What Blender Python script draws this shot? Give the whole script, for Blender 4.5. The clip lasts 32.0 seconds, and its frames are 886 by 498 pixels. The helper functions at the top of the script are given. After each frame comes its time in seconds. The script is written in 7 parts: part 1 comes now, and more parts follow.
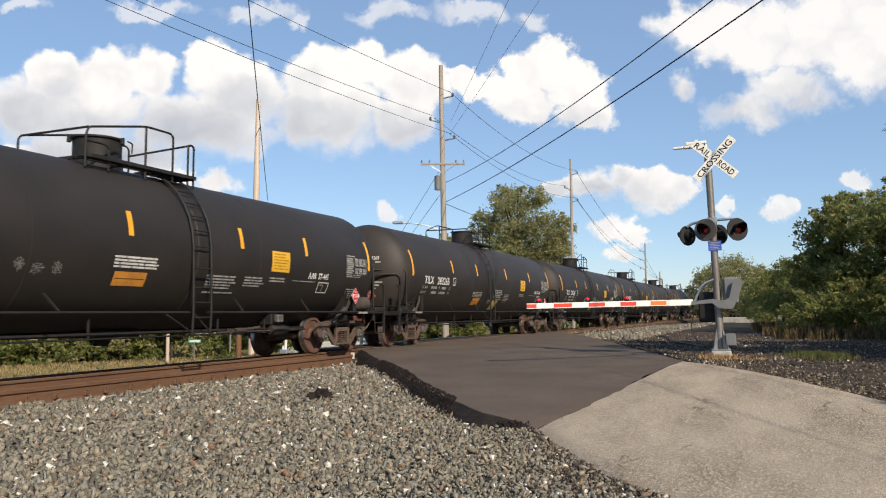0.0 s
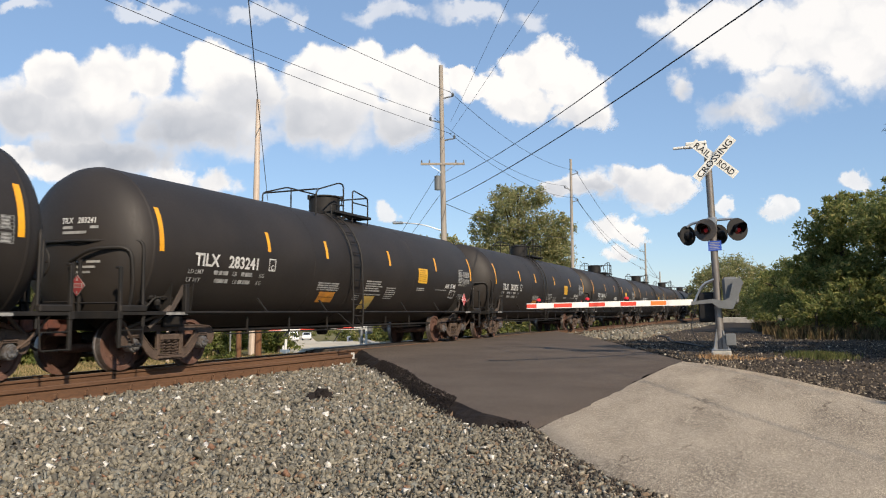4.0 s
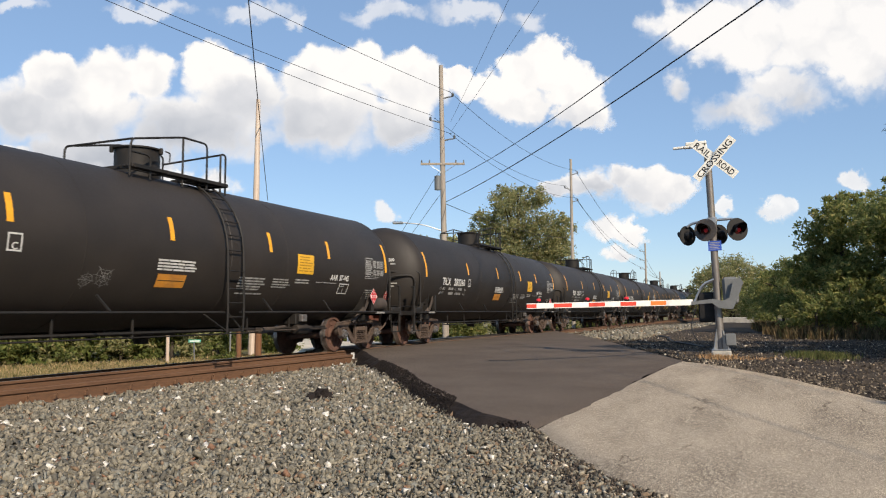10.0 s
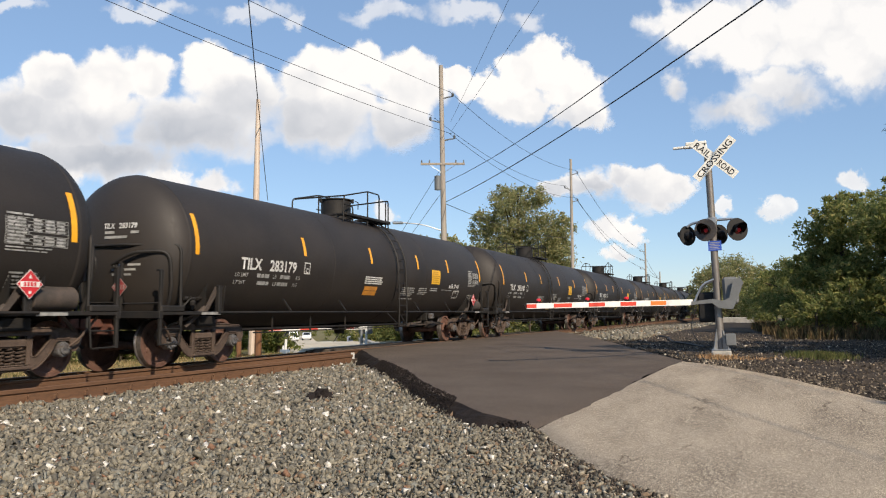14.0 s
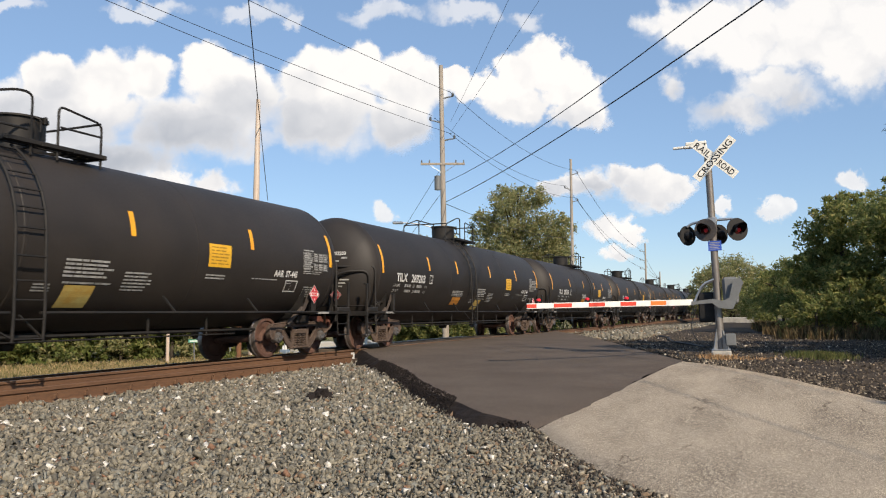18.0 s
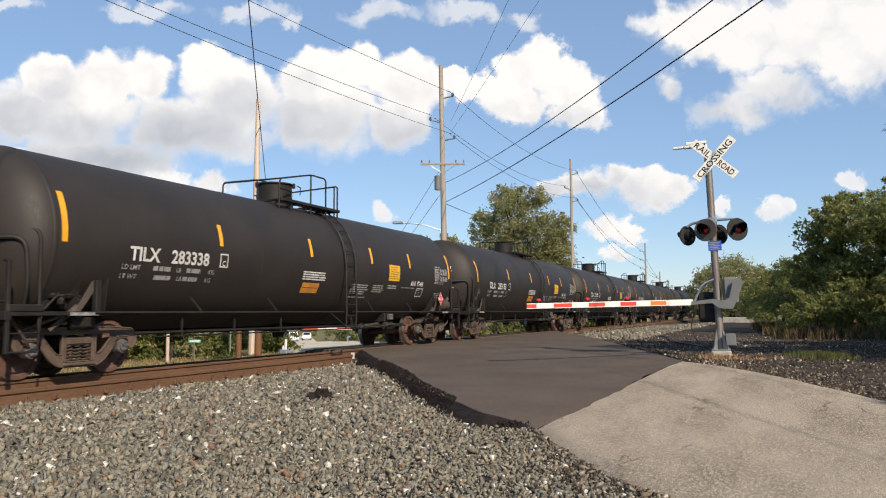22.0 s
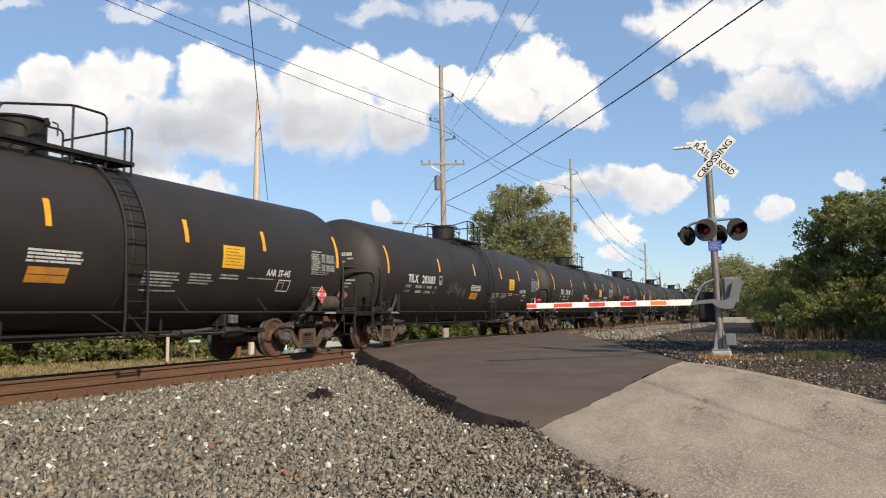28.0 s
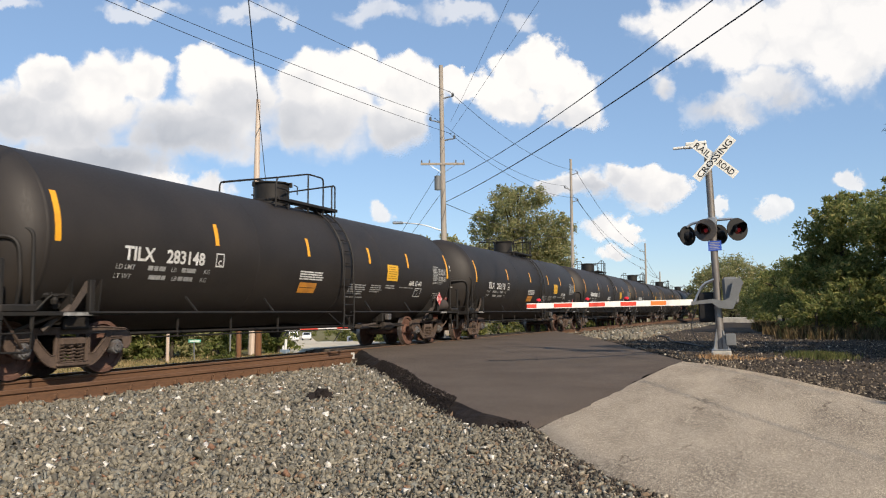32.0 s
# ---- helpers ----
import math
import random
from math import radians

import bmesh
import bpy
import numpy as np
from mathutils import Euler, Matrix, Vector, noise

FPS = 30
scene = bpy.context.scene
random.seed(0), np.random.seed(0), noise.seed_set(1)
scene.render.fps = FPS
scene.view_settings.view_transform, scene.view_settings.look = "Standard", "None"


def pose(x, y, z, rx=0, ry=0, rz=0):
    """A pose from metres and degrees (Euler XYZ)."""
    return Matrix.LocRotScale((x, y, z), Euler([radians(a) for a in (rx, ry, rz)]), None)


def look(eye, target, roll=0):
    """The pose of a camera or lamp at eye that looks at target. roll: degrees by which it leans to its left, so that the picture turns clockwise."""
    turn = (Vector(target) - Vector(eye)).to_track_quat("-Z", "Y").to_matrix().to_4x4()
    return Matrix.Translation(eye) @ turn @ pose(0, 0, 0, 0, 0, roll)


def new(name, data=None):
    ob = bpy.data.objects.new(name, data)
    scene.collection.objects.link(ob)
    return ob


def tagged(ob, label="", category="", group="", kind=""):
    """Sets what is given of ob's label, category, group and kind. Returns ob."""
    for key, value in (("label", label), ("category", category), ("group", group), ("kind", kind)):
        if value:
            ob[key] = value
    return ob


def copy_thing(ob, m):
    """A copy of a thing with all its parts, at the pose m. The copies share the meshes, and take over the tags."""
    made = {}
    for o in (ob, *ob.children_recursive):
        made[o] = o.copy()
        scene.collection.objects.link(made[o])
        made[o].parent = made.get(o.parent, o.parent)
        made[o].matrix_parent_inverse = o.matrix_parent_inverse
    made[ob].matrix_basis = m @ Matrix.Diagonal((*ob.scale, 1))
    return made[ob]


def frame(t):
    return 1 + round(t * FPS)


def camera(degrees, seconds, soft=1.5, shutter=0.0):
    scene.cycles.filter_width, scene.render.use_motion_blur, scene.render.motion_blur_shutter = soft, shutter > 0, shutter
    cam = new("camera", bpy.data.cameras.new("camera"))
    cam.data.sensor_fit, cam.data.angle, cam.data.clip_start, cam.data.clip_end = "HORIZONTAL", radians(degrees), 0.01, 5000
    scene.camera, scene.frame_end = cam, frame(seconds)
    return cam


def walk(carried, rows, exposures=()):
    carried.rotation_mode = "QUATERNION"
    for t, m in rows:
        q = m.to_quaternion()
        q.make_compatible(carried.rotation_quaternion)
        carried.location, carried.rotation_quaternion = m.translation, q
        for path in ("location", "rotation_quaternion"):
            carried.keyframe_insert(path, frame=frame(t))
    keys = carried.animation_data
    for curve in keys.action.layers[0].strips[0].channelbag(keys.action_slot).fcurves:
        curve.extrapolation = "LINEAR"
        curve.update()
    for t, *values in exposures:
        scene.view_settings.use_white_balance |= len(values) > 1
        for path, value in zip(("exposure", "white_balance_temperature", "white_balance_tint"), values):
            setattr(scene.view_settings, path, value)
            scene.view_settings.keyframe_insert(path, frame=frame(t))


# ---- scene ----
# World: x across the track (camera side positive), y along the track away from the camera, z up from the rail head.
SECONDS = 32.0
EYE = (0.0, 0.0, 1.02)
AHEAD = (-0.3943, 0.9152, 0.0827)
cam = camera(60.43, SECONDS, soft=1.1, shutter=0.12)
VIEW = look(EYE, tuple(e + 100 * a for e, a in zip(EYE, AHEAD)), roll=-0.24)
walk(cam, [(0.0, VIEW), (SECONDS, VIEW)], exposures=[(0.0, 0.1, 6620, 11), (SECONDS, 0.1, 6620, 11)])

# ---- light ----
SUN_FROM = Vector((0.635, -0.533, 0.559)).normalized()
world = bpy.data.worlds.new("sky")
scene.world = world
world.use_nodes = True
wn, wl = world.node_tree.nodes, world.node_tree.links
sky = wn.new("ShaderNodeTexSky")
sky.sky_type, sky.sun_disc = "NISHITA", False
sky.sun_elevation = math.asin(SUN_FROM.z)
sky.sun_rotation = math.atan2(SUN_FROM.x, SUN_FROM.y)
sky.air_density, sky.dust_density, sky.ozone_density = 1.0, 0.15, 3.5
haze = wn.new("ShaderNodeMix")
haze.data_type, haze.inputs[0].default_value, haze.inputs[7].default_value = "RGBA", 0.42, (2.5, 3.9, 6.0, 1.0)
wl.new(sky.outputs[0], haze.inputs[6])
wl.new(haze.outputs[2], wn["Background"].inputs[0])
wn["Background"].inputs[1].default_value = 0.125
sun = new("sun", bpy.data.lights.new("sun", "SUN"))
sun.data.energy, sun.data.angle, sun.data.color = 4.8, radians(0.53), (1.0, 0.87, 0.69)
sun.matrix_basis = look((0, 0, 0), tuple(-SUN_FROM))

# ---- materials ----


def mat(name, col, rough=0.8, metal=0.0, col2=None, scale=8.0, fine=60.0, bump=0.2, bump_scale=None, vary=0.0, grain=0.25, spots=None, stretch=(1, 1, 1), sharp=(0.35, 0.65), coords="Object", cracks=None):
    """A surface with two scales of variation: patches between col and col2, grain, relief; spots: (colour, share)."""
    m = bpy.data.materials.new(name)
    m.use_nodes = True
    n, l = m.node_tree.nodes, m.node_tree.links
    b = n["Principled BSDF"]
    b.inputs["Roughness"].default_value, b.inputs["Metallic"].default_value = rough, metal
    if rough > 0.86:
        # dusty, porous surfaces hardly shine
        b.inputs["Specular IOR Level"].default_value = 0.12
    tc = n.new("ShaderNodeTexCoord")
    mp = n.new("ShaderNodeMapping")
    mp.inputs["Scale"].default_value = stretch
    l.new(tc.outputs[coords], mp.inputs[0])

    def noise_at(s, detail=4.0, dim=0.6):
        t = n.new("ShaderNodeTexNoise")
        t.inputs["Scale"].default_value, t.inputs["Detail"].default_value, t.inputs["Roughness"].default_value = s, detail, dim
        l.new(mp.outputs[0], t.inputs["Vector"])
        return t

    def ramp(src, lo, hi):
        r = n.new("ShaderNodeMapRange")
        r.inputs["From Min"].default_value, r.inputs["From Max"].default_value = lo, hi
        l.new(src, r.inputs["Value"])
        return r.outputs[0]

    def mix(kind, fac, a, c):
        x = n.new("ShaderNodeMix")
        x.data_type, x.blend_type = "RGBA", kind
        for sock, v in ((x.inputs[0], fac), (x.inputs[6], a), (x.inputs[7], c)):
            if hasattr(v, "links"):
                l.new(v, sock)
            else:
                sock.default_value = v if isinstance(v, float) else (*v, 1.0)
        return x.outputs[2]

    big, small = noise_at(scale), noise_at(fine, 3.0, 0.7)
    out = mix("MIX", ramp(big.outputs[0], *sharp), col, col2 or tuple(c * 0.75 for c in col))
    if spots:
        sp = noise_at(spots[2] if len(spots) > 2 else scale * 2.7, 6.0, 0.7)
        out = mix("MIX", ramp(sp.outputs[0], 1 - spots[1], 1 - spots[1] + 0.08), out, spots[0])
    out = mix("MULTIPLY", 1.0, out, mix("MIX", ramp(small.outputs[0], 0.3, 0.7), (1 - grain,) * 3, (1 + grain,) * 3))
    if cracks:
        # fine dark cracks: (cell size in 1/m, width, colour)
        wv = n.new("ShaderNodeVectorMath")
        wv.operation = "ADD"
        wn_ = noise_at(1.6, 5.0, 0.65)
        l.new(mp.outputs[0], wv.inputs[0])
        l.new(wn_.outputs["Color"], wv.inputs[1])
        vo = n.new("ShaderNodeTexVoronoi")
        vo.feature = "DISTANCE_TO_EDGE"
        vo.inputs["Scale"].default_value = cracks[0]
        l.new(wv.outputs[0], vo.inputs["Vector"])
        line = ramp(vo.outputs["Distance"], cracks[1], cracks[1] * 0.2)
        here = ramp(noise_at(0.7, 3.0).outputs[0], 0.5, 0.62)
        mm = n.new("ShaderNodeMath")
        mm.operation = "MULTIPLY"
        l.new(line, mm.inputs[0])
        l.new(here, mm.inputs[1])
        out = mix("MIX", mm.outputs[0], out, cracks[2])
    if vary:
        oi = n.new("ShaderNodeObjectInfo")
        out = mix("MULTIPLY", 1.0, out, mix("MIX", oi.outputs["Random"], (1 - vary,) * 3, (1 + vary,) * 3))
    l.new(out, b.inputs["Base Color"])
    rr = ramp(small.outputs[0], 0.2, 0.8)
    ra = n.new("ShaderNodeMapRange")
    ra.inputs["To Min"].default_value, ra.inputs["To Max"].default_value = max(0.05, rough - 0.12), min(1.0, rough + 0.1)
    l.new(rr, ra.inputs["Value"])
    l.new(ra.outputs[0], b.inputs["Roughness"])
    if bump:
        bp = n.new("ShaderNodeBump")
        bp.inputs["Strength"].default_value, bp.inputs["Distance"].default_value = bump, 0.01
        l.new(noise_at(bump_scale or fine, 5.0, 0.65).outputs[0], bp.inputs["Height"])
        l.new(bp.outputs[0], b.inputs["Normal"])
    return m


def island_mat(name, cols, rough=0.9, grain=0.25, fine=60.0, translucent=0.0, spec=0.3, single=False):
    """A surface of many small pieces, each of its own tint out of cols."""
    m = bpy.data.materials.new(name)
    m.use_nodes = True
    n, l = m.node_tree.nodes, m.node_tree.links
    b = n["Principled BSDF"]
    b.inputs["Roughness"].default_value, b.inputs["Specular IOR Level"].default_value = rough, spec
    geo, tc = n.new("ShaderNodeNewGeometry"), n.new("ShaderNodeTexCoord")
    cr = n.new("ShaderNodeValToRGB")
    cr.color_ramp.interpolation = "CONSTANT"
    els = cr.color_ramp.elements
    while len(els) < len(cols):
        els.new(0.5)
    for i, (at, c) in enumerate(cols):
        els[i].position, els[i].color = at, (*c, 1.0)
    l.new(n.new("ShaderNodeObjectInfo").outputs["Random"] if single else geo.outputs["Random Per Island"], cr.inputs[0])
    t = n.new("ShaderNodeTexNoise")
    t.inputs["Scale"].default_value, t.inputs["Detail"].default_value = fine, 4.0
    l.new(tc.outputs["Object"], t.inputs["Vector"])
    r = n.new("ShaderNodeMapRange")
    r.inputs["From Min"].default_value, r.inputs["From Max"].default_value = 0.3, 0.7
    r.inputs["To Min"].default_value, r.inputs["To Max"].default_value = 1 - grain, 1 + grain
    l.new(t.outputs[0], r.inputs["Value"])
    x = n.new("ShaderNodeVectorMath")
    x.operation = "SCALE"
    l.new(cr.outputs[0], x.inputs[0])
    l.new(r.outputs[0], x.inputs["Scale"])
    l.new(x.outputs[0], b.inputs["Base Color"])
    if translucent:
        tr, ms = n.new("ShaderNodeBsdfTranslucent"), n.new("ShaderNodeMixShader")
        l.new(x.outputs[0], tr.inputs[0])
        ms.inputs[0].default_value = translucent
        l.new(b.outputs[0], ms.inputs[1])
        l.new(tr.outputs[0], ms.inputs[2])
        l.new(ms.outputs[0], n["Material Output"].inputs[0])
    return m


def glow(name, col, strength):
    m = bpy.data.materials.new(name)
    m.use_nodes = True
    b = m.node_tree.nodes["Principled BSDF"]
    b.inputs["Base Color"].default_value = (*col, 1)
    b.inputs["Emission Color"].default_value, b.inputs["Emission Strength"].default_value = (*col, 1), strength
    return m


M_TANK = mat("tank_paint", (0.021, 0.0172, 0.0148), 0.62, 0.0, (0.031, 0.0248, 0.0204), 0.7, 25, 0.05, vary=0.12, grain=0.1, spots=((0.05, 0.039, 0.031), 0.3, 1.3))
M_TANK.node_tree.nodes["Principled BSDF"].inputs["Specular IOR Level"].default_value = 0.42
M_BLACK = mat("black_ironwork", (0.016, 0.0155, 0.015), 0.6, 0.0, (0.028, 0.024, 0.021), 3, 40, 0.1, grain=0.15)
M_BLACK.node_tree.nodes["Principled BSDF"].inputs["Specular IOR Level"].default_value = 0.25
M_TRUCK = mat("dusty_cast_steel", (0.068, 0.045, 0.034), 0.85, 0.0, (0.107, 0.073, 0.054), 4, 45, 0.3, vary=0.15, spots=((0.025, 0.02, 0.017), 0.4))
M_DUSTY = mat("dusty_black_iron", (0.045, 0.036, 0.03), 0.8, 0.0, (0.08, 0.06, 0.048), 4, 45, 0.2, vary=0.1)
M_WHEEL = mat("rusty_wheel", (0.11, 0.055, 0.039), 0.8, 0.2, (0.165, 0.088, 0.064), 5, 50, 0.2, vary=0.15, spots=((0.033, 0.022, 0.02), 0.38))
M_TREAD = mat("worn_wheel_rim", (0.30, 0.27, 0.25), 0.4, 0.8, (0.2, 0.16, 0.14), 9, 60, 0.05)
# near-black iron: the shade behind the side frames is put into its colour
M_BOLSTER_DARK = mat("shade_dark_bolster_iron", (0.018, 0.014, 0.012), 0.8, 0.0, (0.032, 0.024, 0.019), 4, 45, 0.2)
M_CAP = mat("bearing_cap", (0.22, 0.22, 0.22), 0.55, 0.5, (0.12, 0.10, 0.09), 9, 60, 0.1)
M_AMBER = mat("amber_reflective_tape", (0.88, 0.42, 0.02), 0.4, 0.0, (0.78, 0.34, 0.02), 5, 90, 0.0, grain=0.08)
M_LETTER = mat("white_lettering", (0.66, 0.65, 0.62), 0.6, 0.0, (0.5, 0.49, 0.46), 6, 80, 0.0, grain=0.12)
M_FAINT = mat("worn_white_lettering", (0.40, 0.39, 0.37), 0.7, 0.0, (0.2, 0.2, 0.19), 9, 120, 0.0, grain=0.3)
M_CHALK = mat("faint_chalk", (0.26, 0.25, 0.235), 0.9, 0.0, (0.14, 0.135, 0.13), 9, 120, 0.0, grain=0.3)
M_PANEL_Y = mat("yellow_notice", (0.82, 0.46, 0.03), 0.5, 0.0, (0.7, 0.38, 0.03), 4, 80, 0.0, grain=0.1)
M_PANEL_O = mat("weathered_orange_notice", (0.66, 0.27, 0.03), 0.6, 0.0, (0.42, 0.18, 0.04), 3, 60, 0.0, grain=0.15)
M_PANEL_P = mat("faded_yellow_notice", (0.55, 0.46, 0.16), 0.6, 0.0, (0.5, 0.3, 0.06), 2.5, 60, 0.0, grain=0.15)
M_PANEL_INK = mat("faded_notice_print", (0.42, 0.22, 0.02), 0.7, bump=0.0)
M_INK = mat("notice_print", (0.10, 0.06, 0.02), 0.7, bump=0.0)
M_RED = mat("placard_red", (0.62, 0.03, 0.04), 0.5, 0.0, (0.5, 0.03, 0.04), 5, 60, 0.0, grain=0.1)
# darker copies of placard red and white, with shade put into the colour
M_RED_SHADE = mat("shaded_placard_red", (0.30, 0.03, 0.03), 0.7, 0.0, (0.2, 0.025, 0.025), 5, 60, 0.0, grain=0.2)
M_WHITE_SHADE = mat("shaded_placard_white", (0.34, 0.30, 0.28), 0.7, 0.0, (0.24, 0.2, 0.18), 4, 60, 0.0, grain=0.2)
M_WHITE = mat("white_sheeting", (0.80, 0.79, 0.76), 0.5, 0.0, (0.68, 0.67, 0.63), 4, 60, 0.0, grain=0.06)
M_STRAP = mat("pale_sill_marking", (0.36, 0.353, 0.331), 0.7, 0.0, (0.18, 0.173, 0.166), 8, 60, 0.0, grain=0.2)
M_RUSTY = mat("rusty_casting", (0.16, 0.055, 0.035), 0.85, 0.1, (0.09, 0.045, 0.035), 5, 50, 0.3, vary=0.1)
M_RAIL = mat("rusty_rail", (0.15, 0.075, 0.037), 0.85, 0.0, (0.112, 0.056, 0.029), 2.5, 50, 0.25, spots=((0.052, 0.029, 0.018), 0.36), stretch=(1, 0.15, 1))
M_RAILTOP = mat("worn_rail_head", (0.26, 0.19, 0.14), 0.5, 0.35, (0.2, 0.13, 0.09), 5, 50, 0.02)
M_TIE = mat("weathered_tie", (0.10, 0.075, 0.058), 0.9, 0.0, (0.06, 0.046, 0.038), 6, 40, 0.5, stretch=(0.3, 2, 2), vary=0.2)
M_ASPHALT = mat("fresh_asphalt", (0.10, 0.078, 0.062), 0.88, 0.0, (0.13, 0.102, 0.081), 0.6, 90, 0.8, bump_scale=70, grain=0.5, spots=((0.117, 0.086, 0.065), 0.4, 0.9))
# raw broken asphalt, far darker than the top: the slope's shade is painted in
M_EDGE = mat("shade_dark_raw_asphalt", (0.019, 0.0155, 0.0145), 0.95, 0.0, (0.03, 0.024, 0.022), 6, 60, 1.0, bump_scale=45, grain=0.4)
M_ROAD = mat("worn_old_road", (0.40, 0.33, 0.25), 0.92, 0.0, (0.23, 0.187, 0.142), 0.75, 75, 1.0, bump_scale=70, grain=0.85, spots=((0.48, 0.40, 0.30), 0.5, 26.0), stretch=(1.7, 0.7, 1), sharp=(0.36, 0.68), cracks=(0.42, 0.011, (0.14, 0.108, 0.078)))
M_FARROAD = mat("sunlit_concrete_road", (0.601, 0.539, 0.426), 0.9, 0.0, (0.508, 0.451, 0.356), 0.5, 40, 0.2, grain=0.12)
M_GROUND = mat("dusty_ground", (0.17, 0.145, 0.11), 0.95, 0.0, (0.11, 0.10, 0.075), 0.9, 40, 0.8, bump_scale=25, grain=0.35)
M_BEDS = mat("ballast_bed", (0.055, 0.05, 0.042), 0.95, 0.0, (0.038, 0.035, 0.03), 3, 35, 1.0, bump_scale=28, grain=0.45)
M_CINDER = mat("cinder_bed", (0.038, 0.031, 0.026), 0.95, 0.0, (0.078, 0.06, 0.044), 0.7, 35, 1.0, bump_scale=30, grain=0.4)
STONES = [(0.0, (0.165, 0.15, 0.118)), (0.22, (0.245, 0.222, 0.173)), (0.44, (0.115, 0.106, 0.088)), (0.56, (0.285, 0.246, 0.182)), (0.70, (0.19, 0.17, 0.133)), (0.83, (0.215, 0.152, 0.102)), (0.87, (0.215, 0.208, 0.176)), (0.96, (0.60, 0.565, 0.505)), (0.985, (0.225, 0.128, 0.085))]
M_STONE = island_mat("ballast_stone", STONES, 0.9, 0.3, 45, spec=0.1)
M_STONE_ONE = island_mat("single_stone", STONES, 0.9, 0.3, 45, spec=0.1, single=True)
M_DARKSTONE = island_mat("dark_stone", [(0.0, (0.05, 0.042, 0.036)), (0.35, (0.10, 0.082, 0.065)), (0.66, (0.18, 0.145, 0.108)), (0.90, (0.32, 0.26, 0.19)), (0.975, (0.60, 0.51, 0.40))], 0.9, 0.3, 45, spec=0.08)
M_POLE = mat("weathered_pole", (0.423, 0.366, 0.305), 0.9, 0.0, (0.282, 0.249, 0.215), 3, 40, 0.6, stretch=(4, 4, 0.15), grain=0.25)
M_NEWPOLE = mat("pale_peeled_pole", (0.60, 0.44, 0.30), 0.8, 0.0, (0.48, 0.33, 0.21), 3, 40, 0.4, stretch=(4, 4, 0.12), grain=0.15)
M_PALEPOLE = mat("bleached_pole", (0.66, 0.56, 0.47), 0.8, 0.0, (0.5, 0.38, 0.29), 2.5, 40, 0.4, stretch=(4, 4, 0.12), grain=0.15)
M_WIRE = mat("wire", (0.02, 0.02, 0.022), 0.6, bump=0.0)
M_GALV = mat("galvanised_steel", (0.42, 0.43, 0.44), 0.42, 0.7, (0.33, 0.34, 0.35), 5, 50, 0.1, grain=0.1)
M_MAST = mat("weathered_mast_steel", (0.27, 0.25, 0.23), 0.5, 0.45, (0.17, 0.15, 0.135), 2.2, 45, 0.1, grain=0.15, stretch=(2, 2, 0.6), spots=((0.36, 0.34, 0.31), 0.4, 3.0))
M_GREYBOX = mat("grey_painted_case", (0.173, 0.178, 0.178), 0.55, 0.1, (0.138, 0.144, 0.144), 4, 50, 0.1, grain=0.1)
M_SIGN = mat("sign_face", (0.80, 0.78, 0.72), 0.55, 0.0, (0.72, 0.70, 0.63), 4, 60, 0.0, grain=0.06)
M_SIGNINK = mat("sign_letters", (0.015, 0.015, 0.015), 0.6, bump=0.0)
M_HOOD = mat("signal_black", (0.012, 0.012, 0.013), 0.55, 0.0, (0.022, 0.021, 0.021), 6, 60, 0.1)
M_HOOD.node_tree.nodes["Principled BSDF"].inputs["Specular IOR Level"].default_value = 0.25
M_DISC = mat("faded_signal_disc", (0.095, 0.08, 0.07), 0.6, 0.0, (0.05, 0.045, 0.042), 6, 60, 0.1)
M_LENS = mat("dark_red_lens", (0.05, 0.006, 0.006), 0.15, bump=0.0)
M_GLOWRED = glow("lit_red_lamp", (0.55, 0.008, 0.02), 0.6)
M_DIMRED = glow("dim_red_lamp", (0.3, 0.008, 0.012), 0.15)
M_ORANGE = mat("gate_red", (0.68, 0.055, 0.03), 0.5, 0.0, (0.60, 0.05, 0.03), 4, 60, 0.0, grain=0.06)
M_ORANGE2 = mat("gate_orange", (0.85, 0.19, 0.03), 0.5, 0.0, (0.78, 0.17, 0.03), 4, 60, 0.0, grain=0.06)
M_BLUE = mat("blue_notice", (0.03, 0.10, 0.52), 0.5, 0.0, (0.025, 0.08, 0.42), 6, 60, 0.0)
M_CONCRETE = mat("pale_concrete", (0.48, 0.45, 0.40), 0.9, 0.0, (0.36, 0.34, 0.30), 2, 40, 0.4, grain=0.2)
M_BARK = mat("bark", (0.10, 0.08, 0.06), 0.95, 0.0, (0.06, 0.05, 0.04), 4, 30, 1.0, stretch=(3, 3, 0.4))
LEAF_DARK = island_mat("dark_leaf", [(0.0, (0.132, 0.158, 0.056)), (0.35, (0.202, 0.218, 0.074)), (0.65, (0.255, 0.262, 0.09)), (0.9, (0.349, 0.304, 0.114))], 0.75, 0.2, 3, 0.5, 0.12)
LEAF_THICKET = island_mat("thicket_leaf", [(0.0, (0.155, 0.19, 0.062)), (0.3, (0.23, 0.25, 0.085)), (0.55, (0.295, 0.30, 0.105)), (0.8, (0.37, 0.345, 0.13)), (0.95, (0.45, 0.38, 0.15))], 0.7, 0.2, 3, 0.55, 0.2)
LEAF_OLIVE = island_mat("olive_leaf", [(0.0, (0.237, 0.254, 0.116)), (0.35, (0.324, 0.32, 0.145)), (0.65, (0.393, 0.366, 0.183)), (0.9, (0.49, 0.414, 0.217))], 0.75, 0.2, 3, 0.5, 0.12)
LEAF_MID = island_mat("fresh_leaf", [(0.0, (0.115, 0.145, 0.045)), (0.35, (0.17, 0.197, 0.06)), (0.65, (0.225, 0.245, 0.078)), (0.9, (0.32, 0.29, 0.11))], 0.75, 0.2, 3, 0.5, 0.12)
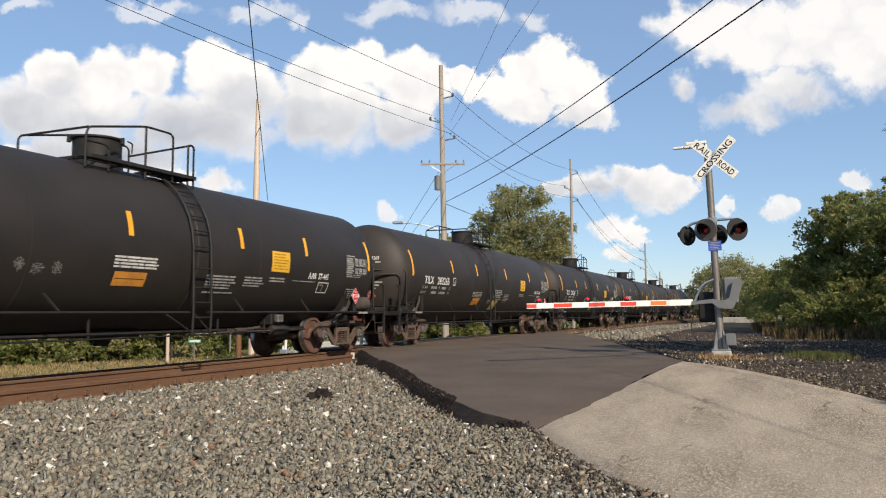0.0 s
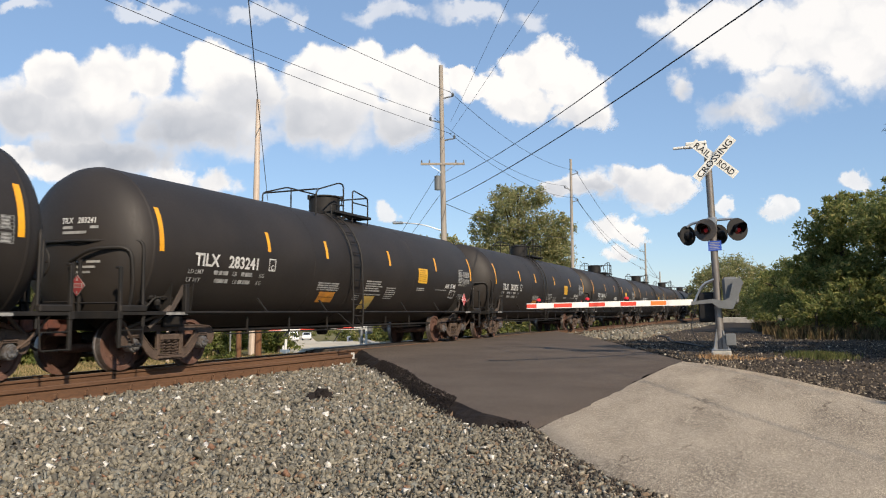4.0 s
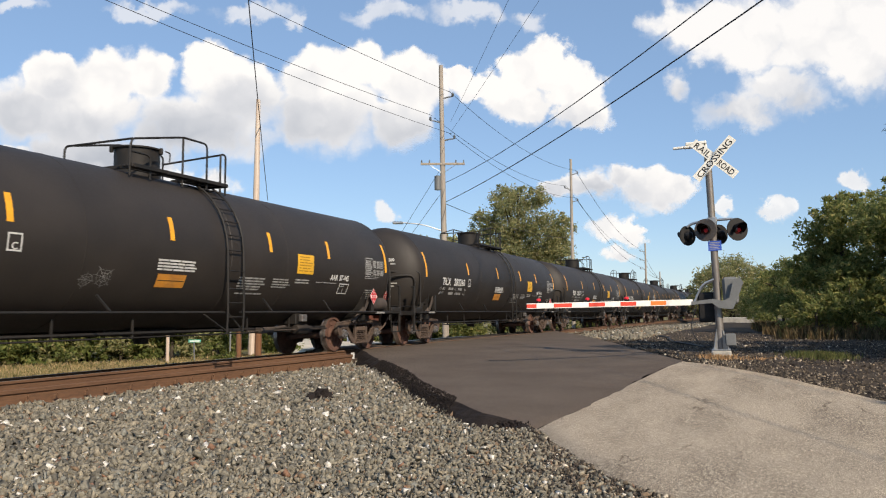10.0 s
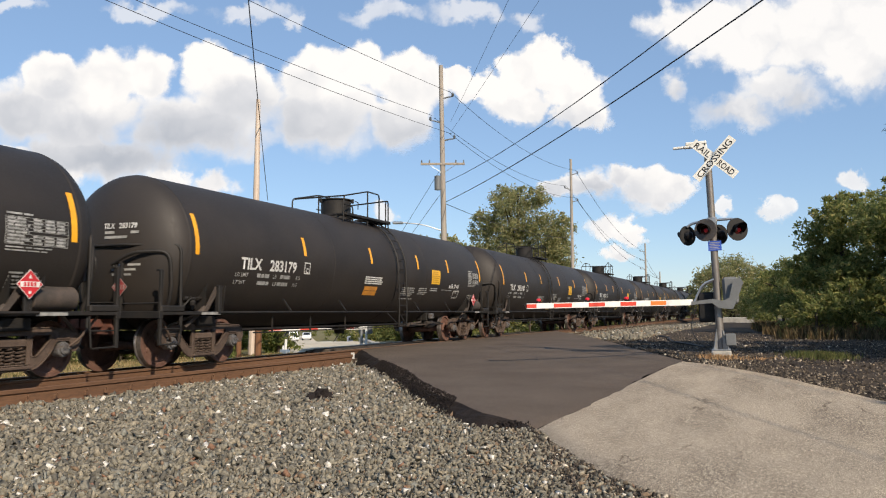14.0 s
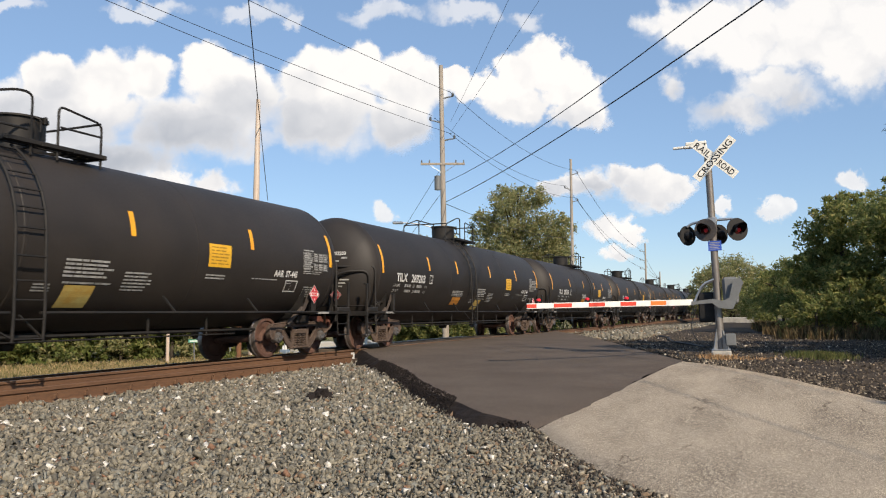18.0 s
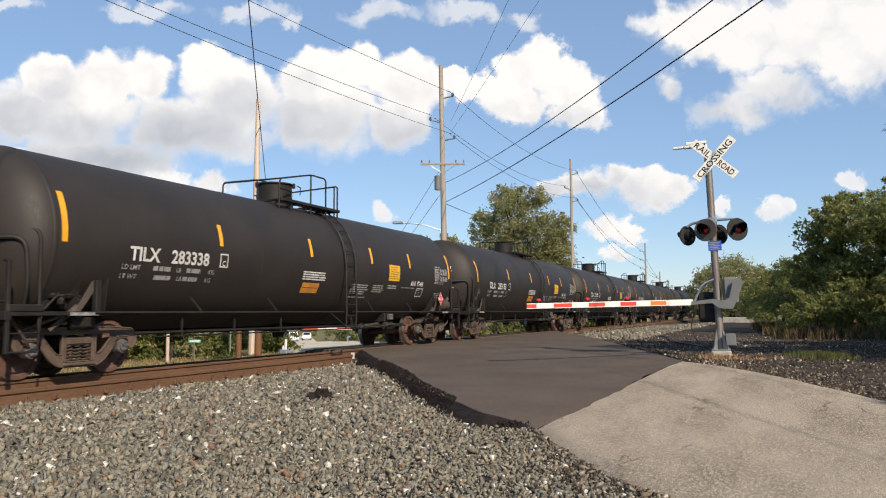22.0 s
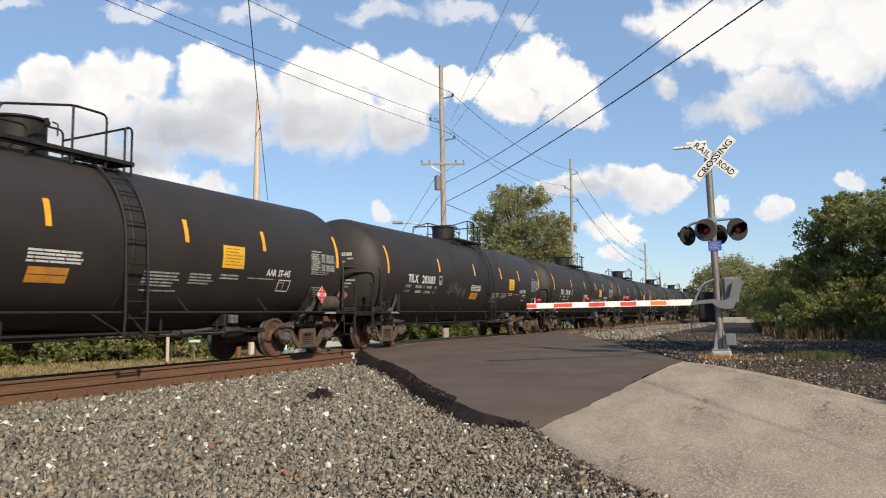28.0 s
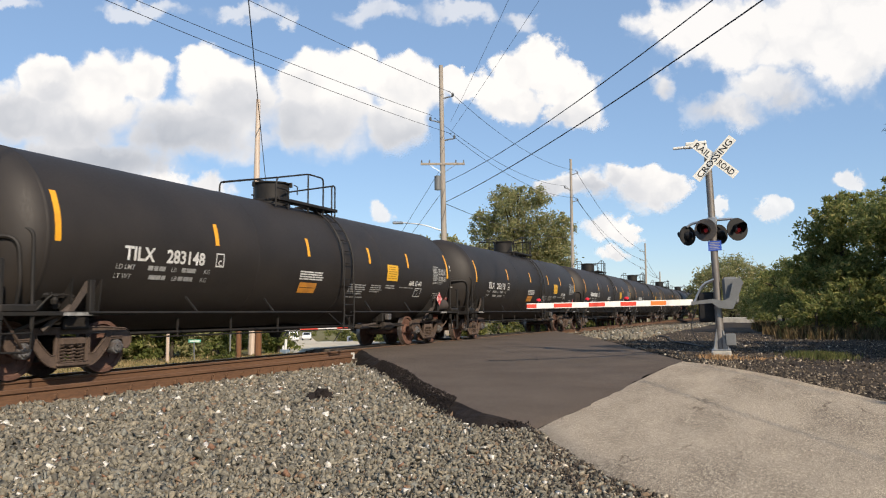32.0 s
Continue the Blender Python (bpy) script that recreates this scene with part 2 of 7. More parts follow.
GRASS = island_mat("dry_grass", [(0.0, (0.22, 0.19, 0.075)), (0.3, (0.38, 0.29, 0.14)), (0.6, (0.50, 0.37, 0.20)), (0.85, (0.15, 0.155, 0.06))], 0.8, 0.2, 3, 0.3)
STRAW = island_mat("dead_straw", [(0.0, (0.42, 0.25, 0.12)), (0.4, (0.34, 0.20, 0.10)), (0.7, (0.5, 0.34, 0.19))], 0.9, 0.2, 3, 0.2)

# ---- mesh helpers ----


def link_mesh(name, bm, material, smooth=False):
    me = bpy.data.meshes.new(name)
    bm.to_mesh(me)
    bm.free()
    for m in (material if isinstance(material, (list, tuple)) else [material]):
        me.materials.append(m)
    if smooth:
        for p in me.polygons:
            p.use_smooth = True
        me.set_sharp_from_angle(angle=radians(38))
    return me


def thing(name, label, category, group="", kind="", at=None):
    ob = new(name)
    ob.empty_display_size = 0.2
    if at is not None:
        ob.matrix_basis = at
    return tagged(ob, label, category, group, kind)


def part(name, bm, material, parent, label="", smooth=False, at=None, kind=""):
    ob = new(name, bm if isinstance(bm, bpy.types.Mesh) else link_mesh(name, bm, material, smooth))
    ob.parent = parent
    if at is not None:
        ob.matrix_basis = at
    return tagged(ob, label, kind=kind)


def single(name, bm, material, label, category, group="", kind="", smooth=False, at=None):
    ob = new(name, bm if isinstance(bm, bpy.types.Mesh) else link_mesh(name, bm, material, smooth))
    if at is not None:
        ob.matrix_basis = at
    return tagged(ob, label, category, group, kind)


def box(bm, x0, x1, y0, y1, z0, z1, m=None, bevel=0.0, mi=0):
    vs = [bm.verts.new((x, y, z)) for z in (z0, z1) for y in (y0, y1) for x in (x0, x1)]
    fs = [bm.faces.new([vs[i] for i in q]) for q in ((0, 2, 3, 1), (4, 5, 7, 6), (0, 1, 5, 4), (2, 6, 7, 3), (0, 4, 6, 2), (1, 3, 7, 5))]
    for f in fs:
        f.material_index = mi
    if bevel:
        es = list({e for f in fs for e in f.edges})
        r = bmesh.ops.bevel(bm, geom=es, offset=bevel, segments=1, affect="EDGES")
        vs = list({v for f in r["faces"] for v in f.verts} | {v for v in vs if v.is_valid})
        for f in r["faces"]:
            f.material_index = mi
    if m is not None:
        bmesh.ops.transform(bm, matrix=m, verts=[v for v in vs if v.is_valid])
    return bm


def ring(c, u, v, r, n, turn=0.0):
    return [c + (u * math.cos(turn + 2 * math.pi * i / n) + v * math.sin(turn + 2 * math.pi * i / n)) * r for i in range(n)]


def tube(bm, pts, r, n=6, closed=False, caps=True, mi=0):
    """A round bar along the points; r is a number or one radius a point."""
    pts = [Vector(p) for p in pts]
    rs = r if isinstance(r, (list, tuple)) else [r] * len(pts)
    rows, u = [], None
    for i, p in enumerate(pts):
        a = pts[i - 1] if i or closed else p
        b = pts[(i + 1) % len(pts)] if i + 1 < len(pts) or closed else p
        d = (b - a).normalized()
        if u is None:
            u = d.orthogonal().normalized()
        u = (u - d * u.dot(d)).normalized()
        rows.append([bm.verts.new(q) for q in ring(p, u, d.cross(u), rs[i], n)])
    for a, b in zip(rows, rows[1:] + ([rows[0]] if closed else [])):
        for i in range(n):
            f = bm.faces.new((a[i], a[(i + 1) % n], b[(i + 1) % n], b[i]))
            f.material_index = mi
    if caps and not closed:
        bm.faces.new(rows[0][::-1]).material_index = mi
        bm.faces.new(rows[-1]).material_index = mi
    return bm


def lathe(bm, profile, axis="y", n=24, centre=(0, 0, 0), mi=0, half=None):
    """Turns (along, radius) pairs about an axis."""
    ax = {"x": Vector((1, 0, 0)), "y": Vector((0, 1, 0)), "z": Vector((0, 0, 1))}[axis]
    u = {"x": Vector((0, 1, 0)), "y": Vector((1, 0, 0)), "z": Vector((1, 0, 0))}[axis]
    v, c = ax.cross(u), Vector(centre)
    rows = []
    for a, r in profile:
        rows.append([bm.verts.new(c + ax * a)] if r < 1e-5 else [bm.verts.new(q) for q in ring(c + ax * a, u, v, r, n)])
    for a, b in zip(rows, rows[1:]):
        for i in range(n):
            j = (i + 1) % n
            if len(a) == 1 and len(b) == 1:
                continue
            if len(a) == 1:
                f = bm.faces.new((a[0], b[j], b[i]))
            elif len(b) == 1:
                f = bm.faces.new((a[i], a[j], b[0]))
            else:
                f = bm.faces.new((a[i], a[j], b[j], b[i]))
            f.material_index = mi
    return bm


def plate(bm, outline, thick, m=None, mi=0):
    """A flat plate: outline in x, y, with its thickness along z."""
    vs = [bm.verts.new((x, y, 0)) for x, y in outline]
    ws = [bm.verts.new((x, y, thick)) for x, y in outline]
    bm.faces.new(vs[::-1]).material_index = mi
    bm.faces.new(ws).material_index = mi
    for i in range(len(vs)):
        j = (i + 1) % len(vs)
        bm.faces.new((vs[i], vs[j], ws[j], ws[i])).material_index = mi
    if m is not None:
        bmesh.ops.transform(bm, matrix=m, verts=vs + ws)
    return bm


def arc(points, r=0.08, n=4):
    """Rounds the corners of a polyline."""
    p = [Vector(q) for q in points]
    out = [p[0]]
    for a, b, c in zip(p, p[1:], p[2:]):
        u, v = (a - b), (c - b)
        k = min(r, u.length * 0.45, v.length * 0.45)
        s, e = b + u.normalized() * k, b + v.normalized() * k
        out += [(s * (1 - t) + b * t) * (1 - t) + (b * (1 - t) + e * t) * t for t in [i / n for i in range(n + 1)]]
    return out + [p[-1]]


def soft(t):
    t = min(1.0, max(0.0, t))
    return t * t * (3 - 2 * t)


def fast_mesh(name, verts, faces, material):
    me = bpy.data.meshes.new(name)
    verts, faces = np.asarray(verts, np.float32), np.asarray(faces, np.int32)
    k = faces.shape[1]
    me.vertices.add(len(verts))
    me.vertices.foreach_set("co", verts.ravel())
    me.loops.add(faces.size)
    me.loops.foreach_set("vertex_index", faces.ravel())
    me.polygons.add(len(faces))
    me.polygons.foreach_set("loop_start", np.arange(len(faces), dtype=np.int32) * k)
    me.update(calc_edges=True)
    for m in (material if isinstance(material, (list, tuple)) else [material]):
        me.materials.append(m)
    return me


def flat_words(words, size, bold=0.0):
    """Flat lettering as a plain mesh in x, y."""
    cu = bpy.data.curves.new("words", "FONT")
    cu.body, cu.size, cu.resolution_u, cu.offset = words, size, 2, bold
    ob = bpy.data.objects.new("words", cu)
    scene.collection.objects.link(ob)
    dg = bpy.context.evaluated_depsgraph_get()
    me = bpy.data.meshes.new_from_object(ob.evaluated_get(dg))
    scene.collection.objects.unlink(ob)
    bpy.data.objects.remove(ob)
    me.materials.clear()
    return me


NUMBERS = ["", "283265", "283241", "283375", "283250", "283260", "283179", "283198", "283203", "283338", "283183", "283192", "283083", "283148", "283110"]
FLAT = {}
for words, size, bold in [("RAIL", 0.19, 0.002), ("ROAD", 0.19, 0.002), ("CROSSING", 0.19, 0.002), ("AAR", 0.2, 0.006), ("ST-445", 0.2, 0.006), ("TILX", 0.335, 0.009), ("C", 0.15, 0.003), ("LD LMT", 0.125, 0.001), ("LT WT", 0.125, 0.001), ("LB", 0.125, 0.001), ("KG", 0.125, 0.001)] + [(k, 0.335, 0.009) for k in NUMBERS if k]:
    FLAT[words] = flat_words(words, size, bold)


def lettering(words, material, wrap, scale=1.0):
    """Lettering laid out by wrap, which turns its (x, y) into a place."""
    me = FLAT[words].copy()
    me.materials.append(material)
    for v in me.vertices:
        v.co = wrap(v.co.x * scale, v.co.y * scale)
    return me

# ---- ground, roads, track ----
TRACK_X = -11.483
CANT = 0.09
NEAR_RAIL, FAR_RAIL = TRACK_X + 0.755, TRACK_X - 0.755


def road_z(y):
    return -0.5 + 0.5 * soft((y - 5) / 13) - 0.12 * soft((y - 30) / 40)


def along(pts, t):
    """A place on a polyline of (x, y), by share of its rows."""
    k = min(len(pts) - 1.000001, max(0.0, t * (len(pts) - 1)))
    i = int(k)
    a, b, f = pts[i], pts[i + 1], k - i
    return a[0] + (b[0] - a[0]) * f, a[1] + (b[1] - a[1]) * f


PATCH_LEFT = [(-2.63, 8.92), (-3.4, 9.1), (-4.8, 10.65), (-6.8, 13.4), (-8.8, 16.3), (-10.66, 18.9)]
PATCH_RIGHT = [(-1.72, 16.54), (-2.6, 19.0), (-3.6, 21.9), (-6.3, 29.5), (-8.4, 34.8), (-10.66, 40.0)]
PATCH_JOINT = [(-2.63, 8.92), (-2.48, 9.98), (-2.22, 12.23), (-2.05, 14.1), (-1.72, 16.54)]
ROAD_LEFT = [(-2.63, 8.92), (-2.03, 7.91), (-1.33, 6.93), (-0.67, 6.4), (0.6, 4.9), (2.2, 2.5), (4.0, -1.0), (9.0, -10.0), (32.0, -50.0)]
ROAD_RIGHT = [(-1.72, 16.54), (-0.78, 15.37), (0.16, 14.08), (1.37, 11.98), (3.5, 8.3), (6.0, 4.0), (9.0, -1.0), (14.0, -10.0), (37.0, -50.0)]
FAR_LEFT = [(-12.3, 18.6), (-15.5, 22.8), (-20.0, 29.0), (-31.0, 44.3), (-46.5, 66.0), (-75.0, 106.0), (-138.0, 195.0)]
FAR_RIGHT = [(-12.3, 33.0), (-14.2, 31.2), (-17.2, 32.2), (-26.8, 47.0), (-41.5, 69.0), (-70.0, 110.0), (-132.0, 199.0)]


def patch_at(u, v):
    lx, ly = along(PATCH_LEFT, u)
    rx, ry = along(PATCH_RIGHT, u)
    jx, jy = along(PATCH_JOINT, v)
    kx, ky = PATCH_JOINT[0][0] * (1 - v) + PATCH_JOINT[-1][0] * v, PATCH_JOINT[0][1] * (1 - v) + PATCH_JOINT[-1][1] * v
    x, y = lx + (rx - lx) * v + (jx - kx) * (1 - u), ly + (ry - ly) * v + (jy - ky) * (1 - u)
    z0 = road_z(jy) + 0.012
    return Vector((x, y, z0 + (-0.015 - z0) * u ** 0.62))


def inside(x, y, poly):
    hit = False
    for (ax, ay), (bx, by) in zip(poly, poly[1:] + poly[:1]):
        if (ay > y) != (by > y) and x < ax + (bx - ax) * (y - ay) / (by - ay):
            hit = not hit
    return hit


PATCH_RING = PATCH_LEFT + PATCH_RIGHT[::-1]
ROAD_RING = ROAD_LEFT + ROAD_RIGHT[::-1]
FAR_RING = FAR_LEFT + FAR_RIGHT[::-1]


def ground_z(x, y):
    bed = -0.27 - 0.08 * soft((x + 10.45) / 0.2)
    z = bed + (road_z(y) - bed) * soft((x + 9.7) / 4.6)
    if x < -13.0:
        z = -0.27 - 0.36 * soft((-13.0 - x) / 2.2) - 0.14 * soft((-15.0 - x) / 5.0)
        # the far road runs downhill
        z -= 3.4 * soft((math.hypot(x, y) - 40) / 85) * soft((-x / max(y, 1.0) - 0.42) / 0.12)
    z += 0.025 * noise.noise(Vector((x * 0.7, y * 0.7, 0)))
    d = math.hypot(x, y)
    if d > 60:
        z += -0.5 * soft((d - 60) / 200)
    return z


def ground_surface(x, y):
    """The ground under the roads lies lower than they do."""
    z = ground_z(x, y)
    if inside(x, y, PATCH_RING):
        z -= 0.3
    elif inside(x, y, ROAD_RING):
        z -= 0.1
    elif inside(x, y, FAR_RING):
        z -= 0.08
    return z


def spread(near0, near1, step, far):
    a = list(np.arange(near0, near1 + 1e-6, step))
    lo, hi, s = near0, near1, step
    while lo > -far or hi < far:
        s *= 1.45
        lo, hi = lo - s, hi + s
        a = [lo] + a + [hi]
    return a


def build_ground():
    xs, ys = spread(-16.0, 9.0, 0.3, 2600), spread(-1.0, 44.0, 0.4, 2600)
    xs = sorted([x for x in xs if not -90 < x < -16.1] + [-16.0 - 1.5 * k for k in range(1, 50)])
    ys = sorted([y for y in ys if not 44.1 < y < 150] + [44.0 + 2.0 * k for k in range(1, 53)])
    verts = [(x, y, ground_surface(x, y)) for y in ys for x in xs]
    n = len(xs)
    faces = [(j * n + i, j * n + i + 1, (j + 1) * n + i + 1, (j + 1) * n + i) for j in range(len(ys) - 1) for i in range(n - 1)]
    me = fast_mesh("ground", verts, faces, [M_GROUND, M_BEDS, M_CINDER, M_FIELD])
    for p in me.polygons:
        c = p.center
        w = 0.5 * noise.noise(Vector((c.x * 0.6, c.y * 0.6, 3)))
        if -13.6 < c.x < -7.6 + w:
            k = 1
        elif c.x < -13.6:
            k = 3
        elif c.y < 19 and c.x < 0.5 and c.x < -0.2 * c.y + 2.5 + w:
            k = 1
        elif c.x < 4.0 + w + 0.02 * c.y and c.y < 140:
            k = 2
        else:
            k = 3
        p.material_index = k
        p.use_smooth = True
    tagged(new("ground", me), "gravel, cinder and weedy ground beside the railway", "ground", kind="structure")


M_FIELD = mat("weedy_earth", (0.15, 0.14, 0.055), 0.95, 0.0, (0.20, 0.165, 0.085), 0.5, 20, 0.8, bump_scale=12, grain=0.4)
build_ground()


def ruled(name, left, right, nu, nv, lift, material, label, category):
    verts, faces = [], []
    for i in range(nu + 1):
        for j in range(nv + 1):
            a, b = along(left, i / nu), along(right, i / nu)
            x, y = a[0] + (b[0] - a[0]) * j / nv, a[1] + (b[1] - a[1]) * j / nv
            edge = 0.05 * noise.noise(Vector((x * 3, y * 3, 1))) if j in (0, nv) else 0
            verts.append((x + edge, y, lift(x, y) + 0.012 * noise.noise(Vector((x * 0.8, y * 0.8, 5)))))
    for i in range(nu):
        for j in range(nv):
            a = i * (nv + 1) + j
            faces.append((a, a + nv + 1, a + nv + 2, a + 1))
    # edges turned down into the ground
    for j, out in ((0, -1), (nv, 1)):
        base = len(verts)
        for i in range(nu + 1):
            x, y, z = verts[i * (nv + 1) + j]
            ox, oy, _ = verts[i * (nv + 1) + (1 if j == 0 else nv - 1)]
            k = 0.1 / max(0.01, math.hypot(x - ox, y - oy))
            verts.append((x + (x - ox) * k, y + (y - oy) * k, z - 0.2))
        for i in range(nu):
            a, b = i * (nv + 1) + j, (i + 1) * (nv + 1) + j
            faces.append((base + i, base + i + 1, b, a) if j == 0 else (a, b, base + i + 1, base + i))
    me = fast_mesh(name, verts, faces, material)
    for p in me.polygons:
        p.use_smooth = True
    if sum(p.normal.z for p in me.polygons) < 0:
        me.flip_normals()
    return tagged(new(name, me), label, category, kind="structure")


ruled("road", ROAD_LEFT, ROAD_RIGHT, 64, 14, lambda x, y: road_z(y) + 0.012, M_ROAD, "worn pale old road surface with fine cracks", "road")
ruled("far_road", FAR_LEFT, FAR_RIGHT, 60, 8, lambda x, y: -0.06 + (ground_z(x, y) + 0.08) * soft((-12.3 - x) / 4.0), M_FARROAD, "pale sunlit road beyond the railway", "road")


def build_patch():
    """The fresh asphalt ramp up to the rails, with its raw broken side."""
    nu, nv = 46, 40
    verts, faces, mats = [], [], []
    for i in range(nu + 1):
        for j in range(nv + 1):
            p = patch_at(i / nu, j / nv)
            if i == 0:
                p.x += 0.09 * noise.noise(Vector((p.x * 2.5, p.y * 2.5, 7)))
            if j == 0:
                p += Vector((0.06, 0.03, 0)) * noise.noise(Vector((p.x * 1.6, p.y * 1.6, 9)))
            p.z += 0.01 * noise.noise(Vector((p.x * 0.9, p.y * 0.9, 2)))
            verts.append(tuple(p))
    for i in range(nu):
        for j in range(nv):
            a = i * (nv + 1) + j
            faces.append((a, a + nv + 1, a + nv + 2, a + 1))
            mats.append(0)
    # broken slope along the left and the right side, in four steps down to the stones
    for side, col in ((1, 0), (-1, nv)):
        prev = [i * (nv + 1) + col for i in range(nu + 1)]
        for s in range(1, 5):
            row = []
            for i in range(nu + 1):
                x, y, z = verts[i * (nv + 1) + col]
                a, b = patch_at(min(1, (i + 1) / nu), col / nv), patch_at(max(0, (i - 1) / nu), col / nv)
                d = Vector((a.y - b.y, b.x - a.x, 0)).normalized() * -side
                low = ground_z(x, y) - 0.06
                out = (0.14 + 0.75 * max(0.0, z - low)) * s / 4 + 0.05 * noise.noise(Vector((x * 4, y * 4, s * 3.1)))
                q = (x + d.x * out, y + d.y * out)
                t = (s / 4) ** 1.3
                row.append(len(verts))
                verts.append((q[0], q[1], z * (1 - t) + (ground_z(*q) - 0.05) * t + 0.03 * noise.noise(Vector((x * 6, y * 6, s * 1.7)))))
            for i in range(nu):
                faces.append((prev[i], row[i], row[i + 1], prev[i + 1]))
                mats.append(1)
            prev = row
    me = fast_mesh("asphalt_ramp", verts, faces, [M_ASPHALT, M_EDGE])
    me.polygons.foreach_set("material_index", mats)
    bm = bmesh.new()
    bm.from_mesh(me)
    bmesh.ops.recalc_face_normals(bm, faces=bm.faces)
    if sum(f.normal.z for f in bm.faces) < 0:
        bmesh.ops.reverse_faces(bm, faces=bm.faces)
    bm.to_mesh(me)
    bm.free()
    for p in me.polygons:
        p.use_smooth = p.material_index == 0
    tagged(new("crossing_ramp", me), "fresh dark asphalt ramp with a raw broken edge, coloured darker as shade", "pavement", kind="structure")
    bm = bmesh.new()
    box(bm, FAR_RAIL + 0.10, NEAR_RAIL - 0.10, 18.7, 39.0, -0.2, -0.018, bevel=0.02)
    tagged(new("crossing_infill", link_mesh("crossing_infill", bm, M_ASPHALT)), "dark asphalt between the rails of the crossing", "pavement", kind="structure")


build_patch()


def rail_mesh(y0, y1, bow=0.0):
    prof = [(-0.075, -0.185), (0.075, -0.185), (0.075, -0.172), (0.014, -0.150), (0.010, -0.055), (0.037, -0.040), (0.037, -0.008), (0.028, 0.0), (-0.028, 0.0), (-0.037, -0.008), (-0.037, -0.040), (-0.010, -0.055), (-0.014, -0.150), (-0.075, -0.172)]
    bm = bmesh.new()
    steps = max(2, int((y1 - y0) / 4))
    rows = []
    for k in range(steps + 1):
        y = y0 + (y1 - y0) * k / steps
        rows.append([bm.verts.new((x + bow * math.sin(y * 0.21), y, z)) for x, z in prof])
    for a, b in zip(rows, rows[1:]):
        for i in range(len(prof)):
            j = (i + 1) % len(prof)
            f = bm.faces.new((a[i], b[i], b[j], a[j]))
            f.material_index = 1 if i == 7 else 0
    bm.faces.new(rows[0])
    bm.faces.new(rows[-1][::-1])
    bmesh.ops.recalc_face_normals(bm, faces=bm.faces)
    return bm


track = thing("railway_track", "rusty railway track on wooden ties in stone ballast", "railway track", kind="structure")
part("rail", rail_mesh(-60, 330), [M_RAIL, M_RAILTOP], track, "rusty rail with a worn head", at=pose(NEAR_RAIL, 0, 0))
part("rail", rail_mesh(-60, 330), [M_RAIL, M_RAILTOP], track, "rusty rail with a worn head", at=pose(FAR_RAIL, 0, -CANT))
LOOSE_X = -10.12
loose = single("loose_rail", rail_mesh(-40, 17.45, 0.012), [M_RAIL, M_RAIL], "rusty spare rail lying along the tie ends", "rail", at=pose(LOOSE_X, 0, -0.07) @ Matrix.Diagonal((1, 1, 1.42, 1)))
bm = bmesh.new()
box(bm, -0.05, 0.05, -0.014, 0.014, -0.01, 0.15, bevel=0.005)
single("rail_end_mark", bm, M_WHITE, "small pale tag standing at the rail end", "marker", at=pose(LOOSE_X - 0.02, 17.52, -0.18))
tie_bm = bmesh.new()
box(tie_bm, -1.3, 1.3, -0.115, 0.115, -0.38, -0.2, bevel=0.012)
tie_mesh = link_mesh("tie", tie_bm, M_TIE)
plate_bm = bmesh.new()
for sx in (-0.755, 0.755):
    box(plate_bm, sx - 0.17, sx + 0.17, -0.09, 0.09, -0.2, -0.18, bevel=0.004)
    for q in (-0.1, 0.1):
        for w in (-0.05, 0.05):
            box(plate_bm, sx + q - 0.012, sx + q + 0.012, w - 0.012, w + 0.012, -0.19, -0.135, bevel=0.003)
plate_mesh = link_mesh("tie_plates", plate_bm, M_RAIL)
for k in range(150):
    y = -6 + k * 0.53 if k < 46 else 41.0 + (k - 46) * 0.95
    t = part("tie", tie_mesh, None, track, at=pose(TRACK_X + random.uniform(-0.04, 0.04), y, 0, 0, 0, random.uniform(-1, 1)))
    part("tie_plate", plate_mesh, None, t)
spike = bmesh.new()
box(spike, -0.018, 0.018, -0.03, 0.03, -0.02, 0.03, bevel=0.006)
tube(spike, [(0.0, 0, 0.0), (0.035, 0, 0.05)], 0.012, 5)
spike_mesh = link_mesh("rail_clip", spike, M_RAIL)
for k in range(46):
    part("rail_clip", spike_mesh, None, loose, at=pose(0.1, -5.6 + k * 0.5 + random.uniform(-0.06, 0.06), -0.12, 0, 0, random.uniform(-30, 30)))

# ---- stones ----


def rock_shapes(n, seed):
    """A few angular broken stones of eight corners each."""
    rng = np.random.default_rng(seed)
    v = np.array([(x, y, z) for z in (-1, 1) for y in (-1, 1) for x in (-1, 1)], float) * 0.72
    f = np.array([(0, 2, 3), (0, 3, 1), (4, 5, 7), (4, 7, 6), (0, 1, 5), (0, 5, 4), (2, 6, 7), (2, 7, 3), (0, 4, 6), (0, 6, 2), (1, 3, 7), (1, 7, 5)])
    shapes = [(v + rng.normal(0, 0.29, v.shape)) * rng.uniform((1.0, 0.6, 0.28), (1.6, 1.05, 0.62)) for _ in range(n)]
    return shapes, f


ROCKS, ROCK_FACES = rock_shapes(24, 4)


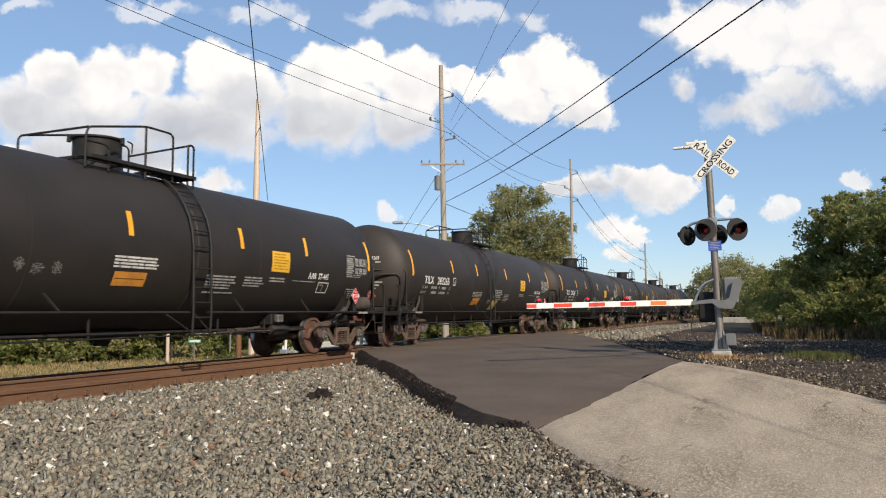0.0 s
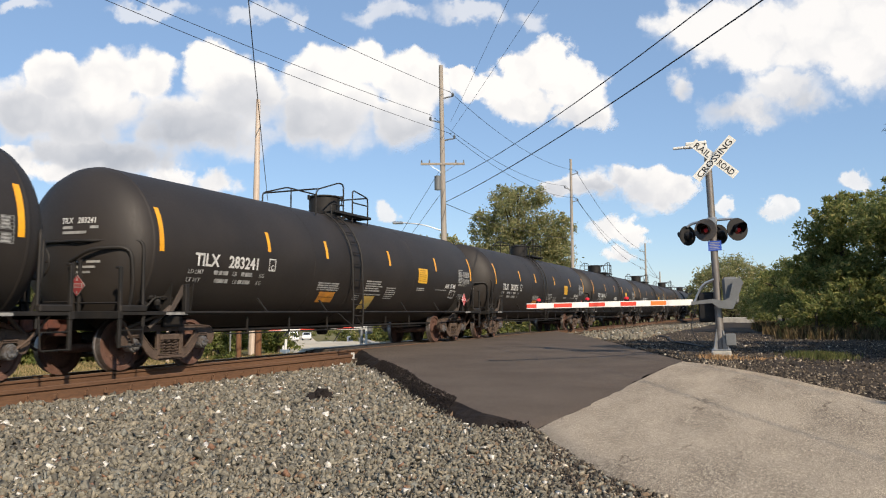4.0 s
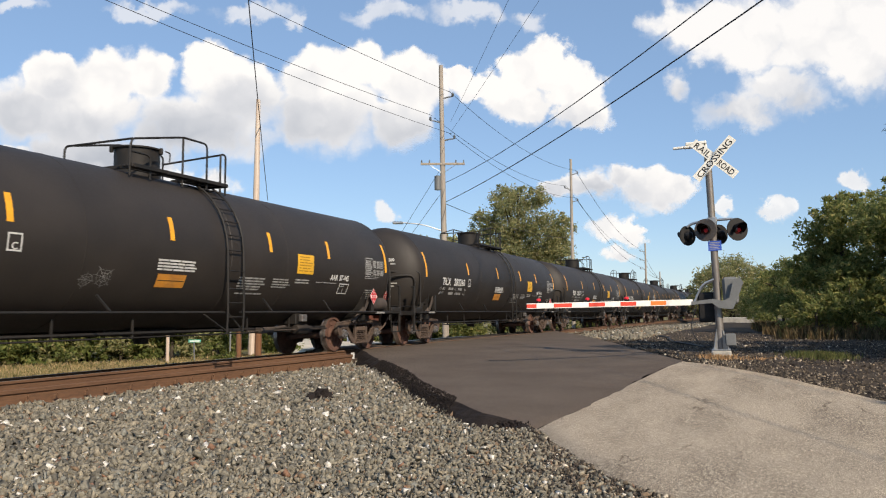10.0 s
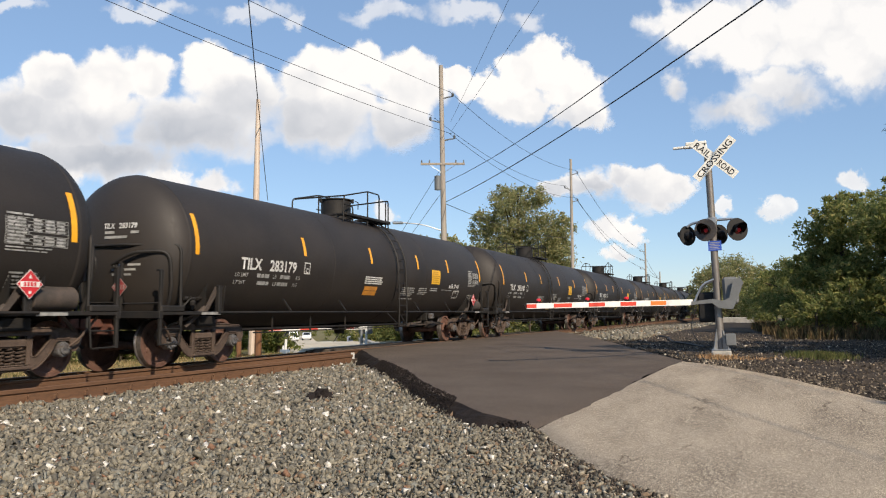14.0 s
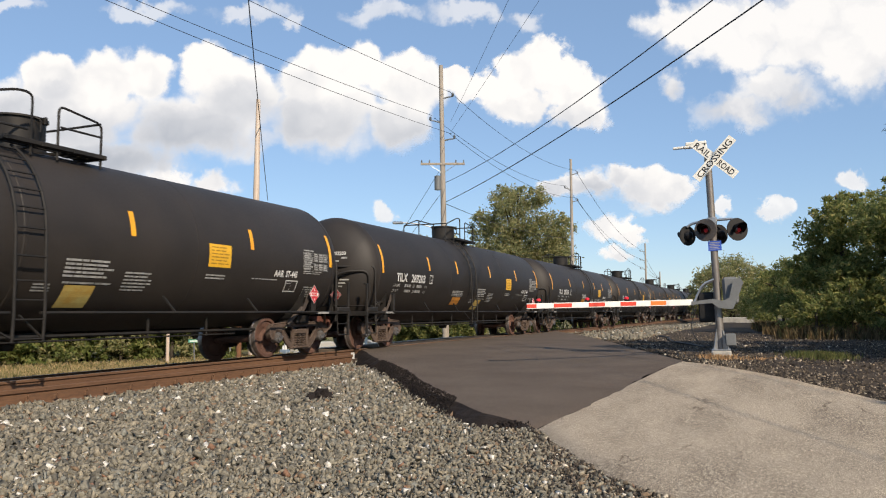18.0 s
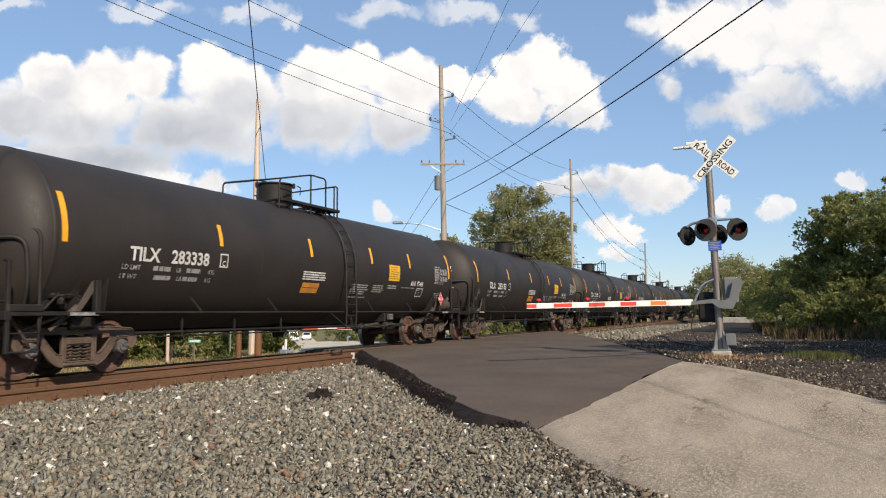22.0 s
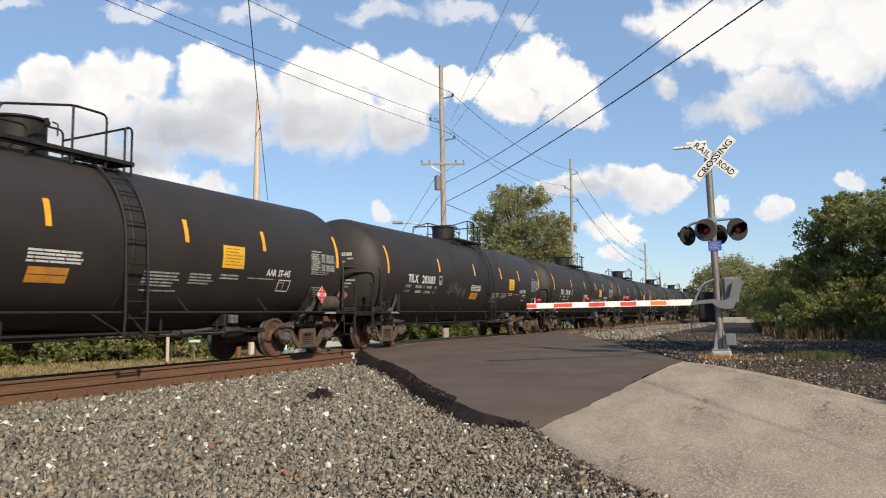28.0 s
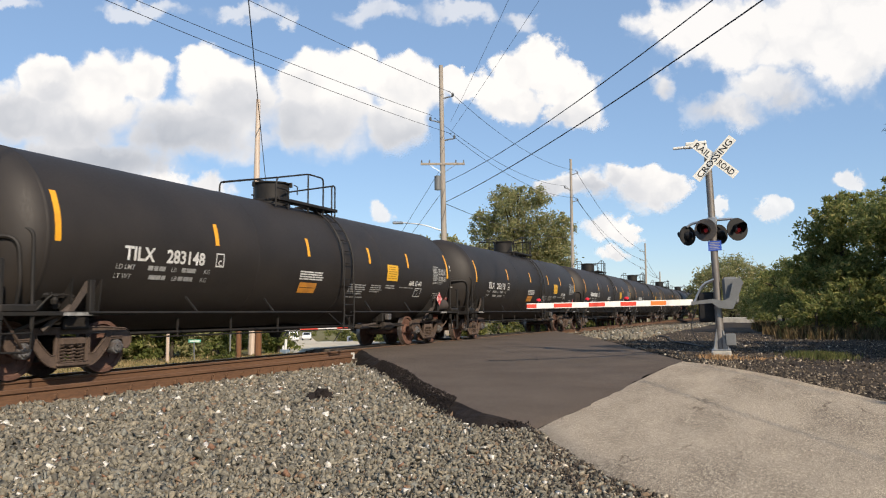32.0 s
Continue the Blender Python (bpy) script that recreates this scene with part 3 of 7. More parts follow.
def scatter(places, sizes, seed):
    rng = np.random.default_rng(seed)
    n = len(places)
    q = rng.normal(size=(n, 4))
    q /= np.linalg.norm(q, axis=1)[:, None]
    w, x, y, z = q.T
    rot = np.stack([np.stack([1 - 2 * (y * y + z * z), 2 * (x * y - w * z), 2 * (x * z + w * y)], 1), np.stack([2 * (x * y + w * z), 1 - 2 * (x * x + z * z), 2 * (y * z - w * x)], 1), np.stack([2 * (x * z - w * y), 2 * (y * z + w * x), 1 - 2 * (x * x + y * y)], 1)], 1)
    base = np.array(ROCKS)[rng.integers(0, len(ROCKS), n)]
    v = np.einsum("nij,nkj->nki", rot, base) * np.asarray(sizes)[:, None, None] + np.asarray(places)[:, None, :]
    f = ROCK_FACES[None] + (np.arange(n) * 8)[:, None, None]
    return v.reshape(-1, 3), f.reshape(-1, 3)


def stone_field(name, n, area, ok, size, lift, material, label, seed, heap=None):
    rng = np.random.default_rng(seed)
    pts = []
    while len(pts) < n:
        x, y = rng.uniform(area[0], area[1]), rng.uniform(area[2], area[3])
        if ok(x, y, rng.random()):
            pts.append((x, y, heap(x, y) if heap else ground_z(x, y)))
    s = size * np.exp(np.clip(rng.normal(0, 0.38, n), -0.9, 0.7))
    p = np.array(pts)
    if name == "loose_stones":
        # smaller stones where the bank thins out towards the road
        s = s * (1 - 0.42 * np.clip((p[:, 0] + 6.0) / 4.5, 0, 1))
    p[:, 2] += s * lift * rng.uniform(0.0, 1.0, n)
    v, f = scatter(p, s, seed + 1)
    return fast_mesh(name, v, f, material)


def bed_ok(x, y, r):
    """Stones lie thick near the track, sparser where the bank thins out towards the road."""
    if inside(x, y, PATCH_RING) or inside(x, y, ROAD_RING) or abs(x - LOOSE_X) < 0.09 or inside(x + 0.17, y + 0.12, PATCH_RING):
        return False
    if y > 0.92 * -x * 1.05 * 2.2 + 3:
        return False
    return r < 1.0 - 0.45 * soft((x + 5.5) / 4.0)



# ---- tank cars ----
TANK_R, TANK_Z, SHELL, HEAD = 1.515, 2.217, 7.75, 0.72
PITCH, BOGIE_AT, WHEEL_R, AXLE_AT = 17.982, 6.915, 0.457, 0.885


def on_tank(y, z, lift=0.006):
    """A place on the near flank of the tank: y along it, z its height by arc length."""
    a = (z - TANK_Z) / TANK_R
    return Vector(((TANK_R + lift) * math.cos(a), y, TANK_Z + (TANK_R + lift) * math.sin(a)))


def on_head(x, z, lift=0.008):
    rho = min(0.98, math.hypot(x, z - TANK_Z) / TANK_R)
    return Vector((x, -(SHELL + (HEAD + lift) * math.sqrt(1 - rho * rho) + lift), z))


def decal(bm, y0, y1, z0, z1, lift=0.006, mi=0, ny=1, nz=3, slant=0.0):
    rows = [[bm.verts.new(on_tank(y0 + (y1 - y0) * j / ny + slant * (i / nz), z0 + (z1 - z0) * i / nz, lift)) for j in range(ny + 1)] for i in range(nz + 1)]
    for a, b in zip(rows, rows[1:]):
        for j in range(ny):
            bm.faces.new((a[j], a[j + 1], b[j + 1], b[j])).material_index = mi
    return bm


def print_rows(bm, y0, y1, z_top, rows, pitch, height, seed, lift=0.007, gap=0.35, mi=0):
    """Rows of short bars in place of small print."""
    r = random.Random(seed)
    for k in range(rows):
        y, z = y0, z_top - k * pitch
        end = y0 + (y1 - y0) * r.uniform(0.75, 1.0)
        while y < end:
            w = r.uniform(0.08, 0.3)
            decal(bm, y, min(y + w, end), z - height, z, lift, mi, 1, 1)
            y += w + r.uniform(0.3, 1.0) * gap * 0.12
    return bm


def rounded(loop, r=0.05, n=4):
    """The loop with its corners rounded off."""
    out = []
    for i, (y, z) in enumerate(loop):
        p, q, w = Vector((y, z)), Vector(loop[i - 1]), Vector(loop[(i + 1) % len(loop)])
        a, b = q - p, w - p
        k = min(r, 0.42 * a.length, 0.42 * b.length)
        a, b = p + a.normalized() * k, p + b.normalized() * k
        out += [tuple(a.lerp(p, t).lerp(p.lerp(b, t), t)) for t in [j / n for j in range(n + 1)]]
    return out


def side_frame_mesh():
    """Cast side frame in the y, z plane: top member, slanting arms, columns, jaws over the axle boxes, spring seat."""
    bm = bmesh.new()
    half = [(0.29, 0.17), (0.42, 0.195), (0.56, 0.30), (0.70, 0.47), (0.755, 0.60), (1.015, 0.60), (1.045, 0.43), (1.13, 0.42), (1.21, 0.54), (1.20, 0.67), (1.09, 0.765), (0.62, 0.80)]
    outer = rounded(half + [(-y, z) for y, z in half[::-1]], 0.05, 3)
    hole = [(0.325, 0.70), (0.68, 0.70), (0.66, 0.62), (0.53, 0.48), (0.41, 0.365), (0.325, 0.37)]
    holes = [rounded(hole, 0.05, 3), rounded([(-y, z) for y, z in hole], 0.05, 3), rounded([(0.255, 0.70), (-0.255, 0.70), (-0.255, 0.25), (0.255, 0.25)], 0.03, 2)]
    side = Matrix(((0, 0, 1, 0), (1, 0, 0, 0), (0, 1, 0, 0), (0, 0, 0, 1)))
    arm = [(0.30, 0.18), (0.42, 0.195), (0.56, 0.30), (0.70, 0.47), (0.755, 0.60), (0.77, 0.72), (0.68, 0.72), (0.66, 0.62), (0.53, 0.48), (0.41, 0.365), (0.30, 0.36)]
    jaw = [(0.74, 0.60), (1.015, 0.60), (1.045, 0.43), (1.13, 0.42), (1.21, 0.54), (1.20, 0.67), (1.09, 0.765), (0.74, 0.785)]
    plate(bm, rounded([(-1.09, 0.705), (1.09, 0.705), (1.09, 0.765), (0.62, 0.80), (-0.62, 0.80), (-1.09, 0.765)], 0.03, 2), 0.118, side)
    for q in (1, -1):
        plate(bm, [(q * y, z) for y, z in arm][::q], 0.045, side @ pose(0, 0, 0.068))
        plate(bm, [(q * y, z) for y, z in rounded(jaw, 0.04, 3)][::q], 0.115, side @ pose(0, 0, 0.001))
        plate(bm, [(q * y, z) for y, z in ((0.255, 0.19), (0.325, 0.19), (0.325, 0.74), (0.255, 0.74))][::q], 0.042, side @ pose(0, 0, 0.066))
    bmesh.ops.recalc_face_normals(bm, faces=bm.faces)
    # raised lips round the windows and along the edges
    for loop, r in [(outer, 0.013)] + [(h, 0.012) for h in holes]:
        pts = [(0.119, y, z) for y, z in loop]
        tube(bm, pts + [pts[0]], r, 4)
    for s in (-1, 1):
        tube(bm, [(0.112, s * 0.295, 0.68), (0.112, s * 0.295, 0.26)], 0.017, 6)
        box(bm, 0.09, 0.135, s * 0.885 - 0.13, s * 0.885 + 0.13, 0.612, 0.66, bevel=0.012)
    box(bm, -0.04, 0.16, -0.31, 0.31, 0.185, 0.235, bevel=0.012)
    return bm


def coil_mesh():
    bm = bmesh.new()
    pts = [(0.07 * math.cos(a * 0.98), 0.07 * math.sin(a * 0.98), 0.27 * a / 32) for a in range(33)]
    return tube(bm, pts, 0.014, 4)


def wheelset_mesh():
    bm = bmesh.new()
    tube(bm, [(-0.98, 0, 0), (-0.7, 0, 0), (0, 0, 0), (0.7, 0, 0), (0.98, 0, 0)], [0.07, 0.09, 0.085, 0.09, 0.07], 12)
    for s in (-1, 1):
        rim = [(0.655, 0.09), (0.66, 0.13), (0.70, 0.18), (0.705, 0.34), (0.665, 0.375), (0.665, 0.482)]
        tread = [(0.665, 0.482), (0.695, 0.484), (0.705, 0.462), (0.80, 0.455), (0.81, 0.45)]
        face = [(0.81, 0.45), (0.812, 0.385), (0.775, 0.37), (0.755, 0.2), (0.80, 0.15), (0.805, 0.09)]
        for prof, mi in ((rim, 0), (tread, 1), (face, 0)):
            lathe(bm, [(s * a, r) for a, r in prof], "x", 28, mi=mi)
        for k in range(5):
            a = k * 1.2566
            c = Vector((s * 0.764, 0.27 * math.cos(a), 0.27 * math.sin(a)))
            lathe(bm, [(s * 0.012, 0.0), (s * 0.01, 0.045), (s * -0.012, 0.06)], "x", 6, c)
    bmesh.ops.recalc_face_normals(bm, faces=bm.faces)
    return bm


def build_bogie(car, y):
    bm = bmesh.new()
    box(bm, -0.98, 0.98, -0.17, 0.17, 0.46, 0.66, bevel=0.03)
    box(bm, -0.4, 0.4, -0.26, 0.26, 0.6, 0.74, bevel=0.03)
    tube(bm, [(-0.75, -0.35, 0.4), (0.75, -0.35, 0.4)], 0.045, 6)
    tube(bm, [(-0.75, 0.35, 0.4), (0.75, 0.35, 0.4)], 0.045, 6)
    bog = part("bogie", bm, M_BOLSTER_DARK, car, "dusty brown cast-steel bogie", at=pose(0, y, 0))
    frame_mesh, coil = SHARED["side_frame"], SHARED["coil"]
    for s in (1, -1):
        part("side_frame", frame_mesh, None, bog, at=pose(s * 1.0, 0, 0, 0, 0, 0 if s > 0 else 180))
        for k in (-0.17, 0.0, 0.17):
            part("coil_spring", coil, None, bog, at=pose(s * 1.06, k, 0.235))
        part("bolster_end", box(bmesh.new(), s * 1.09 - 0.09, s * 1.09 + 0.06, -0.24, 0.24, 0.51, 0.645, bevel=0.03), M_TRUCK, bog)
        for a in (-AXLE_AT, AXLE_AT):
            part("bearing_cap", SHARED["cap"], None, bog, "grey bolted bearing cap", at=pose(s * 0.98, a, WHEEL_R, 0, 0, 0 if s > 0 else 180))
    for a in (-AXLE_AT, AXLE_AT):
        part("wheelset", SHARED["wheelset"], None, bog, "rusty wheel pair with bright worn rims", at=pose(0, a, WHEEL_R))
        part("brake_beam", SHARED["beam"], None, bog, at=pose(0, a * 0.42, 0.40))
    return bog


def cap_mesh():
    bm = bmesh.new()
    lathe(bm, [(0.0, 0.12), (0.14, 0.125), (0.17, 0.115), (0.175, 0.09), (0.205, 0.085), (0.21, 0.06), (0.21, 0.0)], "x", 16)
    for k in range(3):
        a = k * 2.094 + 0.4
        lathe(bm, [(0.18, 0.022), (0.235, 0.022), (0.235, 0.0)], "x", 6, (0, 0.05 * math.cos(a), 0.05 * math.sin(a)))
    box(bm, -0.02, 0.08, -0.12, 0.12, 0.09, 0.13, bevel=0.02)
    return bm


def beam_mesh():
    bm = bmesh.new()
    box(bm, -0.75, 0.75, -0.04, 0.04, -0.05, 0.05, bevel=0.012)
    for s in (-1, 1):
        box(bm, s * 0.70 - 0.04, s * 0.70 + 0.04, -0.05, 0.09, -0.15, 0.13, bevel=0.02)
    return bm


# brake beams are black so the frame windows look shaded inside
SHARED = {"side_frame": link_mesh("side_frame", side_frame_mesh(), M_TRUCK), "coil": link_mesh("coil_spring", coil_mesh(), M_TRUCK, True), "cap": link_mesh("bearing_cap", cap_mesh(), M_CAP), "wheelset": link_mesh("wheelset", wheelset_mesh(), [M_WHEEL, M_TREAD], True), "beam": link_mesh("brake_beam", beam_mesh(), M_BLACK)}


KINDS = {
    "plain": {"ladder": (0.70, 1.19), "dome": -0.13, "seam": 0.98, "strips": (-3.95, -0.72, 2.25, 4.61), "orange": (-0.98, 1.46, 1.72), "white": (-1.04, 1.99)},
    "double": {"ladder": (-1.0, -0.50), "dome": 0.17, "seam": -0.76, "strips": (-4.42, -2.06, 1.28, 4.53), "orange": (-2.16, 1.21, 1.51), "white": (-2.35, 1.75)},
}


def build_car(kind):
    spec = KINDS[kind]
    car = thing("tank_car", "black railway tank car with dusty brown bogies", "tank car", "train of tank cars")
    bm = bmesh.new()
    prof = []
    for k in range(9):
        a = math.pi / 2 * k / 8
        prof.append((-SHELL - HEAD * math.cos(a), TANK_R * math.sin(a)))
    prof += [(-SHELL + 0.02, TANK_R), (-2.6, TANK_R), (0, TANK_R), (2.6, TANK_R)]
    prof += [(-a, r) for a, r in prof[:9][::-1]]
    lathe(bm, prof, "y", 72, (0, 0, TANK_Z))
    tank = part("tank", bm, M_TANK, car, "matt black welded tank with domed ends", smooth=True)
    for y, w, h in ((-7.74, 0.05, 0.004), (-2.6, 0.02, 0.004), (spec["seam"], 0.05, 0.007), (2.9, 0.02, 0.004), (7.74, 0.05, 0.004)):
        bm = bmesh.new()
        lathe(bm, [(y - w, TANK_R - 0.01), (y - w * 0.6, TANK_R + h), (y + w * 0.6, TANK_R + h), (y + w, TANK_R - 0.01)], "y", 72, (0, 0, TANK_Z))
        part("weld_seam", bm, M_TANK, tank, smooth=True)
    # manway housing with lid, bolts and fittings
    top = TANK_Z + TANK_R
    bm = bmesh.new()
    lathe(bm, [(-0.16, 0.46), (0.03, 0.455), (0.035, 0.43), (0.50, 0.43), (0.505, 0.47), (0.535, 0.47), (0.54, 0.40), (0.565, 0.30), (0.57, 0.0)], "z", 32, (0, spec["dome"], top))
    dome = part("manway_housing", bm, M_BLACK, car, "round black valve housing with a flat lid", smooth=True)
    for a in (0.3, 2.4, 4.2):
        c = Vector((0.49 * math.cos(a), spec["dome"] + 0.49 * math.sin(a), top + 0.47))
        part("lid_clamp", box(bmesh.new(), c.x - 0.035, c.x + 0.035, c.y - 0.03, c.y + 0.03, c.z - 0.05, c.z + 0.08, bevel=0.01), M_BLACK, dome)
    part("chain", tube(bmesh.new(), arc([(0.5, 0.1, top + 0.5), (0.58, 0.15, top + 0.46), (0.57, 0.15, top + 0.26)], 0.03), 0.014, 5), M_BLACK, dome)
    # walkway and railing round the housing
    y0, y1 = (-1.15, 1.5) if kind == "plain" else (-0.75, 1.2)
    walkway = part("walkway", box(bmesh.new(), 0.88, 0.93, y0, y1, top - 0.05, top + 0.02, bevel=0.006), M_BLACK, car, "black open-grid top walkway")
    for x in (0.58, 0.70, 0.78, -0.58, -0.78):
        part("grating_bar", box(bmesh.new(), x - 0.03, x + 0.03, y0, y1, top - 0.03, top + 0.0, bevel=0.004), M_BLACK, walkway)
    for k in range(5):
        y = y1 - 0.08 - 0.19 * k
        if y > spec["dome"] + 0.5:
            part("grating_plank", box(bmesh.new(), 0.2, 0.92, y - 0.07, y + 0.07, top + 0.004, top + 0.024, bevel=0.004), M_BLACK, walkway)
    for k in range(4):
        y = y0 + 0.05 + (y1 - y0 - 0.1) * k / 3
        part("cross_bearer", box(bmesh.new(), -0.9, 0.95, y - 0.025, y + 0.025, top - 0.06, top + 0.004, bevel=0.006), M_BLACK, walkway)
    low, mid, high = top - 0.22, top + 0.34, top + 0.77
    if kind == "plain":
        runs = [[(0.86, -1.15, low), (0.86, -1.15, mid), (0.86, -1.1, mid + 0.14), (0.86, 0.2, high), (0.86, 0.9, high), (0.86, 0.9, low)],
                [(-0.8, -1.15, low), (-0.8, -1.15, mid + 0.14), (-0.8, 0.2, high), (-0.8, 1.4, high), (-0.8, 1.4, low)],
                [(0.86, -1.1, mid + 0.14), (-0.8, -1.1, mid + 0.14)],
                [(0.86, 1.32, low), (0.86, 1.32, high - 0.12), (0.86, 1.48, high - 0.12), (0.86, 1.48, low)],
                [(-0.8, 1.4, high - 0.2), (0.86, 1.4, high - 0.12)],
                [(-0.8, 0.1, mid), (-0.8, 1.4, mid)], [(0.86, -1.15, mid - 0.1), (0.86, -0.65, mid - 0.1), (0.86, -0.65, low)]]
        posts = [(0.86, 0.2, high), (-0.8, 0.2, high)]
    else:
        runs = [[(0.86, -1.6, low), (0.86, -1.6, mid), (0.86, -1.5, mid + 0.12), (0.86, -0.5, high), (0.86, -0.24, high), (0.86, -0.24, low)],
                [(-0.8, -1.6, low), (-0.8, -1.6, mid + 0.12), (-0.8, -0.5, high), (-0.8, 1.1, high), (-0.8, 1.1, low)],
                [(0.86, -1.55, mid + 0.12), (-0.8, -1.55, mid + 0.12)],
                [(0.86, 0.25, low), (0.86, 0.25, high - 0.08), (0.86, 1.12, high - 0.2), (0.86, 1.12, low)],
                [(0.86, 1.1, high - 0.2), (-0.8, 1.1, high - 0.2)],
                [(0.86, 0.3, mid), (0.86, 1.1, mid)],
                [(0.86, -0.85, low), (0.86, -0.85, mid - 0.16), (0.86, -0.3, mid - 0.16)]]
        posts = [(-0.8, -0.3, high)]
    for r in runs:
        part("handrail", tube(bmesh.new(), arc(r, 0.12), 0.021, 6), M_BLACK, car, smooth=True)
    for x, y, z in posts:
        part("rail_post", tube(bmesh.new(), [(x, y, low), (x, y, z)], 0.021, 6), M_BLACK, car, smooth=True)
    # ladders on both flanks
    for s in (1, -1):
        def out(a, y, lift=0.09):
            return Vector((s * (TANK_R + lift) * math.cos(a), y, TANK_Z + (TANK_R + lift) * math.sin(a)))
        y0, y1 = spec["ladder"]
        stile = [math.radians(d) for d in (62, 52, 42, 32, 22, 12, 2)]
        foot = [(s * (TANK_R + 0.11), 0, 1.6), (s * (TANK_R + 0.12), 0, 1.03), (s * (TANK_R + 0.10), 0, 0.62)]
        ladder = None
        for y in (y0, y1):
            b = tube(bmesh.new(), [out(a, y) for a in stile] + [Vector((p[0], y, p[2])) for p in foot], 0.024, 6)
            if ladder is None:
                ladder = part("ladder", b, M_BLACK, car, "black side ladder curving over the tank", smooth=True)
            else:
                part("stile", b, M_BLACK, ladder, smooth=True)
        ring_at = [out(math.radians(d), 0) for d in (56, 45, 34, 23.5, 13, 2)] + [Vector((s * (TANK_R + 0.115), 0, z)) for z in (1.86, 1.5, 1.22, 0.94, 0.66)]
        for c in ring_at:
            part("rung", tube(bmesh.new(), [(c.x, y0, c.z), (c.x, y1, c.z)], 0.015, 5), M_BLACK, ladder, smooth=True)
        # side handrail with slanting brackets
        x = s * (TANK_R + 0.03)
        for a, b in ((-7.0, y0), (y1, 7.0)):
            part("side_rail", tube(bmesh.new(), [(x, a, 1.035), (x, b, 1.035)], 0.026, 6), M_BLACK, car, smooth=True)
        for y in (-4.5, -2.1, 2.3, 4.7):
            b = tube(bmesh.new(), [(x, y, 1.02), (s * (TANK_R - 0.06), y - 0.24, 1.32)], 0.024, 5)
            part("rail_bracket", b, M_BLACK, car)
        for y, d in ((y0, -0.6), (y1, -0.35)):
            b = tube(bmesh.new(), [(x, y + d, 1.0), (s * (TANK_R + 0.1), y, 0.66)], 0.018, 5)
            part("ladder_brace", b, M_BLACK, car)
        # brake pipes under the tank
        b = tube(bmesh.new(), [(s * 0.78, -5.6, 0.66), (s * 0.78, 5.6, 0.66)], 0.03, 6)
        tube(b, [(s * 0.78, -4.9, 0.58), (s * 0.78, 4.9, 0.58)], 0.016, 5)
        part("brake_pipe", b, M_BLACK, car, smooth=True)
        for y in (-4.2, -2.6, -0.9, 2.4, 4.0):
            part("pipe_hanger", box(bmesh.new(), s * 0.78 - 0.02, s * 0.78 + 0.02, y - 0.02, y + 0.02, 0.56, 1.0, bevel=0.004), M_BLACK, car)
    # bottom outlet and skid
    bm = bmesh.new()
    lathe(bm, [(0.0, 0.0), (0.0, 0.13), (0.10, 0.16), (0.12, 0.22), (0.35, 0.22)], "z", 16, (0, 0.1, 0.42))
    box(bm, -0.35, 0.35, -0.55, 0.75, 0.58, 0.72, bevel=0.04)
    part("bottom_outlet", bm, M_BLACK, car)
    # each end: stub sill, coupler, deck, railing, steps, tank cradle, bogie
    for e in (-1, 1):
        bm = bmesh.new()
        box(bm, -0.28, 0.28, e * 4.9, e * 8.45, 0.72, 1.0, bevel=0.02) if e > 0 else box(bm, -0.28, 0.28, -8.45, -4.9, 0.72, 1.0, bevel=0.02)
        part("stub_sill", bm, M_BLACK, car, "black stub sill under the tank end")
        bm = bmesh.new()
        box(bm, -0.09, 0.09, min(e * 8.4, e * 8.85), max(e * 8.4, e * 8.85), 0.76, 0.95, bevel=0.02)
        box(bm, -0.17, 0.15, min(e * 8.72, e * 8.97), max(e * 8.72, e * 8.97), 0.72, 0.98, bevel=0.04)
        box(bm, -0.3, 0.3, min(e * 8.38, e * 8.46), max(e * 8.38, e * 8.46), 0.62, 1.04, bevel=0.02)
        part("coupler", bm, M_RUSTY, car, "rusty cast knuckle coupler")
        bm = bmesh.new()
        tube(bm, arc([(0.3 * e, e * 8.4, 0.85), (0.42 * e, e * 8.6, 0.55), (0.3 * e, e * 8.9, 0.42)], 0.1), 0.025, 6)
        part("air_hose", bm, M_BLACK, car, smooth=True)
        bm = bmesh.new()
        y0, y1 = sorted((e * 7.35, e * 8.5))
        box(bm, -1.52, 1.52, y0, y1, 1.0, 1.045, bevel=0.008)
        box(bm, -1.54, 1.54, min(e * 8.46, e * 8.56), max(e * 8.46, e * 8.56), 0.93, 1.06, bevel=0.008)
        for s in (-1, 1):
            box(bm, s * 1.5 - 0.03, s * 1.5 + 0.03, min(e * 6.0, e * 8.5), max(e * 6.0, e * 8.5), 0.99, 1.055, bevel=0.006)
        part("end_deck", bm, M_BLACK, car, "black end platform")
        # cradle plates that bear the tank
        bm = bmesh.new()
        yb = e * BOGIE_AT
        for q in (-0.28, 0.28):
            v = [(-1.35, 0.98), (1.35, 0.98), (1.42, 1.6), (1.05, 1.1), (0.5, 0.82), (-0.5, 0.82), (-1.05, 1.1), (-1.42, 1.6)]
            plate(bm, v, 0.025, pose(0, yb + q, 0, 90))
        box(bm, -1.2, 1.2, yb - 0.25, yb + 0.25, 0.76, 0.96, bevel=0.02)
        part("bolster_cradle", bm, M_BLACK, car)
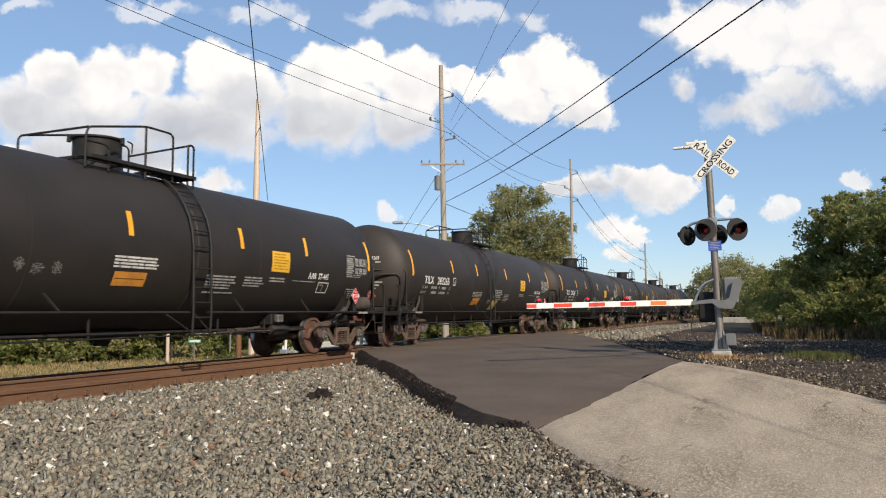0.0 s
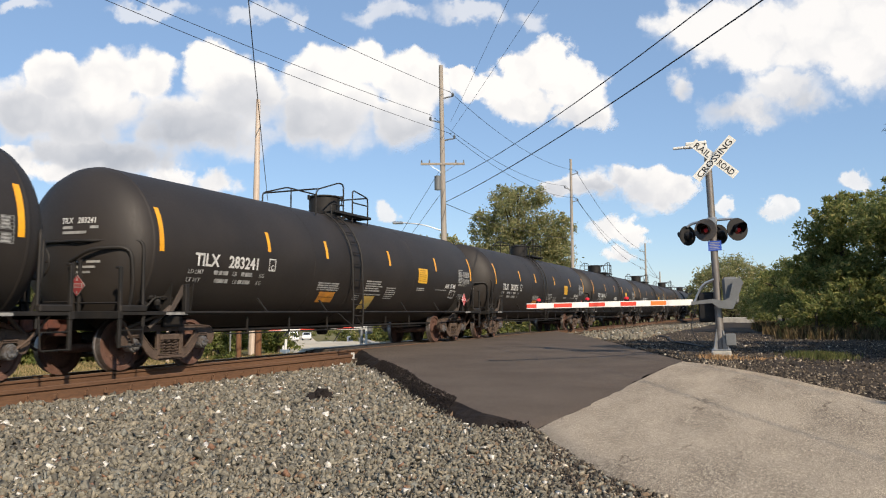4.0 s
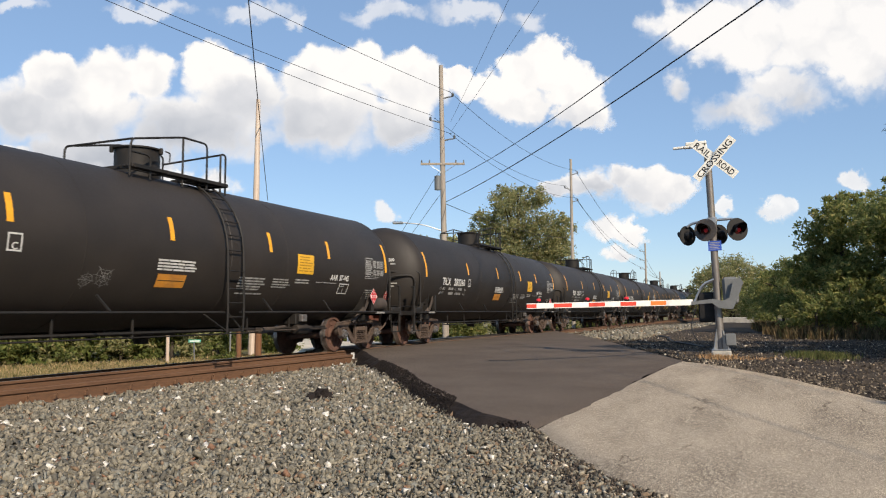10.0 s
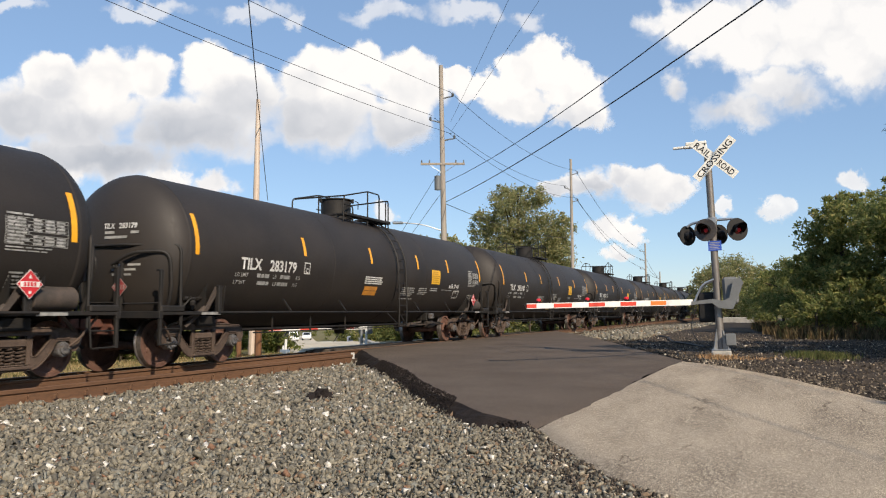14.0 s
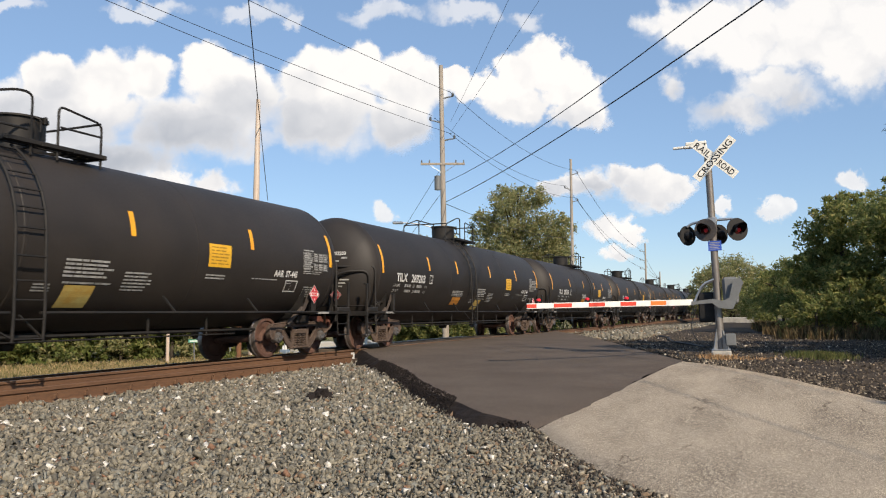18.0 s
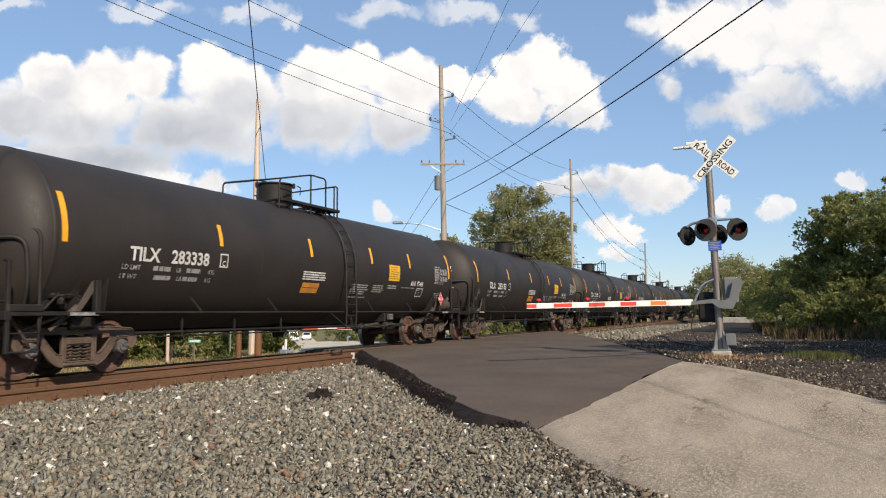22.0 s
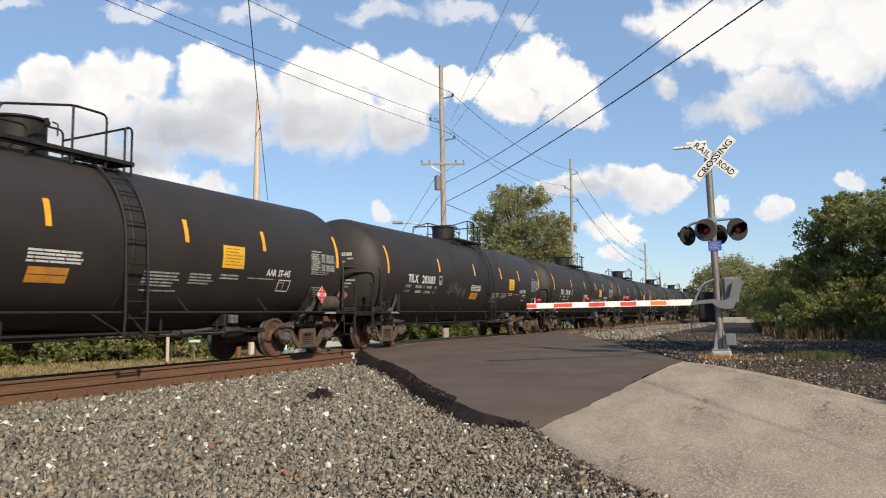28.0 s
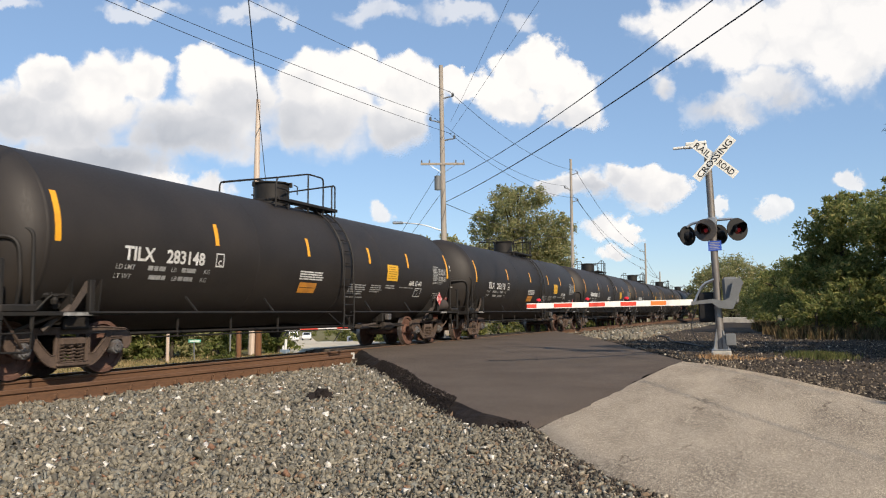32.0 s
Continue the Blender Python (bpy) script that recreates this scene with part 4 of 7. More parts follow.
        for s in (-1, 1):
            bm = bmesh.new()
            ya = yb - 0.55 if e < 0 else yb + 0.05
            part("sill_mark", box(bm, s * 1.525, s * 1.534, ya, ya + 0.55, 0.99, 1.04), M_STRAP, car, "worn pale marking strip")
            # post and web plate that prop the tank over the bogie
            bm = bmesh.new()
            yp = yb + (0.0 if e < 0 else -0.05)
            box(bm, s * 1.42, s * 1.52, yp - 0.05, yp + 0.05, 1.045, 1.56, bevel=0.01)
            post = part("prop_post", bm, M_BLACK, car, "black upright prop")
            web = bmesh.new()
            plate(web, [(yp - 0.40, 1.045), (yp - 0.30, 1.045), (yp - 0.02, 1.40), (yp - 0.02, 1.54), (yp - 0.07, 1.54)], 0.02, Matrix(((0, 0, 1, s * 1.43), (1, 0, 0, 0), (0, 1, 0, 0), (0, 0, 0, 1))))
            part("prop_web", web, M_DUSTY, post, "slanting web plate")
            part("bolster_strut", tube(bmesh.new(), [(s * 1.40, yp - 0.3, 1.14), (s * 1.28, yp - 0.72, 0.76)], 0.045, 6), M_DUSTY, car, "dusty slanting strut")
            # corner post and stirrup step
            bm = bmesh.new()
            box(bm, s * 1.50 - 0.03, s * 1.50 + 0.03, e * 8.5 - 0.03, e * 8.5 + 0.03, 0.45, 1.80, bevel=0.008)
            box(bm, s * 1.46 - 0.045, s * 1.46 + 0.045, e * 8.5 - 0.04, e * 8.5 + 0.04, 1.77, 1.81, bevel=0.008)
            part("corner_post", bm, M_BLACK, car)
            bm = bmesh.new()
            tube(bm, arc([(s * 1.5, e * 8.5, 0.47), (s * 1.5, e * 8.0, 0.46), (s * 1.5, e * 7.95, 1.0)], 0.04), 0.016, 5)
            tube(bm, [(s * 1.5, e * 8.47, 0.74), (s * 1.5, e * 7.96, 0.74)], 0.013, 5)
            part("corner_step", bm, M_BLACK, car, smooth=True)
            y0, y1 = sorted((e * 7.93, e * 8.52))
            part("step_bracket", box(bmesh.new(), s * 1.5 - 0.05, s * 1.5 + 0.05, y0, y1, 1.045, 1.16, bevel=0.02), M_BLACK, car)
            # slanting rods and levers between deck and bogie
            part("brake_lever", tube(bmesh.new(), arc([(s * 1.3, e * 8.3, 0.98), (s * 1.25, e * 8.0, 0.62), (s * 1.1, e * 7.75, 0.40)], 0.1), 0.022, 6), M_TRUCK, car, "dusty bent brake lever")
            part("deck_brace", tube(bmesh.new(), [(s * 1.42, e * 7.5, 1.0), (s * 1.05, e * 8.1, 0.70)], 0.03, 6), M_DUSTY, car)
        # bent rail round the tank end
        rail = [(1.46, e * 7.95, 0.8), (1.46, e * 7.97, 2.30), (0.55, e * 8.5, 2.28), (-0.55, e * 8.5, 2.28), (-1.46, e * 7.97, 2.30), (-1.46, e * 7.95, 0.8)]
        part("end_rail", tube(bmesh.new(), arc(rail, 0.17, 5), 0.027, 6), M_BLACK, car, "thick bent end handrail", smooth=True)
        rail = [(1.22, e * 8.05, 1.05), (1.36, e * 8.08, 1.5), (1.33, e * 8.12, 2.17), (0.8, e * 8.5, 2.14), (0.35, e * 8.54, 1.92)]
        part("cable", tube(bmesh.new(), arc(rail, 0.22, 5), 0.034, 7), M_BLACK, car, smooth=True)
        for x, high in ((-1.2, 1.95), (-0.42, 1.78), (0.42, 1.98), (0.56, 1.95)):
            part("end_post", box(bmesh.new(), x - 0.028, x + 0.028, e * 8.5 - 0.028, e * 8.5 + 0.028, 1.04, high, bevel=0.008), M_BLACK, car)
        if e > 0:
            # hand brake: tall post, wheel and gear box
            part("brake_post", tube(bmesh.new(), arc([(1.05, 8.3, 1.04), (1.05, 8.3, 2.45), (0.7, 8.3, 2.45)], 0.12), 0.026, 6), M_BLACK, car, smooth=True)
            wheel = bmesh.new()
            tube(wheel, [(0.62 + 0.27 * math.cos(a * math.pi / 8), 8.6, 1.85 + 0.27 * math.sin(a * math.pi / 8)) for a in range(16)], 0.018, 6, closed=True)
            for a in range(5):
                tube(wheel, [(0.62, 8.57, 1.85), (0.62 + 0.26 * math.cos(a * 1.2566), 8.6, 1.85 + 0.26 * math.sin(a * 1.2566))], 0.012, 5)
            part("brake_wheel", wheel, M_BLACK, car, "spoked hand brake wheel", smooth=True)
            part("brake_gear_box", box(bmesh.new(), 0.48, 0.76, 8.44, 8.57, 1.55, 2.0, bevel=0.03), M_DUSTY, car)
        part("end_bar", tube(bmesh.new(), [(-1.45, e * 8.5, 1.2), (1.45, e * 8.5, 1.2)], 0.018, 5), M_BLACK, car)
        build_bogie(car, yb)
    # brake cylinder and reservoir under the trailing end, valve under the leading one
    if kind == "plain":
        bm = bmesh.new()
        lathe(bm, [(4.0, 0.0), (4.02, 0.1), (4.06, 0.125), (4.45, 0.125), (4.50, 0.09), (4.66, 0.085), (4.70, 0.03), (5.4, 0.025)], "y", 14, (0.95, 0, 0.62))
        part("brake_cylinder", bm, M_BOLSTER_DARK, car, "dusty brake cylinder with a push rod", smooth=True)
        part("cylinder_bracket", box(bmesh.new(), 0.6, 0.98, 4.0, 4.25, 0.74, 1.0, bevel=0.02), M_BLACK, car)
        part("relay_box", box(bmesh.new(), 1.02, 1.14, 4.04, 4.26, 0.80, 0.98, bevel=0.02), M_CAP, car, "small pale equipment box")
        bm = tube(bmesh.new(), [(0.95, 2.2, 0.62), (0.95, 4.1, 0.62)], 0.018, 5)
        box(bm, 0.85, 1.05, 2.6, 3.05, 0.56, 0.70, bevel=0.02)
        tube(bm, [(0.95, 3.05, 0.66), (0.95, 3.6, 0.7)], 0.035, 7)
        part("slack_adjuster", bm, M_DUSTY, car)
    if kind == "plain":
        bm = bmesh.new()
        lathe(bm, [(6.92, 0.0), (6.94, 0.12), (6.99, 0.19), (7.75, 0.19), (7.80, 0.12), (7.82, 0.0)], "y", 18, (1.3, 0, 1.25))
        part("air_reservoir", bm, M_DUSTY, car, "dusty black air reservoir", smooth=True)
    # control valve: pipe bracket with several castings and pipes
    for k in range(7):
        x, y, z = 1.12 + 0.07 * (k % 3), -7.62 + 0.1 * k, 1.16 + 0.075 * ((k * 5) % 3)
        bm = bmesh.new()
        lathe(bm, [(-0.07, 0.0), (-0.065, 0.05), (0.0, 0.065), (0.05, 0.05), (0.055, 0.075), (0.08, 0.075), (0.085, 0.0)], "xyz"[k % 3], 8, (x, y, z))
        part("valve", bm, M_BLACK, car)
    part("valve_pipe", tube(bmesh.new(), arc([(1.2, -7.7, 1.05), (1.3, -7.5, 1.32), (1.32, -7.1, 1.3), (1.25, -6.98, 1.05)], 0.1), 0.018, 5), M_BLACK, car, smooth=True)
    # markings on the near flank
    for y in (-7.60, 7.60):
        part("reflector", decal(bmesh.new(), y - 0.055, y + 0.055, 2.13, 2.95, nz=8), M_AMBER, tank, "long amber reflective strip")
    for y in spec["strips"]:
        part("reflector", decal(bmesh.new(), y - 0.055, y + 0.055, 2.34, 2.78, nz=4), M_AMBER, tank, "short amber reflective strip")
    a, b = (3.27, 3.94) if kind == "plain" else (3.19, 3.85)
    note = part("notice", decal(bmesh.new(), a, b, 1.92, 2.37, nz=4), M_PANEL_Y, tank, "yellow warning notice")
    part("notice_print", print_rows(bmesh.new(), a + 0.07, b - 0.05, 2.32, 6, 0.064, 0.022, 3, 0.009), M_PANEL_INK, note, kind="stuff")
    y, z0, z1 = spec["orange"]
    note = part("notice", decal(bmesh.new(), y, y + 0.72, z0, z1, nz=4), M_PANEL_O, tank, "weathered orange notice")
    part("notice_line", decal(bmesh.new(), y + 0.03, y + 0.69, (z0 + z1) / 2, (z0 + z1) / 2 + 0.014, 0.009), M_INK, note)
    y, z = spec["white"]
    part("print_block", print_rows(bmesh.new(), y, y + 1.05, z, 4, 0.056, 0.034, 5, gap=0.2), M_LETTER if kind == "plain" else M_FAINT, tank, kind="stuff")
    shift = 0.0 if kind == "plain" else -0.44
    for row, (first, a, b) in enumerate((("LD LMT", 0.72, 1.55), ("LT WT", 0.78, 1.5))):
        z = 1.765 - 0.165 * row
        for word, y in ((first, -6.42), ("LB", -6.42 + a + 0.56), ("KG", -6.42 + b + 0.6)):
            part("lettering", lettering(word, M_FAINT, lambda x, q: on_tank(y + shift + x, z + q)), None, tank)
        part("print_block", print_rows(print_rows(bmesh.new(), -6.42 + a + shift, -5.92 + a + shift, z + 0.088, 1, 0.17, 0.085, 7 + row, gap=0.3), -6.42 + b + shift, -5.92 + b + shift, z + 0.088, 1, 0.17, 0.085, 31 + row, gap=0.3), M_FAINT, tank, kind="stuff")
    def small_print(y0, y1, z, rows, pitch, height, seed):
        part("print_block", print_rows(bmesh.new(), y0, y1, z, rows, pitch, height, seed, gap=0.2), M_FAINT, tank, kind="stuff")
    if kind == "double":
        part("notice", decal(bmesh.new(), 0.09, 0.68, 0.99, 1.44, nz=4), M_PANEL_P, tank, "faded yellow notice, worn pale")
        small_print(-0.02, 0.98, 1.88, 5, 0.066, 0.036, 25)
        small_print(0.02, 1.04, 1.50, 1, 0.066, 0.034, 26)
        small_print(-0.47, -0.15, 1.45, 3, 0.056, 0.03, 27)
        small_print(1.2, 1.88, 1.72, 6, 0.064, 0.03, 9)
        small_print(3.18, 3.87, 1.77, 2, 0.06, 0.03, 13)
        small_print(4.6, 5.5, 1.75, 1, 0.08, 0.022, 15)
    else:
        small_print(1.27, 2.27, 1.76, 5, 0.062, 0.034, 9)
        small_print(1.29, 2.29, 1.41, 1, 0.06, 0.036, 10)
        small_print(2.42, 3.10, 1.77, 4, 0.06, 0.032, 11)
        small_print(3.26, 3.96, 1.79, 2, 0.065, 0.034, 13)
        small_print(4.13, 5.06, 1.755, 1, 0.08, 0.022, 15)
    bm = print_rows(bmesh.new(), 6.45, 6.92, 2.49, 1, 0.07, 0.03, 19, gap=0.3)
    for k in range(9):
        decal(bm, 6.43, 7.49, 2.424 - 0.05 * k, 2.43 - 0.05 * k, 0.007, nz=1)
    for a in (6.43, 7.48):
        decal(bm, a, a + 0.01, 2.024, 2.43, 0.007, nz=2)
    rr = random.Random(3)
    for k in range(8):
        z = 2.417 - 0.05 * k
        print_rows(bm, 6.46, 6.82, z, 1, 0.06, 0.03, 50 + k, gap=0.2)
        for q in (6.88, 7.08, 7.28):
            if k != 4:
                decal(bm, q, q + rr.uniform(0.13, 0.18), z - 0.03, z, 0.007, nz=1)
    print_rows(bm, 6.45, 7.25, 1.995, 2, 0.045, 0.02, 23)
    part("test_table", bm, M_FAINT, tank, "stencilled white test table", kind="stuff")
    mark = 4.75 if kind == "plain" else 5.36
    part("lettering", lettering("AAR", M_LETTER, lambda x, y: on_tank(mark + x * 0.86, 1.82 + y)), None, tank)
    part("lettering", lettering("ST-445", M_LETTER, lambda x, y: on_tank(mark + 0.42 + x * 0.78, 1.82 + y)), None, tank)
    for y, z, w, h in ((-3.98 if kind == "plain" else -4.42, 1.92, 0.24, 0.27), (mark + 0.48, 1.47, 0.46, 0.28)):
        bm = bmesh.new()
        if w > 0.4:
            decal(bm, y + w * 0.46, y + w * 0.48, z, z + h, 0.007, nz=2)
            decal(bm, y + 0.03, y + w * 0.44, z + h * 0.72, z + h * 0.76, 0.007, nz=1)
        for a, b, c, d in ((0, w, 0, 0.025), (0, w, h - 0.025, h), (0, 0.025, 0, h), (w - 0.025, w, 0, h)):
            decal(bm, y + a, y + b, z + c, z + d, 0.007, nz=2)
        part("stencil_frame", bm, M_LETTER, tank)
    part("lettering", lettering("C", M_LETTER, lambda x, y: on_tank((-3.91 if kind == "plain" else -4.35) + x, 1.95 + y)), None, tank)
    bm = print_rows(bmesh.new(), 6.6, 7.2, 1.62, 5, 0.06, 0.03, 21)
    part("print_block", bm, M_FAINT, tank, kind="stuff")
    # hazard placards: on the flank by the trailing end and on both ends
    for where, m in (("flank", pose(1.56, 6.82, 1.45, 90, 0, 90)), ("head", pose(0.56, -8.545, 1.50, 90, 0, 0)), ("rear", pose(0.2, 8.56, 1.45, 90, 0, 180))):
        k = 0.215 if where == "flank" else 0.185
        # the end placards get the darker pair, which paints them as shaded
        red, pale = (M_RED, M_WHITE) if where == "flank" else (M_RED_SHADE, M_WHITE_SHADE)
        part("placard_holder", plate(bmesh.new(), [(-k - 0.02, 0), (0, -k - 0.02), (k + 0.02, 0), (0, k + 0.02)], 0.006, m @ pose(0, 0, -0.008)), M_BLACK, car)
        pl = part("placard", plate(bmesh.new(), [(-k, 0), (0, -k), (k, 0), (0, k)], 0.006, m), pale, car, "red and white diamond hazard placard" if where == "flank" else "red diamond hazard placard in colours darkened as if in shade")
        q = k - 0.011
        part("placard_field", plate(bmesh.new(), [(-q, 0), (0, -q), (q, 0), (0, q)], 0.003, m @ pose(0, 0, 0.006)), red, pl)
        part("placard_band", plate(bmesh.new(), [(-q + 0.045, -0.04), (q - 0.045, -0.04), (q - 0.045, 0.04), (-q + 0.045, 0.04)], 0.003, m @ pose(0, 0, 0.009)), pale, pl)
        bm = bmesh.new()
        for a in (-0.085, -0.03, 0.025, 0.08):
            plate(bm, [(a - 0.018, -0.03), (a + 0.018, -0.03), (a + 0.018, 0.03), (a - 0.018, 0.03)], 0.002, m @ pose(0, 0, 0.012))
        part("placard_print", bm, red, pl, kind="stuff")
        bm = bmesh.new()
        plate(bm, [(-0.03, 0.085), (0.03, 0.085), (0.012, 0.12), (0.0, 0.15), (-0.012, 0.12)], 0.002, m @ pose(0, 0, 0.009))
        plate(bm, [(-0.018, -0.14), (0.018, -0.14), (0.018, -0.095), (-0.018, -0.095)], 0.002, m @ pose(0, 0, 0.009))
        part("placard_symbol", bm, pale, pl)
        if where == "flank":
            part("placard_post", box(bmesh.new(), 1.49, 1.53, 6.77, 6.87, 1.045, 1.5, bevel=0.008), M_BLACK, car)
    bm = bmesh.new()
    for k, (w, z) in enumerate(((0.72, 2.50), (0.5, 2.41))):
        q = [bm.verts.new(on_head(x, zz)) for x, zz in ((0.08, z), (0.08 + w, z), (0.08 + w, z + 0.05), (0.08, z + 0.05))]
        bm.faces.new(q)
    for k in range(3):
        z = 2.0 - k * 0.09
        q = [bm.verts.new(on_head(x, zz)) for x, zz in ((0.25, z - 0.1), (0.85 - 0.1 * k, z - 0.1), (0.85 - 0.1 * k, z - 0.06), (0.25, z - 0.06))]
        bm.faces.new(q)
    part("head_print", bm, M_FAINT, tank, kind="stuff")
    return car


CARS = []
PLAIN, DOUBLE = build_car("plain"), build_car("double")
for k in range(23):
    proto = DOUBLE if k in (1, 2, 3, 7, 8, 18) else PLAIN
    CARS.append(proto if k in (0, 1) else copy_thing(proto, pose(TRACK_X, 0, 0)))


def tank_of(car):
    return next(o for o in car.children if o.name.split(".")[0] == "tank")


for k, car in enumerate(CARS):
    tank, r = tank_of(car), random.Random(k + 40)
    number = NUMBERS[k] if k < len(NUMBERS) else ""
    if number:
        for words, shift in (("TILX", 0.0), (number, 0.98)):
            part("lettering", lettering(words, M_LETTER, lambda x, y: on_tank((-6.72 if k in (1, 2, 3, 7, 8) else -6.28) + shift + x, 1.93 + y)), None, tank, "bold white reporting marks")
            part("lettering", lettering(words, M_LETTER, lambda x, y: on_head(0.04 + shift * 0.36 + x * 0.86, 2.60 + y), 0.42), None, tank)
    else:
        part("print_block", print_rows(bmesh.new(), -6.28, -4.25, 2.16, 1, 0.2, 0.22, 71 + k, gap=0.5), M_LETTER, tank, kind="stuff")


def chalk(car, places, seed, label):
    """Thin scribbled chalk webs on the flank: places are (y, z, radius)."""
    r, bm = random.Random(seed), bmesh.new()

    def stroke(y0, z0, y1, z1, w=0.0045):
        d = Vector((z0 - z1, y1 - y0)).normalized() * w
        q = [(y0 - d.x, z0 - d.y), (y1 - d.x, z1 - d.y), (y1 + d.x, z1 + d.y), (y0 + d.x, z0 + d.y)]
        bm.faces.new([bm.verts.new(on_tank(y, z, 0.005)) for y, z in q])
    for y, z, rad in places:
        ends = []
        for a in range(8):
            t = a * math.pi / 4 + r.uniform(-0.25, 0.25)
            q = rad * r.uniform(0.7, 1.15)
            ends.append((math.cos(t) * q, math.sin(t) * q))
            stroke(y, z, y + ends[-1][0], z + ends[-1][1])
        for f in (0.45, 0.8):
            for a in range(8):
                (ax, az), (bx, bz) = ends[a], ends[(a + 1) % 8]
                stroke(y + ax * f, z + az * f, y + bx * f, z + bz * f, 0.0036)
    part("chalk_drawing", bm, M_CHALK, tank_of(car), label, kind="stuff")


chalk(CARS[12], [(-2.95, 1.75, 0.24), (-2.5, 1.85, 0.26), (-2.1, 1.72, 0.2), (-1.65, 1.7, 0.2)], 5, "white chalk spider webs")
chalk(CARS[10], [(-7.35, 1.75, 0.14), (-7.4, 1.5, 0.2)], 6, "white chalk scribble")
chalk(CARS[0], [(-2.75, 1.75, 0.12), (-2.45, 1.7, 0.12), (-2.1, 1.72, 0.12)], 7, "white chalk scribble")
chalk(CARS[4], [(-2.5, 1.55, 0.16), (-2.15, 1.6, 0.2)], 8, "faint white chalk scribble")


def travelled(t):
    """Metres that the train has rolled towards the camera since 9 s."""
    extra = np.interp(t, [0, 9, 14, 19, 22, 24.5, 28, 30, 32], [0.09, 0.0, 0.02, 0.05, 0.09, 0.25, 0.6, 0.85, 1.1])
    return 7.104 * (t - 9.0) + float(extra)


def car_y(k, t):
    return 18.54 + (k - 4) * PITCH - travelled(t)

# ---- crossing signal with gate ----
MAST = Vector((-1.16, 18.0, 0.0))


def facing(p, extra=0.0):
    """The turn about z that makes a thing's -y side look at the eye's spot on the road, plus a little."""
    return math.degrees(math.atan2(p[1], p[0])) - 90 + extra


def build_signal():
    sig = thing("crossing_signal", "grey steel railroad crossing signal mast with lights and lowered gate", "crossing signal", at=pose(MAST.x + 0.1, MAST.y, 0, 0, -2.0, 0))
    # x across the view, -y towards the road user
    f = facing(MAST)

    def P(name, bm, m, parent=sig, label="", smooth=False, extra=0.0):
        ob = part(name, bm, m, parent, label, smooth)
        if parent is sig:
            ob.matrix_basis = pose(0, 0, 0, 0, 0, f + extra)
        return ob

    bm = bmesh.new()
    lathe(bm, [(0.1, 0.0), (0.1, 0.082), (4.5, 0.076), (4.52, 0.06), (4.54, 0.0)], "z", 18)
    P("mast", bm, M_MAST, label="galvanised round mast", smooth=True)
    bm = bmesh.new()
    box(bm, -0.21, 0.21, -0.21, 0.21, -0.35, 0.15, bevel=0.03)
    P("foundation", bm, M_CONCRETE, label="low concrete foundation")
    bm = bmesh.new()
    for k in range(4):
        a = math.pi / 4 + k * math.pi / 2
        plate(bm, [(0.05, 0.15), (0.24, 0.15), (0.2, 0.22), (0.09, 0.62), (0.05, 0.62)], 0.02, Matrix.Rotation(a, 4, "Z") @ Matrix.Rotation(math.pi / 2, 4, "X"))
    box(bm, -0.2, 0.2, -0.2, 0.2, 0.15, 0.18, bevel=0.006)
    P("mast_base", bm, M_GALV, label="ribbed cast base")
    bm = bmesh.new()
    box(bm, 0.1, 0.32, -0.24, -0.06, 0.25, 0.52, bevel=0.02)
    P("junction_box", bm, M_GREYBOX)
    # crossbuck
    cz, cy = 4.43, -0.09
    buck = None
    for ang, words, lift in ((-44, (("RAIL", -0.53, -0.12), ("ROAD", 0.12, 0.53)), 0.0), (46, (("CROSSING", -0.52, 0.52),), -0.02)):
        bm = bmesh.new()
        box(bm, -0.60, 0.60, -0.004, 0.004, -0.102, 0.102)
        m = pose(0.14, cy + lift, cz, 0, -ang, 0)
        bmesh.ops.transform(bm, matrix=m, verts=bm.verts)
        blade = P("crossbuck_blade", bm, M_SIGN, label="white crossbuck board with black lettering")
        for word, x0, x1 in words:
            raw = lettering(word, M_SIGNINK, lambda x, y: Vector((x, 0, y)))
            xs = [v.co.x for v in raw.vertices]
            a, b = min(xs), max(xs)
            for v in raw.vertices:
                v.co = m @ Vector((x0 + (v.co.x - a) * (x1 - x0) / (b - a), -0.008, v.co.z - 0.066))
            part("lettering", raw, None, blade, "black capital letters")
    # bell bracket plate at the top
    bm = bmesh.new()
    box(bm, -0.46, 0.0, -0.05, 0.05, 4.80, 4.88, bevel=0.02)
    box(bm, -0.50, -0.22, -0.06, 0.06, 4.74, 4.80, bevel=0.015)
    box(bm, -0.74, -0.48, -0.04, 0.04, 4.745, 4.80, bevel=0.015)
    tube(bm, arc([(-0.02, 0.03, 4.3), (-0.02, 0.03, 4.84), (-0.2, 0.03, 4.84)], 0.08), 0.03, 7)
    P("top_bracket", bm, M_SIGN, label="pale bracket behind the crossbuck")
    # lights: cross arm, four discs with hoods
    bm = bmesh.new()
    tube(bm, arc([(-0.55, 0.12, 2.95), (-0.45, 0.12, 3.02), (-0.2, 0.0, 3.05), (0.42, -0.05, 3.05), (0.52, -0.08, 2.97)], 0.08), 0.03, 8)
    box(bm, -0.1, 0.1, -0.1, 0.1, 2.92, 3.12, bevel=0.02)
    P("light_arm", bm, M_GALV, label="grey cross arm", smooth=True)
